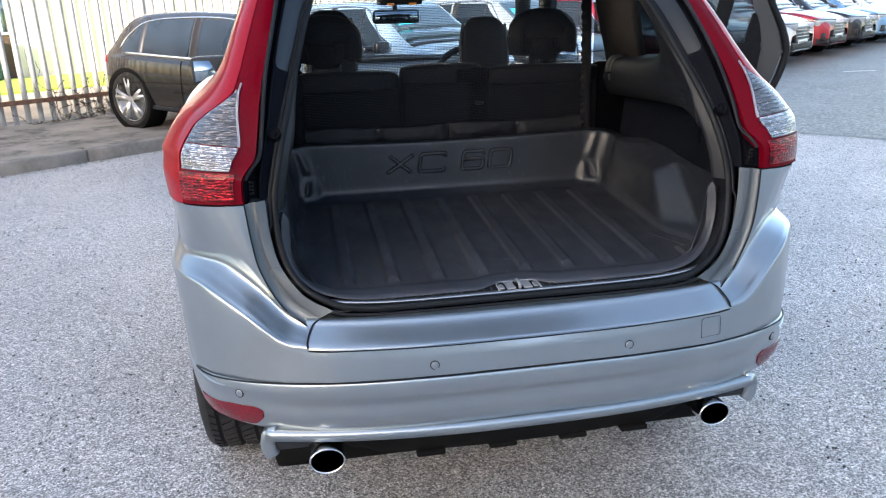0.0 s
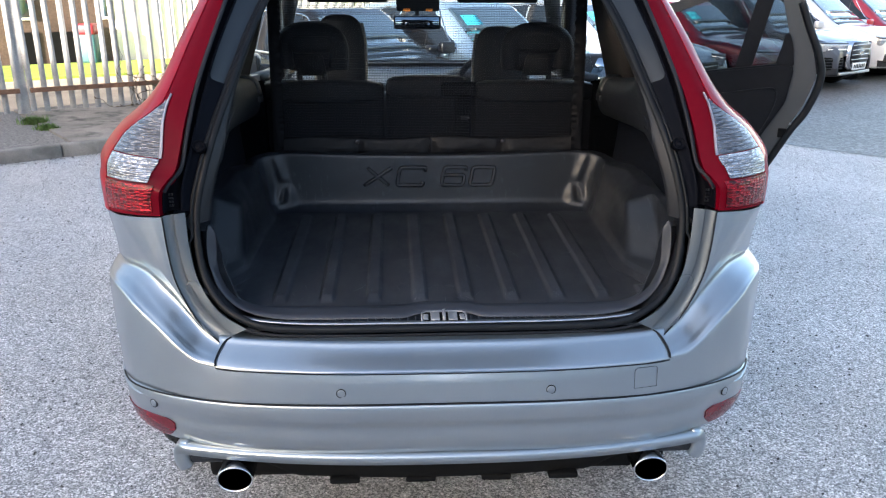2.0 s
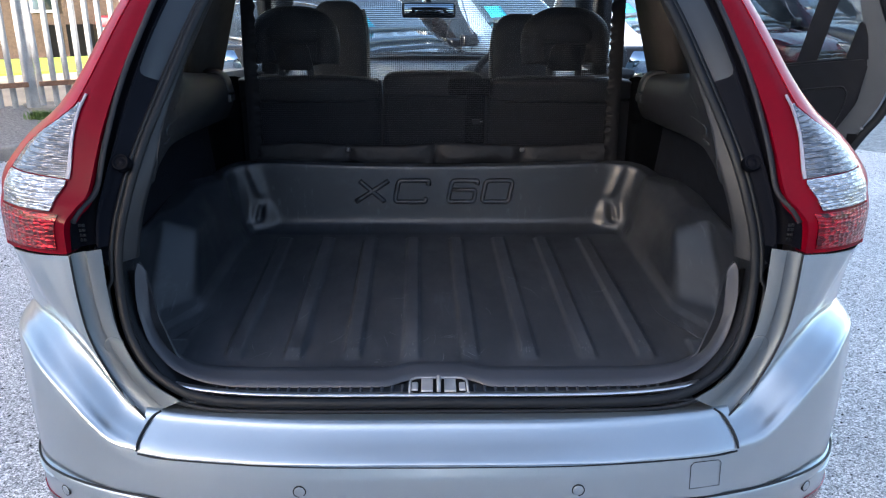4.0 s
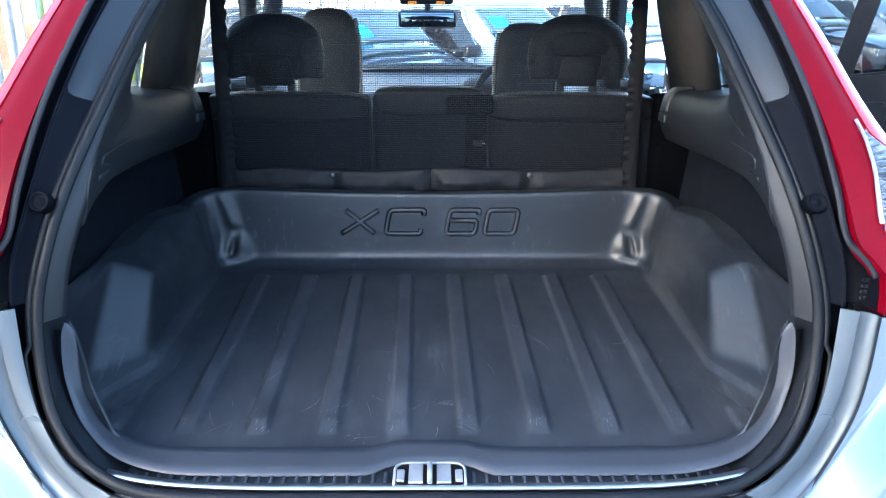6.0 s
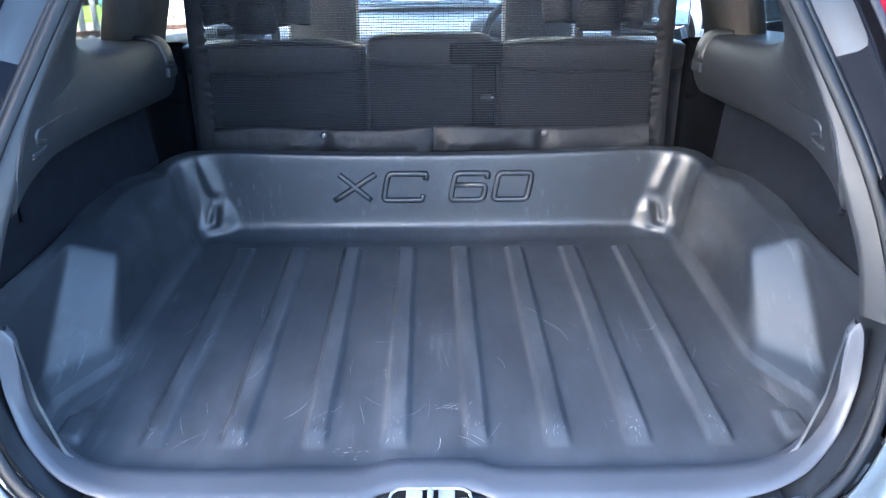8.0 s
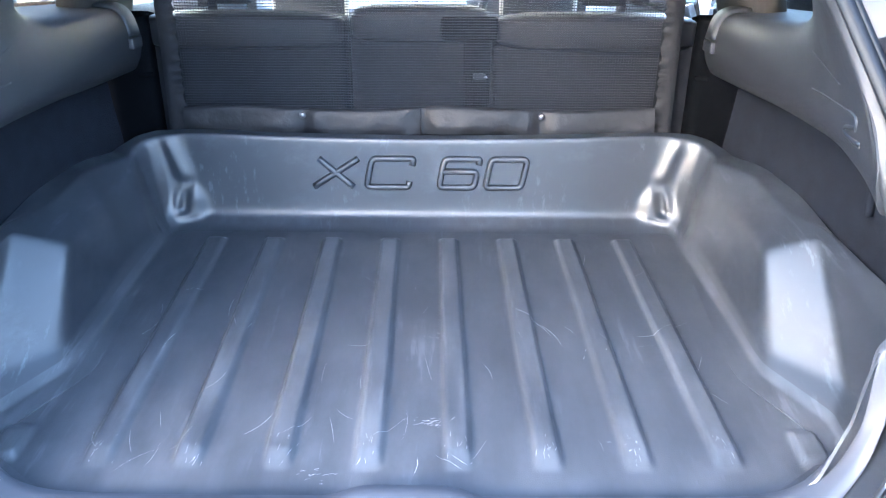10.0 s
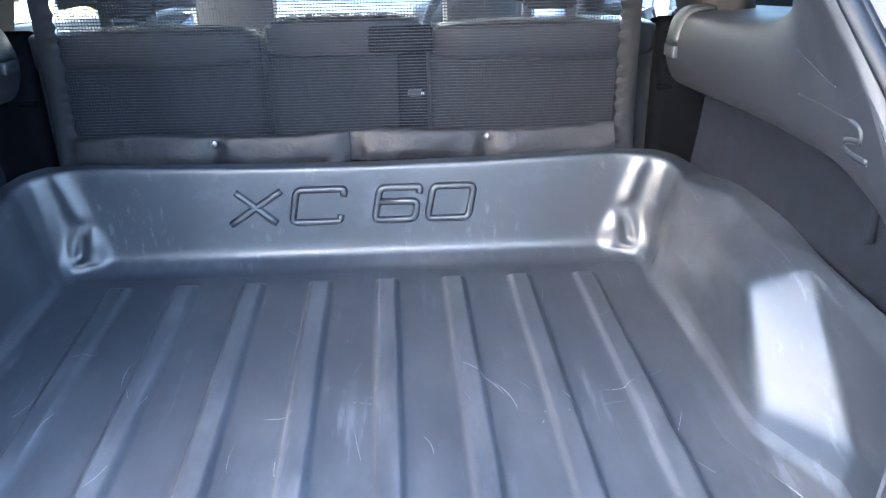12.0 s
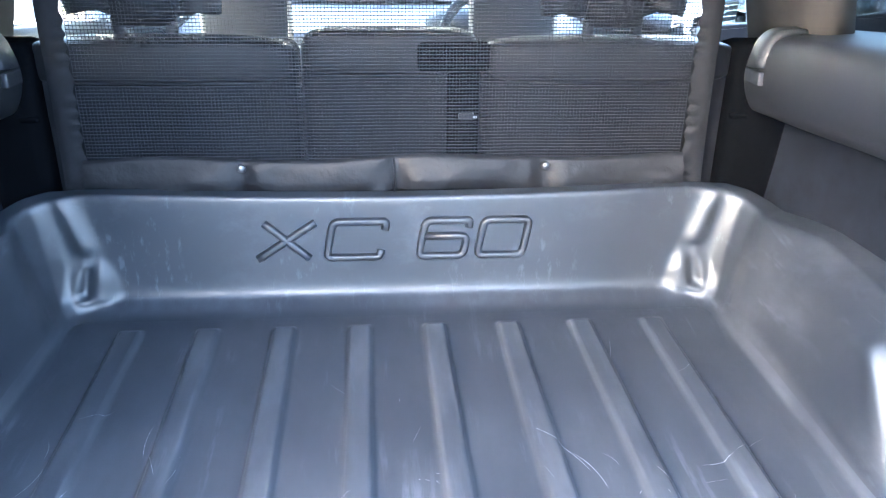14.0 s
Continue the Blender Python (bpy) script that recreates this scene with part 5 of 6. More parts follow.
    tube("roof_rail", spline([(s * 0.58, 0.70, 1.60), (s * 0.625, 1.2, 1.625), (s * 0.625, 1.7, 1.625), (s * 0.60, 2.3, 1.595)], 20), ring(0.045, 8), HEADLINER, trim)
    q = [[(s * 0.735, y, 1.27), (s * 0.675, y - 0.03, 1.45), (s * 0.615, y - 0.06, 1.60)] for y in (0.66, 0.85, 1.05)]
    pane = sheet("quarter_window", surf(q, 6, 8), TINTED, car, 0.004, (s, 0, 0.3), "dark tinted quarter glass")
    pane.visible_shadow = False
    spans = ((1.20, 2.05, 1.245, 1.195), (2.12, 3.0, 1.185, 1.155)) if s < 0 else ((2.12, 3.0, 1.185, 1.155),)
    for y0, y1, z0, z1 in spans:
        q = [[(s * 0.83, y, z0), (s * 0.745, min(y, 2.75), 1.43), (s * 0.655, min(y, 2.4), 1.59)] for y in np.linspace(y0, y1, 4)]
        pane = sheet("door_window", surf(q, 8, 8), GLASS, car, 0.004, (s, 0, 0.3))
        pane.visible_shadow = False
        tube("window_sill", [(s * 0.80, y0, z0), (s * 0.80, y1, z1)], [(-0.04, -0.02), (-0.04, 0.012), (0.04, 0.012), (0.04, -0.02)], PLASTIC, car)
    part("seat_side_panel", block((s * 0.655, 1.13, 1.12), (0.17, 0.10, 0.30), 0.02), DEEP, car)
ws = [[(x * w, y, z) for x in (-1, -0.5, 0, 0.5, 1)] for w, y, z in ((0.72, 3.05, 1.17), (0.68, 2.72, 1.37), (0.60, 2.30, 1.585))]
pane = sheet("windscreen", surf([[(x, y + 0.06 * (1 - (x / 0.7) ** 2), z) for x, y, z in r] for r in ws], 10, 14), GLASS, car, 0.005, (0, 1, 1))
pane.visible_shadow = False

def pillow(c, size, n=3.2, seg=28, rows=18):
    """A rounded cushion: a superellipsoid."""
    bm = bmesh.new()
    def pw(v, e):
        return math.copysign(abs(v) ** e, v)
    grid = []
    for i in range(rows + 1):
        a = -math.pi / 2 + math.pi * i / rows
        grid.append([bm.verts.new((c[0] + size[0] / 2 * pw(math.cos(a), 2 / n) * pw(math.cos(2 * math.pi * j / seg), 2 / n),
                                   c[1] + size[1] / 2 * pw(math.cos(a), 2 / n) * pw(math.sin(2 * math.pi * j / seg), 2 / n),
                                   c[2] + size[2] / 2 * pw(math.sin(a), 2 / n))) for j in range(seg)])
    for a, b in zip(grid, grid[1:]):
        for j in range(seg):
            bm.faces.new((a[j], a[(j + 1) % seg], b[(j + 1) % seg], b[j]))
    bmesh.ops.remove_doubles(bm, verts=bm.verts, dist=1e-5)
    return bm


tube("wiper", [(-0.62, 3.16, 1.165), (-0.1, 3.17, 1.188), (0.5, 3.15, 1.172)], ring(0.010, 6), PLASTIC, car)
# dashboard, wheel, mirror, courtesy light
# Bluish base, paler than the black dash: sky sheen on top, as colour.
DASH = mat("black dashboard lightened for sky sheen", (0.055, 0.061, 0.072), 0.40, 0, 12, 0.15, 0.25, 900, spec=0.5)
dash = part("dashboard", block((0, 2.80, 1.008), (1.46, 0.56, 0.26), 0.03, 4, pose(0, 0, 0, 5.5)), DASH, car)
part("instrument_cowl", pillow((0.36, 2.62, 1.13), (0.46, 0.24, 0.13), 2.6), PLASTIC, dash)
bm = bmesh.new()
for i in range(40):
    for j in range(8):
        a, b = 2 * math.pi * i / 40, 2 * math.pi * j / 8
        bm.verts.new(((0.185 + 0.017 * math.cos(b)) * math.cos(a), 0.017 * math.sin(b), (0.185 + 0.017 * math.cos(b)) * math.sin(a)))
bm.verts.ensure_lookup_table()
for i in range(40):
    for j in range(8):
        bm.faces.new([bm.verts[(i % 40) * 8 + j], bm.verts[((i + 1) % 40) * 8 + j], bm.verts[((i + 1) % 40) * 8 + (j + 1) % 8], bm.verts[i * 8 + (j + 1) % 8]])
bmesh.ops.transform(bm, matrix=pose(0.36, 2.40, 1.09, -25), verts=bm.verts)
steer = part("steering_wheel", bm, LEATHER, car)
part("wheel_boss", block((0.36, 2.43, 1.08), (0.15, 0.05, 0.13), 0.03, 3), LEATHER, steer)
mirror = part("interior_mirror", block((-0.026, 2.36, 1.430), (0.235, 0.035, 0.066), 0.016, 3), PLASTIC, car)
part("mirror_glass", block((-0.026, 2.341, 1.430), (0.215, 0.003, 0.052), 0.0, 2, pose(0, 0, 0, -9)), DIMMIRROR, mirror)
tube("mirror_stalk", [(-0.026, 2.375, 1.445), (-0.026, 2.42, 1.50), (-0.026, 2.45, 1.53)], ring(0.012, 8), PLASTIC, mirror)
console = part("roof_console", block((-0.026, 2.20, 1.517), (0.20, 0.20, 0.06), 0.015, 3), PLASTIC, car)
for x in (-0.078, 0.026):
    part("courtesy_light", block((x, 2.098, 1.492), (0.034, 0.006, 0.012), 0.005, 3), AMBER, console, "lit amber reading light")
for s in (-1, 1):
    part("sun_visor", block((s * 0.36, 2.28, 1.535), (0.38, 0.10, 0.018), 0.008), HEADLINER, car)
    tube("door_mirror_arm", [(s * 0.84, 2.95, 1.15), (s * 0.93, 2.93, 1.155)], ring(0.03, 8), PLASTIC, car)
    dm = part("door_mirror", block((s * 1.02, 2.93, 1.168), (0.21, 0.10, 0.15), 0.04, 4), GLOSSBLACK, car)
    part("mirror_surround", block((s * 1.02, 2.872, 1.168), (0.20, 0.03, 0.14), 0.012, 3), PLASTIC, dm)
    part("door_mirror_glass", block((s * 1.02, 2.853, 1.168), (0.168, 0.004, 0.108), 0, 1, pose(0, 0, 0, -6, 0, -s * 14)), DIMMIRROR, dm)

# ---------------------------------------------------------------- seats
def cushion(c, size, bevel, m=None):
    return block(c, size, bevel, 5, m)


bench = empty("rear_seat", (0, 1.2, 0.7), "black leather folding rear bench with headrests", "car seat")
BO = Vector((0, 1.2, 0.7))
for x0, x1, top in ((-0.60, -0.164, 1.272), (-0.156, 0.141, 1.287), (0.149, 0.585, 1.272)):
    part("backrest", cushion(Vector(((x0 + x1) / 2, 1.175, (top + 0.89) / 2)) - BO, (x1 - x0, 0.11, top - 0.91), 0.028), SEATBACK, bench)
    part("top_roll", pillow(Vector(((x0 + x1) / 2, 1.152, top - 0.0375)) - BO, (x1 - x0 - 0.004, 0.10, 0.075), 4.5), LEATHER, bench)
part("seat_cushion", cushion(Vector((0, 1.48, 0.82)) - BO, (1.2, 0.55, 0.22), 0.06), LEATHER, bench)
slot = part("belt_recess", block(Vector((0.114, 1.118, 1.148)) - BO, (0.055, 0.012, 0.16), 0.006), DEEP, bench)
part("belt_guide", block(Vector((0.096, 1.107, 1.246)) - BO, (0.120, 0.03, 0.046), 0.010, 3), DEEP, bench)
part("belt_buckle", block(Vector((0.119, 1.108, 1.146)) - BO, (0.026, 0.010, 0.012), 0.003), GLOSSBLACK, slot)
part("buckle_glint", block(Vector((0.133, 1.102, 1.146)) - BO, (0.006, 0.004, 0.004), 0.001), STEEL, slot)
def rear_headrest(x):
    """Horseshoe headrest round a tapered tongue that stands on two posts."""
    pts = [(-0.092, -0.054), (-0.098, 0.0), (-0.090, 0.058), (-0.050, 0.089), (0.0, 0.095), (0.050, 0.089), (0.090, 0.058), (0.098, 0.0), (0.092, -0.054)]
    hr = tube("headrest", spline([Vector((x + a, 1.205, 1.352 + b * 0.84)) - BO for a, b in pts], 50), ring(0.035, 14, 1.0, 1.0), LEATHER, bench, False, (0, 1, 0))
    part("headrest_front", pillow(Vector((x, 1.245, 1.367)) - BO, (0.225, 0.07, 0.150), 3.4), LEATHER, hr)
    part("headrest_crown", pillow(Vector((x, 1.205, 1.400)) - BO, (0.21, 0.075, 0.085), 2.6), LEATHER, hr)
    bm = prism([(-0.053, 1.284 - BO.z), (0.053, 1.284 - BO.z), (0.040, 1.356 - BO.z), (0.028, 1.366 - BO.z), (-0.028, 1.366 - BO.z), (-0.040, 1.356 - BO.z)], 0.030, "y", 0.008)
    bmesh.ops.translate(bm, vec=(x, 1.178 - BO.y, 0), verts=bm.verts)
    part("headrest_tongue", bm, LEATHER, hr)
    for d in (-1, 1):
        part("headrest_post", block(Vector((x + d * 0.043, 1.20, 1.272)) - BO, (0.020, 0.018, 0.05), 0.005), GLOSSBLACK, hr)


for x in (-0.418, 0.384):
    rear_headrest(x)


def front_seat(x, drop=0.0):
    st = empty("front_seat", (x, 2.0, 0.5), "black leather front seat, pale strips for the light rim on its headrest", "car seat", "front seats")
    part("backrest", cushion((0, 0.02, 0.35), (0.50, 0.14, 0.58), 0.06, pose(0, 0, 0, 12)), LEATHER, st)
    part("seat_cushion", cushion((0, 0.32, 0.12), (0.52, 0.54, 0.2), 0.06), LEATHER, st)
    hr = part("headrest", pillow((0, -0.02, 0.765 - drop), (0.225, 0.11, 0.42), 3.4), LEATHER, st)
    # Pale strips stand in for the light rim on the headrest edges.
    for d in (-1, 1):
        tube("rim_highlight", spline([(d * 0.112, -0.042, 0.66 - drop), (d * 0.113, -0.040, 0.84 - drop), (d * 0.098, -0.035, 0.940 - drop)], 12), ring(0.008, 6), RIMLIGHT, hr, False, (0, 1, 0))
    return st


RIMLIGHT = mat("pale rim highlight", (0.30, 0.28, 0.25), 0.6, 0, 50, 0.2)
front_seat(-0.378)
front_seat(0.335, 0.048)

# ---------------------------------------------------------------- pet guard net
net = empty("pet_guard_net", (0, 1.085, 1.05), "black mesh pet guard with vinyl hem and press studs", "net")
WEBBING = mat("black webbing", (0.0075, 0.008, 0.010), 0.75, 0, 60, 0.2, 0.4, 900, spec=0.2)
NX0, NX1, NZ0, NZ1, NY = -0.506, 0.490, 0.02, 0.56, 0.0
PITCH = 0.0055


def ribbon(name, axis):
    """All threads of one direction, thin square strands with a gentle sag."""
    v, f = [], []
    w = 0.00042 if axis == "z" else 0.00074
    if axis == "z":
        lines = np.arange(NX0, NX1, PITCH)
        span = np.linspace(NZ0, NZ1, 12)
    else:
        lines = np.arange(NZ0, NZ1, PITCH)
        span = np.linspace(NX0, NX1, 24)
    for a in lines:
        b0 = len(v)
        for t in span:
            x, z = (a, t) if axis == "z" else (t, a)
            y = NY + 0.004 * math.sin(x * 9 + 1.3) * math.sin((z - NZ0) * 6) + 0.002 * math.sin(x * 31 + z * 17)
            d = 0.0006 if axis == "z" else -0.0006
            for p, q in ((-w, -w), (w, -w), (w, w), (-w, w)):
                v.append((x + p, y + d + q, z) if axis == "z" else (x, y + d + q, z + p))
        for i in range(len(span) - 1):
            for j in range(4):
                k = (j + 1) % 4
                f.append([b0 + i * 4 + j, b0 + i * 4 + k, b0 + i * 4 + 4 + k, b0 + i * 4 + 4 + j])
    me = bpy.data.meshes.new(name)
    me.from_pydata(v, [], f)
    me.update()
    return link(name, me, NETTING, net, "", False)


tagged(ribbon("warp_threads", "z"), kind="stuff")
tagged(ribbon("weft_threads", "x"), kind="stuff")
for s, x in ((-1, -0.522), (1, 0.508)):
    rows_ = []
    for k in np.linspace(0, 1, 240):
        gather = 0.5 + 0.5 * math.sin(k * 150 + 2 * math.sin(k * 31))
        row = []
        for e in np.linspace(-1, 1, 7):
            loose = max(0.0, -e * s)               # the edge stitched to the net is gathered
            row.append((x + s * 0.010 * (1 - k) + 0.018 * e - s * 0.006 * gather * loose, -0.006 * (1 - e * e) - 0.005 * gather * loose + 0.003 * math.sin(k * 9), -0.020 + 0.60 * k))
        rows_.append(row)
    sheet("side_strap", rows_, WEBBING, net, 0.003, (0, -1, 0), "gathered black fabric edge")
hem = []
for r, (z, dy) in enumerate(((0.034, -0.004), (0.028, -0.010), (0.012, -0.016), (-0.006, -0.020), (-0.022, -0.018))):
    row = []
    for x in np.linspace(-0.512, 0.494, 150):
        fold = 0.0035 * math.sin(x * 23 + r * 0.9) * math.sin(x * 7 + 1) + 0.0012 * math.sin(x * 61 - r * 1.4) * math.sin(x * 13 + 2) + 0.0007 * math.sin(x * 97 + r * 2.1 + 3 * math.sin(x * 9))
        pinch = sum(0.007 * math.exp(-((x - c) / 0.018) ** 2) for c in (-0.257, 0.252, 0.0))
        row.append((x, dy + fold * (0.3 + r * 0.25) + pinch, z + 0.004 * math.sin(x * 14 + 0.6)))
    hem.append(row)
sheet("hem", surf(hem, 16, 300), VINYL, net, 0.002, (0, -1, 0), "creased black vinyl hem")
STUD = mat("dull press stud", (0.12, 0.12, 0.125), 0.4, 0.7, 40, 0.15)
for x in (-0.257, 0.252):
    part("press_stud", lathe([(0.0, 0.0075), (-0.003, 0.007), (-0.005, 0.004), (-0.0055, 0.0)], (x, -0.016, 0.020), "y", 14), STUD, net)
tube("hem_seam", [(-0.006, -0.022, 0.036), (-0.004, -0.026, 0.01), (-0.006, -0.026, -0.02)], ring(0.0016, 6), VINYL, net, False, (0, 1, 0))

# ---------------------------------------------------------------- open rear door
DM = Matrix.Translation((0.885, 2.06, 0)) @ Matrix.Rotation(radians(-27), 4, "Z")
rear_door = part("rear_door", prism([(0.02, 0.40), (0.48, 0.42), (0.62, 0.62), (0.74, 0.86), (0.85, 1.08), (0.885, 1.22), (0.875, 1.28), (0.02, 1.19)], 0.055, "y", 0.012), SILVER, car, "open rear door, silver outside")


def in_door(name, outline, y, thick, m, label="", bevel=0.004):
    """A flat moulding on the inside of the door."""
    bm = prism(outline, thick, "y", bevel)
    bmesh.ops.translate(bm, vec=(0, y, 0), verts=bm.verts)
    return part(name, bm, m, rear_door, label, False)


in_door("shut_face", [(0.52, 0.60), (0.64, 0.86), (0.698, 0.986), (0.765, 1.122), (0.780, 1.262), (0.752, 1.40), (0.708, 1.545), (0.772, 1.545), (0.812, 1.43), (0.856, 1.327), (0.880, 1.23), (0.846, 1.114), (0.79, 1.0), (0.73, 0.86), (0.61, 0.60)], -0.018, 0.018, SHUT, "silver shut face, coloured darker for shade", 0.0)
card = in_door("door_card", [(0.04, 0.44), (0.44, 0.46), (0.56, 0.70), (0.700, 0.986), (0.772, 1.122), (0.788, 1.262), (0.772, 1.289), (0.422, 1.241), (0.04, 1.19)], -0.045, 0.045, SEATBACK, "black door card", 0.008)
in_door("frame_corner", [(0.712, 1.280), (0.786, 1.276), (0.772, 1.36), (0.754, 1.408), (0.738, 1.410), (0.728, 1.36)], -0.040, 0.045, SEATBACK)
in_door("door_inset", [(0.20, 0.74), (0.58, 0.76), (0.690, 0.999), (0.726, 1.094), (0.735, 1.150), (0.724, 1.172), (0.695, 1.180), (0.471, 1.143), (0.20, 1.10)], -0.050, 0.012, SEATBACK)
tube("inset_piping", spline([(0.20, -0.051, 1.10), (0.471, -0.051, 1.143), (0.690, -0.051, 1.181), (0.728, -0.051, 1.170), (0.734, -0.051, 1.145), (0.726, -0.051, 1.094), (0.690, -0.051, 0.999), (0.58, -0.051, 0.76)], 50), ring(0.0016, 6), TRIM, card, False, (0, 1, 0))
frame_path = [(0.872, 0.03, 1.24), (0.858, 0.03, 1.33), (0.800, 0.03, 1.46), (0.755, 0.03, 1.55), (0.60, 0.03, 1.605), (0.40, 0.03, 1.558), (0.25, 0.03, 1.505), (0.02, 0.03, 1.45)]
tube("window_frame", spline(frame_path, 50), [(-0.022, -0.022), (-0.022, 0.03), (0.022, 0.03), (0.022, -0.022)], PLASTIC, rear_door, False, (0, 1, 0), "", False)
tube("door_seal", spline([(0.55, -0.018, 0.50), (0.69, -0.018, 0.76), (0.80, -0.018, 0.985), (0.860, -0.018, 1.09), (0.896, -0.018, 1.225), (0.876, -0.018, 1.325), (0.826, -0.018, 1.43), (0.782, -0.018, 1.535)], 50), ring(0.013, 8, 1.2, 1.0), RUBBER, rear_door, False, (0, 1, 0))
tube("window_divider", [(0.580, 0.02, 1.25), (0.648, 0.02, 1.59)], [(-0.033, -0.030), (-0.033, 0.015), (0.033, 0.015), (0.033, -0.030)], SEATBACK, rear_door, False, (0, 1, 0), "", False)
part("door_latch", block((0.776, -0.020, 0.986), (0.034, 0.012, 0.040), 0.004), DARK, rear_door)
part("latch_bolt", lathe([(0.0, 0.006), (-0.006, 0.005), (-0.007, 0.0)], (0.804, -0.020, 1.028), "y", 12), STEEL, rear_door)
gl = prism([(0.02, 1.18), (0.86, 1.26), (0.79, 1.43), (0.74, 1.55), (0.60, 1.60), (0.40, 1.56), (0.02, 1.45)], 0.004, "y")
bmesh.ops.translate(gl, vec=(0, 0.03, 0), verts=gl.verts)
pane = part("door_glass", gl, TINTED, rear_door, "", False)
pane.visible_shadow = False
rear_door.matrix_basis = DM
# ================================================================ the yard
def flat(name, pts, z, material, kind="structure", label="", category="", cuts=0):
    bm = bmesh.new()
    bm.faces.new([bm.verts.new((x, y, z)) for x, y in pts])
    if cuts:
        bmesh.ops.subdivide_edges(bm, edges=bm.edges[:], cuts=cuts, use_grid_fill=True)
    ob = part(name, bm, material, None, "", False)
    return tagged(ob, label, category, "", kind)


flat("ground", [(-400, -400), (400, -400), (400, 400), (-400, 400)], 0, APRON, label="pale worn tarmac yard with loose grit", category="ground")
RY = Vector((0.60, -0.80, 0))                                  # the way the parked cars face
flat("road", [(-1.2, 12.6), (4.05, 6.72), (5.40, 5.20), (12, -3), (120, -3), (120, 140), (-1.2, 140)], 0.004, TARMAC, label="darker tarmac under the parked cars", category="road")

flat("painted_line", [(9.42, 11.38), (10.02, 11.30), (10.12, 11.46), (9.46, 11.52)], 0.009, LINE, label="short worn white line painted on the tarmac", category="road marking")

# pavement and kerb on the left, with the fence behind
KD = Vector((0.81, 0.586, 0))
KN = Vector((-0.586, 0.81, 0))
K0 = Vector((-3.55, 6.17, 0))


def along(d, off, z=0.0):
    p = K0 + KD * d + KN * off
    return (p.x, p.y, z)


def slab(name, d0, d1, o0, o1, z0, z1, material, kind="structure", label="", category=""):
    bm = bmesh.new()
    lo = [bm.verts.new(along(d, o, z0)) for d, o in ((d0, o0), (d1, o0), (d1, o1), (d0, o1))]
    hi = [bm.verts.new(along(d, o, z1)) for d, o in ((d0, o0), (d1, o0), (d1, o1), (d0, o1))]
    bm.faces.new(lo), bm.faces.new(hi)
    for i in range(4):
        bm.faces.new((lo[i], lo[(i + 1) % 4], hi[(i + 1) % 4], hi[i]))
    return tagged(part(name, bm, material, None, "", False), label, category, "", kind)


slab("pavement", 0.12, 9.0, 0.13, 3.1, -0.05, 0.125, PAVING, label="stained concrete pavement", category="pavement")
slab("gravel_bed", -14.0, 0.11, 0.13, 3.1, -0.05, 0.105, GRAVEL, label="bed of loose grey gravel", category="gravel")
kerb = empty("kerb", along(0, 0), "worn concrete kerb stones", "kerb", "", "structure")
kerb.rotation_euler = (0, 0, math.atan2(KD.y, KD.x))
for i in range(-14, 10):
    b = part("kerb_stone", block((i * 0.915 + 0.45, 0.065, 0.055), (0.905, 0.13, 0.15), 0.018, 2), KERB, kerb)
slab("grass_verge", -20, 16, 7.2, 10.4, -0.02, 0.14, GRASS, label="bright sunlit grass verge", category="grass")
slab("footpath", -20, 16, 3.1, 7.2, -0.02, 0.10, FOOTPATH, label="sandy sunlit footpath", category="path")
slab("side_yard", -20, 16, 10.4, 34, -0.02, 0.10, FOOTPATH, label="pale yard behind the fence", category="ground")

# palisade fence
fence = empty("palisade_fence", along(0, 2.55, 0.12), "weathered steel palisade fence with rusty rail", "fence", "", "structure")
fence.rotation_euler = (0, 0, math.atan2(KD.y, KD.x))


def pale_mesh():
    bm = bmesh.new()
    outline = [(-0.036, 0.005), (-0.022, 0.0), (-0.010, -0.005), (0.010, -0.005), (0.022, 0.0), (0.036, 0.005)]
    rows = []
    for z in (0.03, 0.9, 2.25, 2.40):
        k = 1.0 if z < 2.3 else 0.25
        rows.append([bm.verts.new((x * k, y, z)) for x, y in outline] + [bm.verts.new((x * k, y + 0.003, z)) for x, y in outline[::-1]])
    for a, b in zip(rows, rows[1:]):
        for i in range(12):
            bm.faces.new((a[i], a[(i + 1) % 12], b[(i + 1) % 12], b[i]))
    bmesh.ops.recalc_face_normals(bm, faces=bm.faces)
    me = bpy.data.meshes.new("pale")
    bm.to_mesh(me)
    bm.free()
    me.materials.append(PALE)
    return me


pm = pale_mesh()
rnd = random.Random(4)
GAP = 0.19                      # where the post stands between two panels
for i in range(-44, 60):
    x = GAP + 0.155 * i + 0.08
    o = new("pale", pm)
    o.parent = fence
    o.location = (x, rnd.uniform(-0.004, 0.004), rnd.uniform(-0.02, 0.01))
    o.rotation_euler = (rnd.uniform(-0.01, 0.01), rnd.uniform(-0.012, 0.012), rnd.uniform(-0.15, 0.15))
for d0, d1 in ((GAP + 0.06, GAP + 2.75), (GAP + 2.8, GAP + 9.3), (GAP - 6.8, GAP - 0.06)):
    for z in (0.30, 1.95):
        tube("fence_rail", [(d0, -0.045, z), (d1, -0.045, z)], [(-0.028, -0.028), (-0.028, 0.028), (0.028, 0.028), (0.028, -0.028)], RUST, fence, smooth=False)
tube("gate_stile", [(GAP + 0.075, 0.03, 0.30), (GAP + 0.075, 0.03, 1.97)], [(-0.022, -0.022), (-0.022, 0.022), (0.022, 0.022), (0.022, -0.022)], RUST, fence, False, (0, 1, 0), smooth=False)
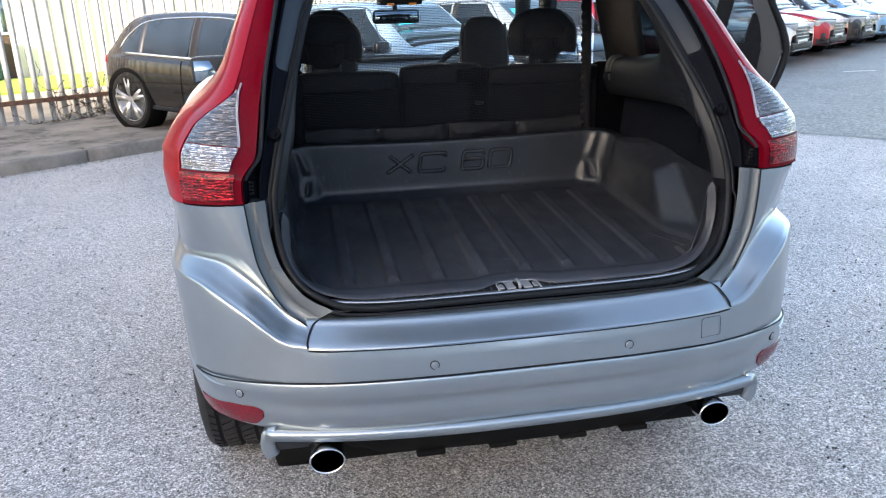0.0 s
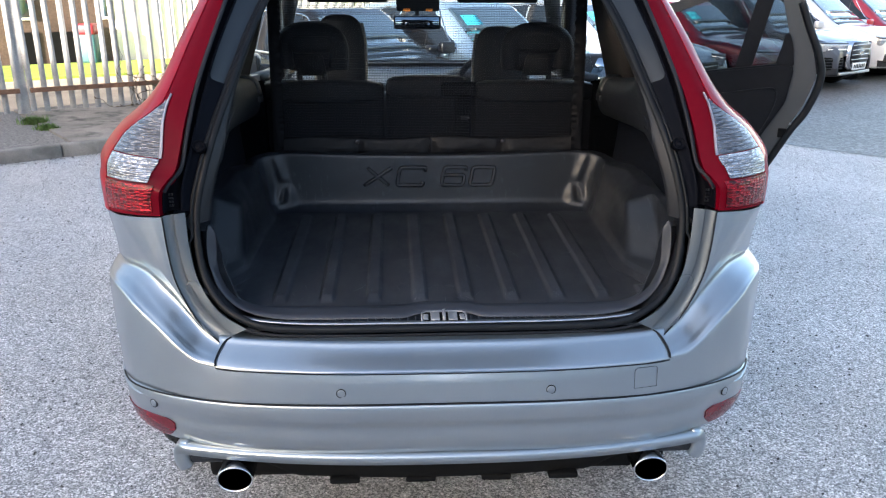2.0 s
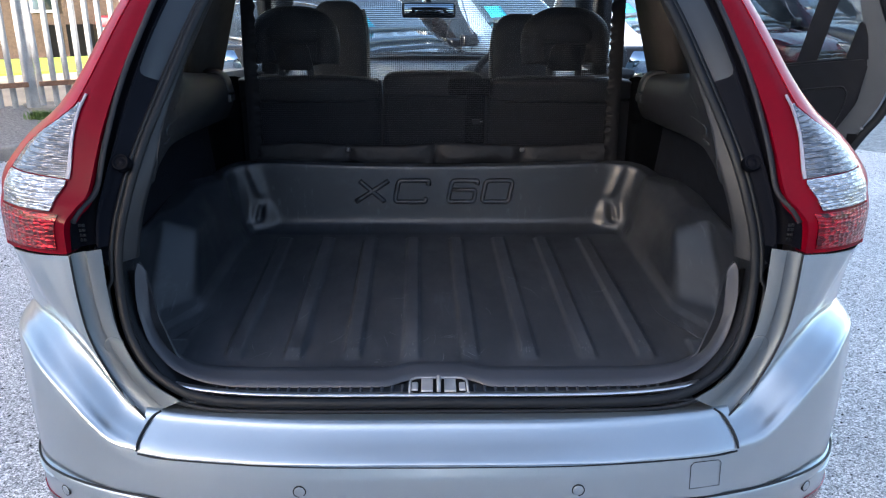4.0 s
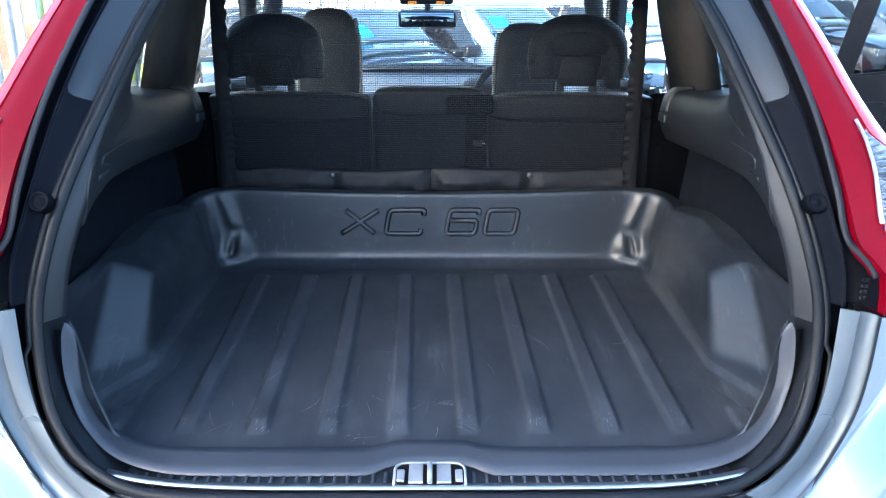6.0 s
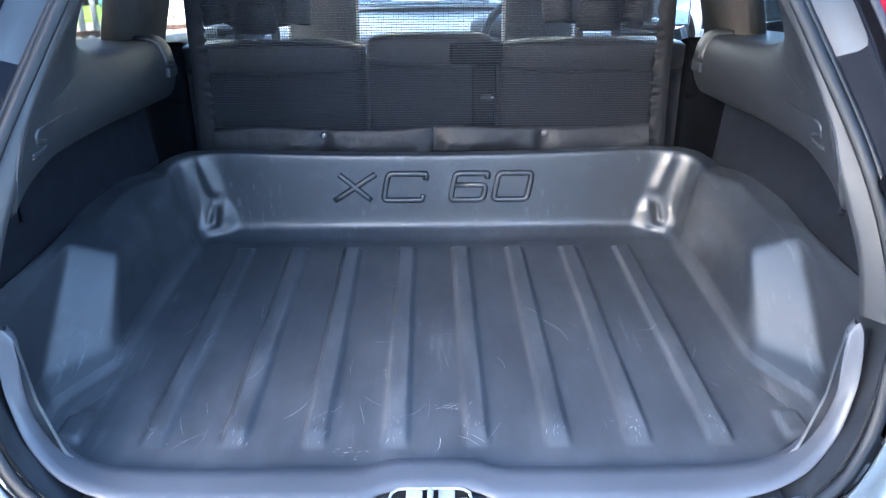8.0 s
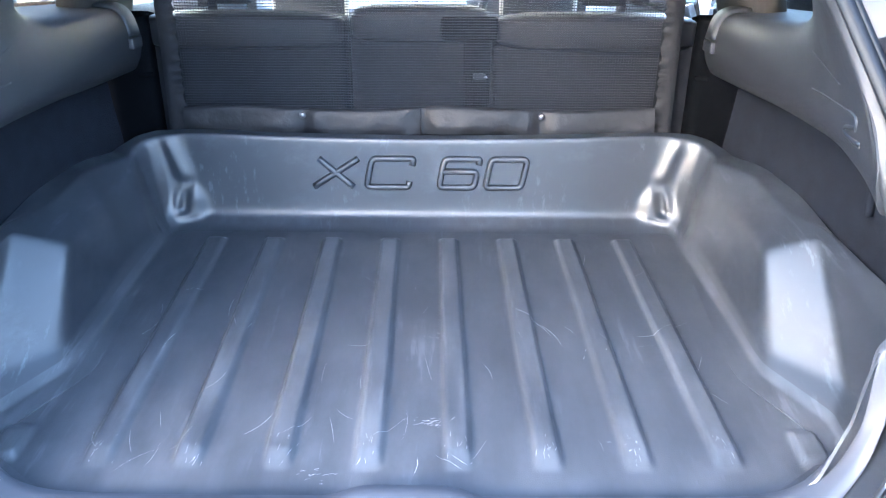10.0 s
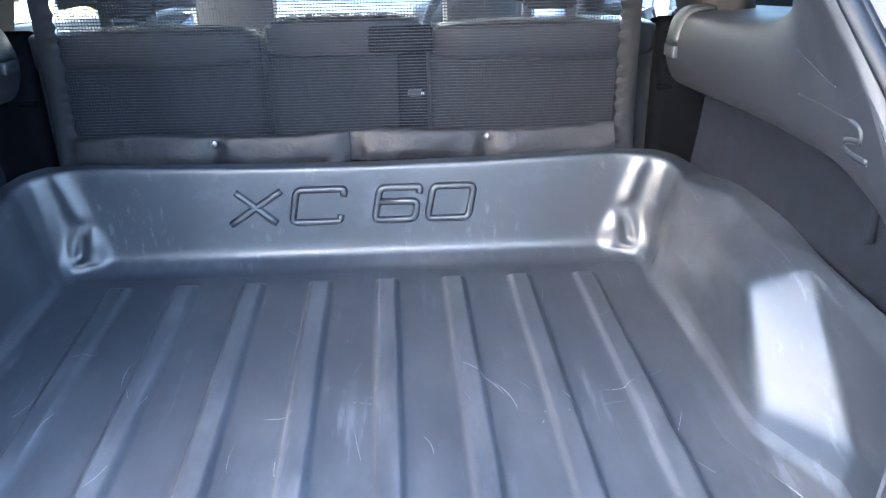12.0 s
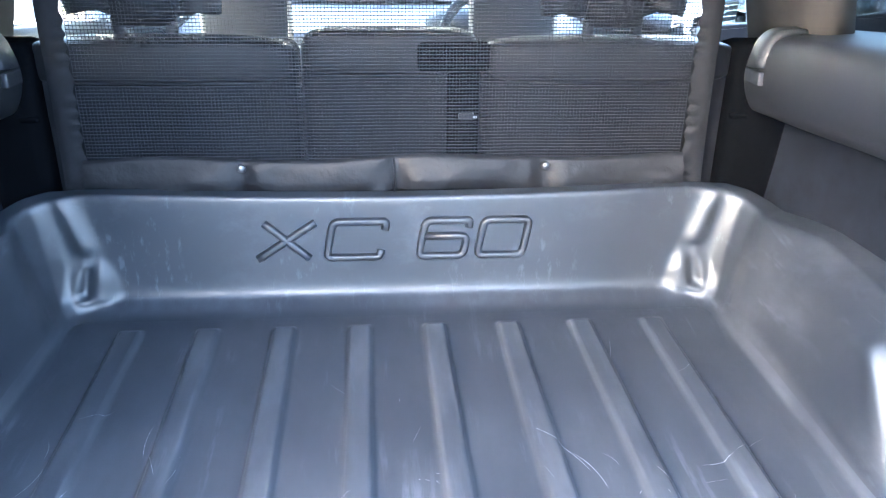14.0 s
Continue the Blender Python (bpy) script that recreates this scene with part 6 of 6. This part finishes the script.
for x in (GAP, GAP + 2.78, GAP + 5.6, GAP - 2.75, GAP - 5.5):
    tube("fence_post", [(x, 0.05, -0.1), (x, 0.05, 2.35)], [(-0.038, -0.038), (-0.038, 0.038), (0.038, 0.038), (0.038, -0.038)], PALE, fence, False, (0, 1, 0), smooth=False)


def tuft(name, c, n, size, material, label, seed, flatness=1.0):
    """Many narrow blades or twigs out of one root."""
    r = random.Random(seed)
    v, f = [], []
    for _ in range(n):
        a, lean, h = r.uniform(0, 6.28), r.uniform(0.1, 0.9), size * r.uniform(0.5, 1.1)
        bx, by = r.gauss(0, size * 0.6), r.gauss(0, size * 0.35)
        d, e = Vector((math.cos(a), math.sin(a), 0)), Vector((-math.sin(a), math.cos(a), 0))
        k = len(v)
        for t, w in ((0, 0.006), (0.5, 0.007), (1, 0.001)):
            p = Vector((bx, by, 0)) + d * (lean * h * t * t) + Vector((0, 0, h * t * flatness * (1 - 0.3 * lean * t)))
            v += [tuple(p - e * w), tuple(p + e * w)]
        f += [[k, k + 1, k + 3, k + 2], [k + 2, k + 3, k + 5, k + 4]]
    me = bpy.data.meshes.new(name)
    me.from_pydata(v, [], f)
    me.update()
    ob = link(name, me, material, None, "", False)
    ob.location = c
    return tagged(ob, label, "plant", "", "stuff")


tuft("weeds", along(0.10, 1.75, 0.10), 420, 0.11, LEAF, "small green weeds at the pavement edge", 3)
tuft("weeds", along(0.12, 1.20, 0.10), 260, 0.09, LEAF, "small green weeds at the pavement edge", 5)
rb = random.Random(12)
v, f = [], []
for _ in range(46):
    d_, z_, a_ = rb.gauss(1.95, 0.33), 0.14, rb.uniform(0.5, 2.6)
    o_ = 2.46 + rb.uniform(-0.05, 0.03)
    for i in range(rb.randint(6, 17)):
        a_ += rb.gauss(0, 0.55)
        e_, y_ = d_ + 0.055 * math.cos(a_), max(0.14, z_ + 0.055 * math.sin(a_) * (1 if z_ < 0.9 else -0.4))
        p_, q_ = Vector(along(d_, o_, z_)), Vector(along(e_, o_ + rb.uniform(-0.015, 0.015), y_))
        k = len(v)
        w_ = Vector((0, 0, 0.004)) if abs(e_ - d_) > abs(y_ - z_) else KD * 0.004
        v += [tuple(p_ - w_), tuple(p_ + w_), tuple(q_ + w_), tuple(q_ - w_)]
        f.append([k, k + 1, k + 2, k + 3])
        if rb.random() < 0.35:
            k, s_ = len(v), rb.uniform(0.012, 0.028)
            v += [tuple(q_), tuple(q_ + KD * s_ + Vector((0, -0.01, s_ * 0.4))), tuple(q_ + Vector((0, -0.02, s_ * 1.3)))]
            f.append([k, k + 1, k + 2])
        d_, z_ = e_, y_
me = bpy.data.meshes.new("dry_bramble")
me.from_pydata(v, [], f)
me.update()
tagged(link("dry_bramble", me, TWIG, None, "", False), "dry bramble twigs tangled in the fence", "plant", "", "stuff")
# loose grit along the kerb and over the yard
r = random.Random(8)
v, f = [], []
for i in range(9500):
    if i < 1500:
        d, o = r.uniform(-9, 7), -abs(r.gauss(0, 0.10 if i < 1000 else 0.5))
        x, y, _ = along(d, o)
    else:
        x, y = r.uniform(-4.5, 5.5), r.uniform(-0.5, 6.5)
        if abs(x) < 0.95 and y > 0:
            continue
    s = r.uniform(0.004, 0.011) if i < 1500 else r.uniform(0.003, 0.008)
    k = len(v)
    for dx, dy, dz in ((1, 0, 0), (-0.5, 0.8, 0), (-0.6, -0.8, 0), (0.1, 0, 0.9)):
        v.append((x + dx * s * r.uniform(0.7, 1.2), y + dy * s * r.uniform(0.7, 1.2), 0.001 + dz * s))
    f += [[k, k + 1, k + 3], [k + 1, k + 2, k + 3], [k + 2, k, k + 3]]
me = bpy.data.meshes.new("grit")
me.from_pydata(v, [], f)
me.update()
GRIT = mat("dark grit", (0.05, 0.047, 0.045), 0.9, 0, 60, 0.4)
tagged(link("grit", me, GRIT, None, "", False), "scattered dark grit and small stones", "grit", "", "stuff")

# ---------------------------------------------------------------- other cars
# Blue base colour stands in for sky mirrored in the windscreens.
CARGLASS = mat("car window", (0.05, 0.08, 0.105), 0.04, 0, 3, 0.2, coat=1.0, spec=1.0)
SIDEGLASS = mat("car side window", (0.012, 0.017, 0.024), 0.03, 0, 3, 0.2, spec=0.28)
HEADLAMP = mat("headlamp", (0.6, 0.62, 0.65), 0.1, 0.6, 50, 0.3, coat=1.0)
PLATE = mat("number plate", (0.8, 0.8, 0.78), 0.4, 0, 20, 0.05)
INK = mat("black print", (0.02, 0.02, 0.02), 0.6)
ALLOY = mat("alloy", (0.55, 0.55, 0.56), 0.3, 0.9, 30, 0.1)
CYAN = mat("price sticker", (0.05, 0.55, 0.68), 0.5, 0, 10, 0.1)


def paint(name, col, metal=0.4):
    return mat(name, col, 0.3, metal, 5, 0.05, coat=1.0, fine=0.04, fine_scale=900)


def parked_car(where, facing, colour, length, height, width, label, tall=True, sticker=False, rear=0.60, bold=False):
    """A parked car facing +y in its own frame: body, glass, lamps, grille, wheels."""
    th = empty("parked_car", where, label, "car", "cars in the yard")
    th.rotation_euler = (0, 0, math.atan2(-facing[0], facing[1]))
    L, H, W = length / 2, height, width / 2
    belt = H * 0.61
    bon = H * 0.60
    # stations from tail to nose: y, half width, underside, belt, top, half width of the roof
    st = [(-L, 0.80, 0.36, belt * 0.95, belt * 0.98, 0.72), (-L * 0.97, 0.93, 0.28, belt, belt * 1.10, 0.74), (-L * 0.80, 1.0, 0.24, belt * 1.02, H * 0.93, 0.70),
          (-L * 0.45, 1.0, 0.22, belt * 1.01, H * 0.995, 0.70), (0.0, 1.0, 0.22, belt, H, 0.71), (L * 0.14, 1.0, 0.22, belt * 0.99, H * 0.955, 0.70), (L * 0.45, 1.0, 0.22, belt * 0.98, bon * 1.10, 0.77),
          (L * 0.70, 0.99, 0.24, bon * 0.95, bon * 1.01, 0.80), (L * 0.90, 0.93, 0.24, bon * 0.82, bon * 0.90, 0.76), (L * 0.985, 0.78, 0.25, bon * 0.66, bon * 0.76, 0.66), (L, 0.70, 0.28, bon * 0.55, bon * 0.62, 0.6)]
    def section(y, w, zb, zt, top, wr):
        w *= W
        wr *= W
        return [(0.0, y, zb), (w * 0.86, y, zb), (w * 0.97, y, zb + 0.10), (w, y, (zb + zt) * 0.5), (w * 0.985, y, zt * 0.93), (w * 0.95, y, zt),
                ((w * 0.95 + wr) / 2 + 0.02, y, (zt + top) / 2), (wr, y, top - 0.03), (wr * 0.6, y, top), (0, y, top + 0.005)]
    ctrl = np.array([section(*s) for s in st])
    G = surf(ctrl, 90, 46)
    full = np.concatenate([flip_x(G)[:, ::-1], G[:, 1:]], 1)
    body = sheet("body", full, colour, th, 0.01, (0, 0, 1))
    def cut(v0, v1, u0, u1, nv=16, nu=10, mirror=False):
        i = np.linspace(v0 * 89, v1 * 89, nv).round().astype(int)
        j = np.linspace(u0 * 45, u1 * 45, nu).round().astype(int)
        g = G[np.ix_(i, j)]
        return flip_x(g) if mirror else g
    def across(v0, v1, u, nv=12, nu=12):
        i = np.linspace(v0 * 89, v1 * 89, nv).round().astype(int)
        j = np.linspace(u * 45, 45, nu).round().astype(int)
        g = G[np.ix_(i, j)]
        return np.concatenate([flip_x(g), g[:, -2::-1]], 1)
    for mir in (False, True):
        o = (-1, 0, 0.2) if mir else (1, 0, 0.2)
        for a, b, lo_, hi_ in ((0.200, 0.252, 0.615, 0.735), (0.258, 0.345, 0.735, 0.745), (0.355, 0.448, 0.745, 0.748), (0.458, 0.560, 0.748, 0.655)):
            i = np.linspace(a * 89, b * 89, 12)
            grid = []
            for k_, iv in enumerate(i):
                i0 = int(iv)
                col = G[i0] * (1 - iv + i0) + G[min(i0 + 1, 89)] * (iv - i0)
                j = np.linspace(0.575 * 45, (lo_ + (hi_ - lo_) * k_ / 11) * 45, 8)
                j0 = j.astype(int)
                grid.append(col[j0] * (1 - (j - j0))[:, None] + col[np.minimum(j0 + 1, 45)] * (j - j0)[:, None])
            grid = np.array(grid)
            sheet("side_window", flip_x(grid) if mir else grid, SIDEGLASS, body, 0.004, o, "", 0.004)
        sheet("window_trim", cut(0.21, 0.56, 0.555, 0.572, 24, 3, mir), CHROME, body, 0.004, o, "", 0.006)
        sheet("sill_trim", cut(0.22, 0.72, 0.12, 0.20, 24, 4, mir), PLASTIC, body, 0.004, o, "", 0.004)
        sgn = -1 if mir else 1
        hl = part("headlamp", block((sgn * W * 0.69, L * 0.925, bon * 0.775), (W * 0.56, 0.20, 0.145), 0.035, 3, pose(0, 0, 0, -8, 0, -30 * sgn)), HEADLAMP, body)
        part("headlamp_brow", block((sgn * W * 0.70, L * 0.925 + 0.004, bon * 0.775 + 0.070), (W * 0.56, 0.19, 0.02), 0.008, 2, pose(0, 0, 0, -8, 0, -30 * sgn)), GLOSSBLACK, hl)
        sheet("tail_lamp", cut(0.02, 0.11, 0.42, 0.54, 8, 6, mir), REDLENS, body, 0.004, o, "", 0.005)
        for v_ in (0.338, 0.448, 0.562):
            line_ = cut(v_, v_ + 0.012, 0.14, 0.56, 2, 16, mir)[0] * (1.002, 1, 1)
            tube("shut_line", line_, ring(0.005, 5), DARK, body, False, (0, 1, 0))
        tube("window_frame", spline([G[int(v_ * 89), int(u_ * 45)] * (-1.004 if mir else 1.004, 1, 1) for v_, u_ in ((0.195, 0.60), (0.22, 0.68), (0.26, 0.745), (0.35, 0.765), (0.45, 0.765), (0.51, 0.74), (0.55, 0.68), (0.575, 0.60))], 40), ring(0.011, 6), CHROME, body)
        for a, b in ((0.252, 0.258), (0.345, 0.355), (0.448, 0.458)):
            sheet("window_pillar", cut(a, b, 0.575, 0.745, 3, 8, mir), GLOSSBLACK, body, 0.004, o, "", 0.007)
        if tall:
            sheet("lower_bumper", cut(0.80, 1.0, 0.10, 0.27, 14, 6, mir), PLASTIC, body, 0.004, (o[0], 1, 0), "", 0.006)
        for v_ in (0.36, 0.47):
            p = cut(v_, v_ + 0.02, 0.48, 0.50, 2, 2, mir)[0, 0]
            part("handle_recess", block(Vector(p), (0.012, 0.13, 0.055), 0.004), DARK, body)
            part("door_handle", block(Vector(p) + Vector((0.012 if not mir else -0.012, 0, 0)), (0.03, 0.16, 0.03), 0.01), colour, body)
        p = cut(0.56, 0.58, 0.56, 0.58, 2, 2, mir)[0, 0]
        part("wing_mirror", block(Vector(p) + Vector((-0.12 if mir else 0.12, 0.06, 0.06)), (0.22, 0.11, 0.14), 0.04, 3), colour if tall else GLOSSBLACK, body)
    sheet("windscreen", across(0.508, 0.598, 0.79), CARGLASS, body, 0.004, (0, 0.5, 1), "", 0.005)
    sheet("windscreen_cowl", across(0.600, 0.612, 0.79, 3, 12), GLOSSBLACK, body, 0.004, (0, 0.5, 1), "", 0.006)
    sheet("rear_screen", across(0.10, 0.195, 0.80), CARGLASS, body, 0.004, (0, -0.5, 1), "", 0.005)
    if sticker:
        g = across(0.525, 0.575, 0.79)
        sheet("price_sticker", g[1:7, 14:20], CYAN, body, 0.001, (0, 0.5, 1), "", 0.008)
    gy = L * 0.995
    if bold:
        def outline(k, z):
            return [(-0.36 * k, z - 0.10), (-0.26 * k, z - 0.23 * k), (0.26 * k, z - 0.23 * k), (0.36 * k, z - 0.10), (0.36 * k, z + 0.13), (0.29 * k, z + 0.22 * k), (-0.29 * k, z + 0.22 * k), (-0.36 * k, z + 0.13)]
        outer = prism(outline(1.08, 0.60), 0.14, "y", 0.012)
        bmesh.ops.translate(outer, vec=(0, gy - 0.07, 0), verts=outer.verts)
        gr = part("grille_surround", outer, CHROME, body)
        inner = prism(outline(1.0, 0.60), 0.14, "y", 0.008)
        bmesh.ops.translate(inner, vec=(0, gy - 0.055, 0), verts=inner.verts)
        part("grille", inner, GLOSSBLACK, gr)
        for k in range(5):
            part("grille_bar", block((0, gy + 0.090, 0.44 + 0.082 * k), (0.66, 0.014, 0.018), 0.004), CHROME, gr)
        for s in (-1, 1):
            si = part("side_intake", block((s * width * 0.37, L * 0.935, 0.46), (width * 0.23, 0.20, 0.22), 0.04, 3, pose(0, 0, 0, 0, 0, -22 * s)), DARK, body)
            for k in range(4):
                part("intake_slat", block((s * width * 0.37, L * 0.935 + 0.006, 0.385 + 0.05 * k), (width * 0.22, 0.20, 0.012), 0.004, 2, pose(0, 0, 0, 0, 0, -22 * s)), PLASTIC, si)
            part("daylight_strip", block((s * W * 0.66, L * 0.94, bon * 0.745), (W * 0.40, 0.20, 0.022), 0.008, 2, pose(0, 0, 0, -8, 0, -30 * s)), PLATE, body)
        part("skid_plate", block((0, gy - 0.01, 0.285), (width * 0.66, 0.12, 0.05), 0.015), ALLOY, body)
        gy += 0.07
    else:
        gr = part("grille", block((0, gy - 0.05, bon * 0.60), (width * 0.44, 0.12, bon * 0.33), 0.03, 3), GLOSSBLACK, body)
        for k in range(4):
            part("grille_bar", block((0, gy + 0.012, bon * (0.49 + 0.07 * k)), (width * 0.38, 0.014, 0.016), 0.004), CHROME, gr)
        part("lower_intake", block((0, gy - 0.03, 0.36), (width * 0.62, 0.12, 0.14), 0.03), PLASTIC, body)
        for s in (-1, 1):
            part("side_intake", block((s * width * 0.355, L * 0.945, bon * 0.45), (width * 0.17, 0.16, 0.17), 0.03), PLASTIC, body)
    pl = part("number_plate", block((0, gy + 0.022, bon * 0.42), (0.54, 0.012, 0.125), 0.003), PLATE, body)
    for k in range(7):
        part("plate_mark", block((-0.2 + 0.067 * k, gy + 0.030, bon * 0.42), (0.04, 0.004, 0.065), 0), INK, pl)
    tube("emblem", [(0.09 * math.cos(a), gy + 0.044, bon * 0.66 + 0.04 * math.sin(a)) for a in np.linspace(0, 6.1, 18)], ring(0.008, 6), CHROME, gr, True, (0, 1, 0))
    rr = 0.33 if not tall else 0.355
    for s in (-1, 1):
        for y in (-L * rear, L * 0.62):
            bm = lathe([(s * (W - 0.26), rr + 0.05), (s * (W + 0.006), rr + 0.05), (s * (W + 0.008), rr + 0.03), (s * (W - 0.05), 0.05)], (0, y, rr), "x", 30)
            part("wheel_arch", bm, DARK, body)
            tyre_wheel((s * (W - 0.095), y, rr), rr, 0.20, 0.4, body, ALLOY, s, 0.80)
    return th


GREY, WHITE_P, RED_P, BLACK_P, BLUE_P = paint("graphite paint", (0.055, 0.06, 0.075)), paint("white paint", (0.52, 0.54, 0.57), 0.0), paint("red paint", (0.30, 0.006, 0.018), 0.2), paint("black paint", (0.012, 0.012, 0.014)), paint("blue paint", (0.16, 0.30, 0.48), 0.5)
BROWN_P = mat("bronze black paint", (0.024, 0.0215, 0.0195), 0.2, 0.5, 5, 0.05, coat=1.0, fine=0.04, fine_scale=900)
LIGHT_B, DARK_R = paint("pale blue paint", (0.33, 0.45, 0.56), 0.5), paint("dark red paint", (0.13, 0.004, 0.012), 0.3)
SILVER_B = paint("pale silver paint", (0.42, 0.46, 0.50), 0.5)
ROW0 = Vector((8.0, 12.05, 0))           # nose of the graphite car
STEP = Vector((1.98, 1.52, 0))
row = [(0, GREY, 4.39, 1.60, 1.83, "graphite compact SUV with broad grille", True, False),
       (1, WHITE_P, 4.36, 1.64, 1.90, "white compact SUV with black grille", True, False),
       (2, RED_P, 4.37, 1.64, 1.90, "red compact SUV with silver grille bars", True, False),
       (3, BLACK_P, 4.45, 1.60, 1.84, "black crossover with chrome grille", True, False),
       (4, BLUE_P, 4.2, 1.55, 1.80, "small metallic blue hatchback", False, False),
       (5, WHITE_P, 4.3, 1.60, 1.82, "white crossover with black trim", True, False),
       (-1, DARK_R, 4.2, 1.50, 1.80, "dark red hatchback with a windscreen sticker", False, True),
       (-2, SILVER_B, 4.4, 1.52, 1.82, "pale silver hatchback with a windscreen sticker", False, True),
       (-3, LIGHT_B, 4.4, 1.50, 1.82, "pale blue hatchback with a cyan windscreen sticker", False, True),
       ]
for k, col, ln, hh, ww, lab, tall, stk in row:
    nose = ROW0 + STEP * k
    c = nose - RY * (ln / 2) + Vector((0, 0, 0.004))
    parked_car(c, (RY.x, RY.y), col, ln, hh, ww, lab, tall, stk, 0.60, k == 0)
# second row behind
for k, col, lab in ((0.3, BLACK_P, "black car in the second row"), (1.6, WHITE_P, "white car in the second row")):
    c = ROW0 + STEP * k - RY * 9.5 + Vector((0, 0, 0.004))
    parked_car(c, (RY.x, RY.y), col, 4.4, 1.55, 1.82, lab, False, True)
hatch_f = Vector((0.76, -0.65, 0)).normalized()
hatch_c = Vector((-2.58, 8.06, 0)) + hatch_f * 1.28 + Vector((-hatch_f.y, hatch_f.x, 0)) * 0.80 + Vector((0.14, 0.07, 0))
hb = parked_car((hatch_c.x, hatch_c.y, 0.066), (hatch_f.x, hatch_f.y), BROWN_P, 4.0, 1.37, 1.78, "dark bronze hatchback with rear wheels on the pavement", False, True, 0.745)
hb.rotation_euler[0] = -0.046
# ---------------------------------------------------------------- buildings
def house(name, d0, d1, off, h, material, label, windows):
    th = empty(name, along(d0, off, 0.1), label, "building")
    th.rotation_euler = (0, 0, math.atan2(KD.y, KD.x))
    w = d1 - d0
    wall_o = part("wall", block((w / 2, 3.0, h / 2), (w, 6.0, h), 0.02), material, th)
    bm = prism([(-0.4, h), (6.4, h), (3.0, h + 2.2)], w + 0.6, "x")
    bmesh.ops.translate(bm, vec=(-0.3, 0, 0), verts=bm.verts)
    part("roof", bm, TILE, th)
    for x, z, ww, wh in windows:
        fr = part("window", block((x, -0.01, z), (ww, 0.08, wh), 0.01), PLATE, wall_o)
        part("pane", block((x, -0.04, z), (ww - 0.12, 0.04, wh - 0.12), 0.0), CARGLASS, fr)
    return th


TILE = mat("roof tile", (0.10, 0.07, 0.06), 0.85, 0, 3, 0.3, 0.5, 30)
house("brick_house", -9.5, 3.68, 10.6, 5.2, BRICK, "brown brick house behind the verge", [(2.0, 1.5, 1.3, 1.3), (4.6, 1.5, 1.3, 1.3), (7.4, 1.5, 1.2, 1.3), (2.0, 4.0, 1.2, 1.1), (6.0, 4.0, 1.2, 1.1), (11.32, 1.55, 0.5, 1.2), (13.02, 1.5, 0.22, 1.1), (8.9, 4.0, 1.2, 1.1), (11.8, 4.0, 1.2, 1.1)])
# Two thin dark slabs low on the front of the brick house.
for d_, w_ in ((1.93, 0.30), (2.50, 0.55)):
    slab("dark_wall_slab", d_ - w_ / 2, d_ + w_ / 2, 10.57, 10.59, 0.10, 0.80, DARK, "structure", "dark flat slab low on the brick house wall", "doorway")
shed = empty("clad_building", along(3.72, 10.6, 0.1), "large cream clad industrial building in sun", "building")
shed.rotation_euler = (0, 0, math.atan2(KD.y, KD.x))
part("wall", block((9.0, 4.0, 3.5), (18.0, 8.0, 7.0), 0.02), RENDER_W, shed)
for i in range(60):
    part("cladding_rib", block((0.15 + 0.3 * i, -0.02, 3.5), (0.035, 0.045, 7.0), 0.008, 1), RENDER_W, shed)
part("roof", block((9.0, 4.0, 7.1), (18.4, 8.4, 0.2), 0.02), CONCRETE, shed)
BINR, BINT = mat("red bin plastic", (0.20, 0.012, 0.02), 0.5, 0, 8, 0.15), mat("teal bin plastic", (0.02, 0.08, 0.085), 0.5, 0, 8, 0.15)
bin_o = empty("wheelie_bin", along(3.02, 10.25, 0.12), "teal wheelie bin with a red lid", "bin")
part("bin_body", block((0, 0, 0.33), (0.34, 0.40, 0.62), 0.04), BINT, bin_o)
part("lid", block((0, 0, 0.74), (0.38, 0.46, 0.24), 0.06), BINR, bin_o)
for x in (-0.2, 0.2):
    part("bin_wheel", lathe([(-0.03, 0.1), (0.03, 0.1)], (x, 0.25, 0.10), "x", 16), TYRE, bin_o)
# a building beyond the yard, and unseen blocks behind it added for shade
def plain(name, c, size, material, label):
    return tagged(part(name, block(c, size, 0.02), material), label, "building", "", "structure")


# Added sun blockers out of view; their heights set the shade edge on the fence.
plain("shade_block", (-59, -37, 5.58), (72, 14, 11.16), CONCRETE, "unseen tall block added to shade the yard")
plain("shade_block", (22.5, -37, 7.4), (91, 14, 14.8), CONCRETE, "unseen tall block added to shade the yard")
plain("far_building", (30, 62, 4), (90, 10, 8), CONCRETE, "grey building beyond the cars")
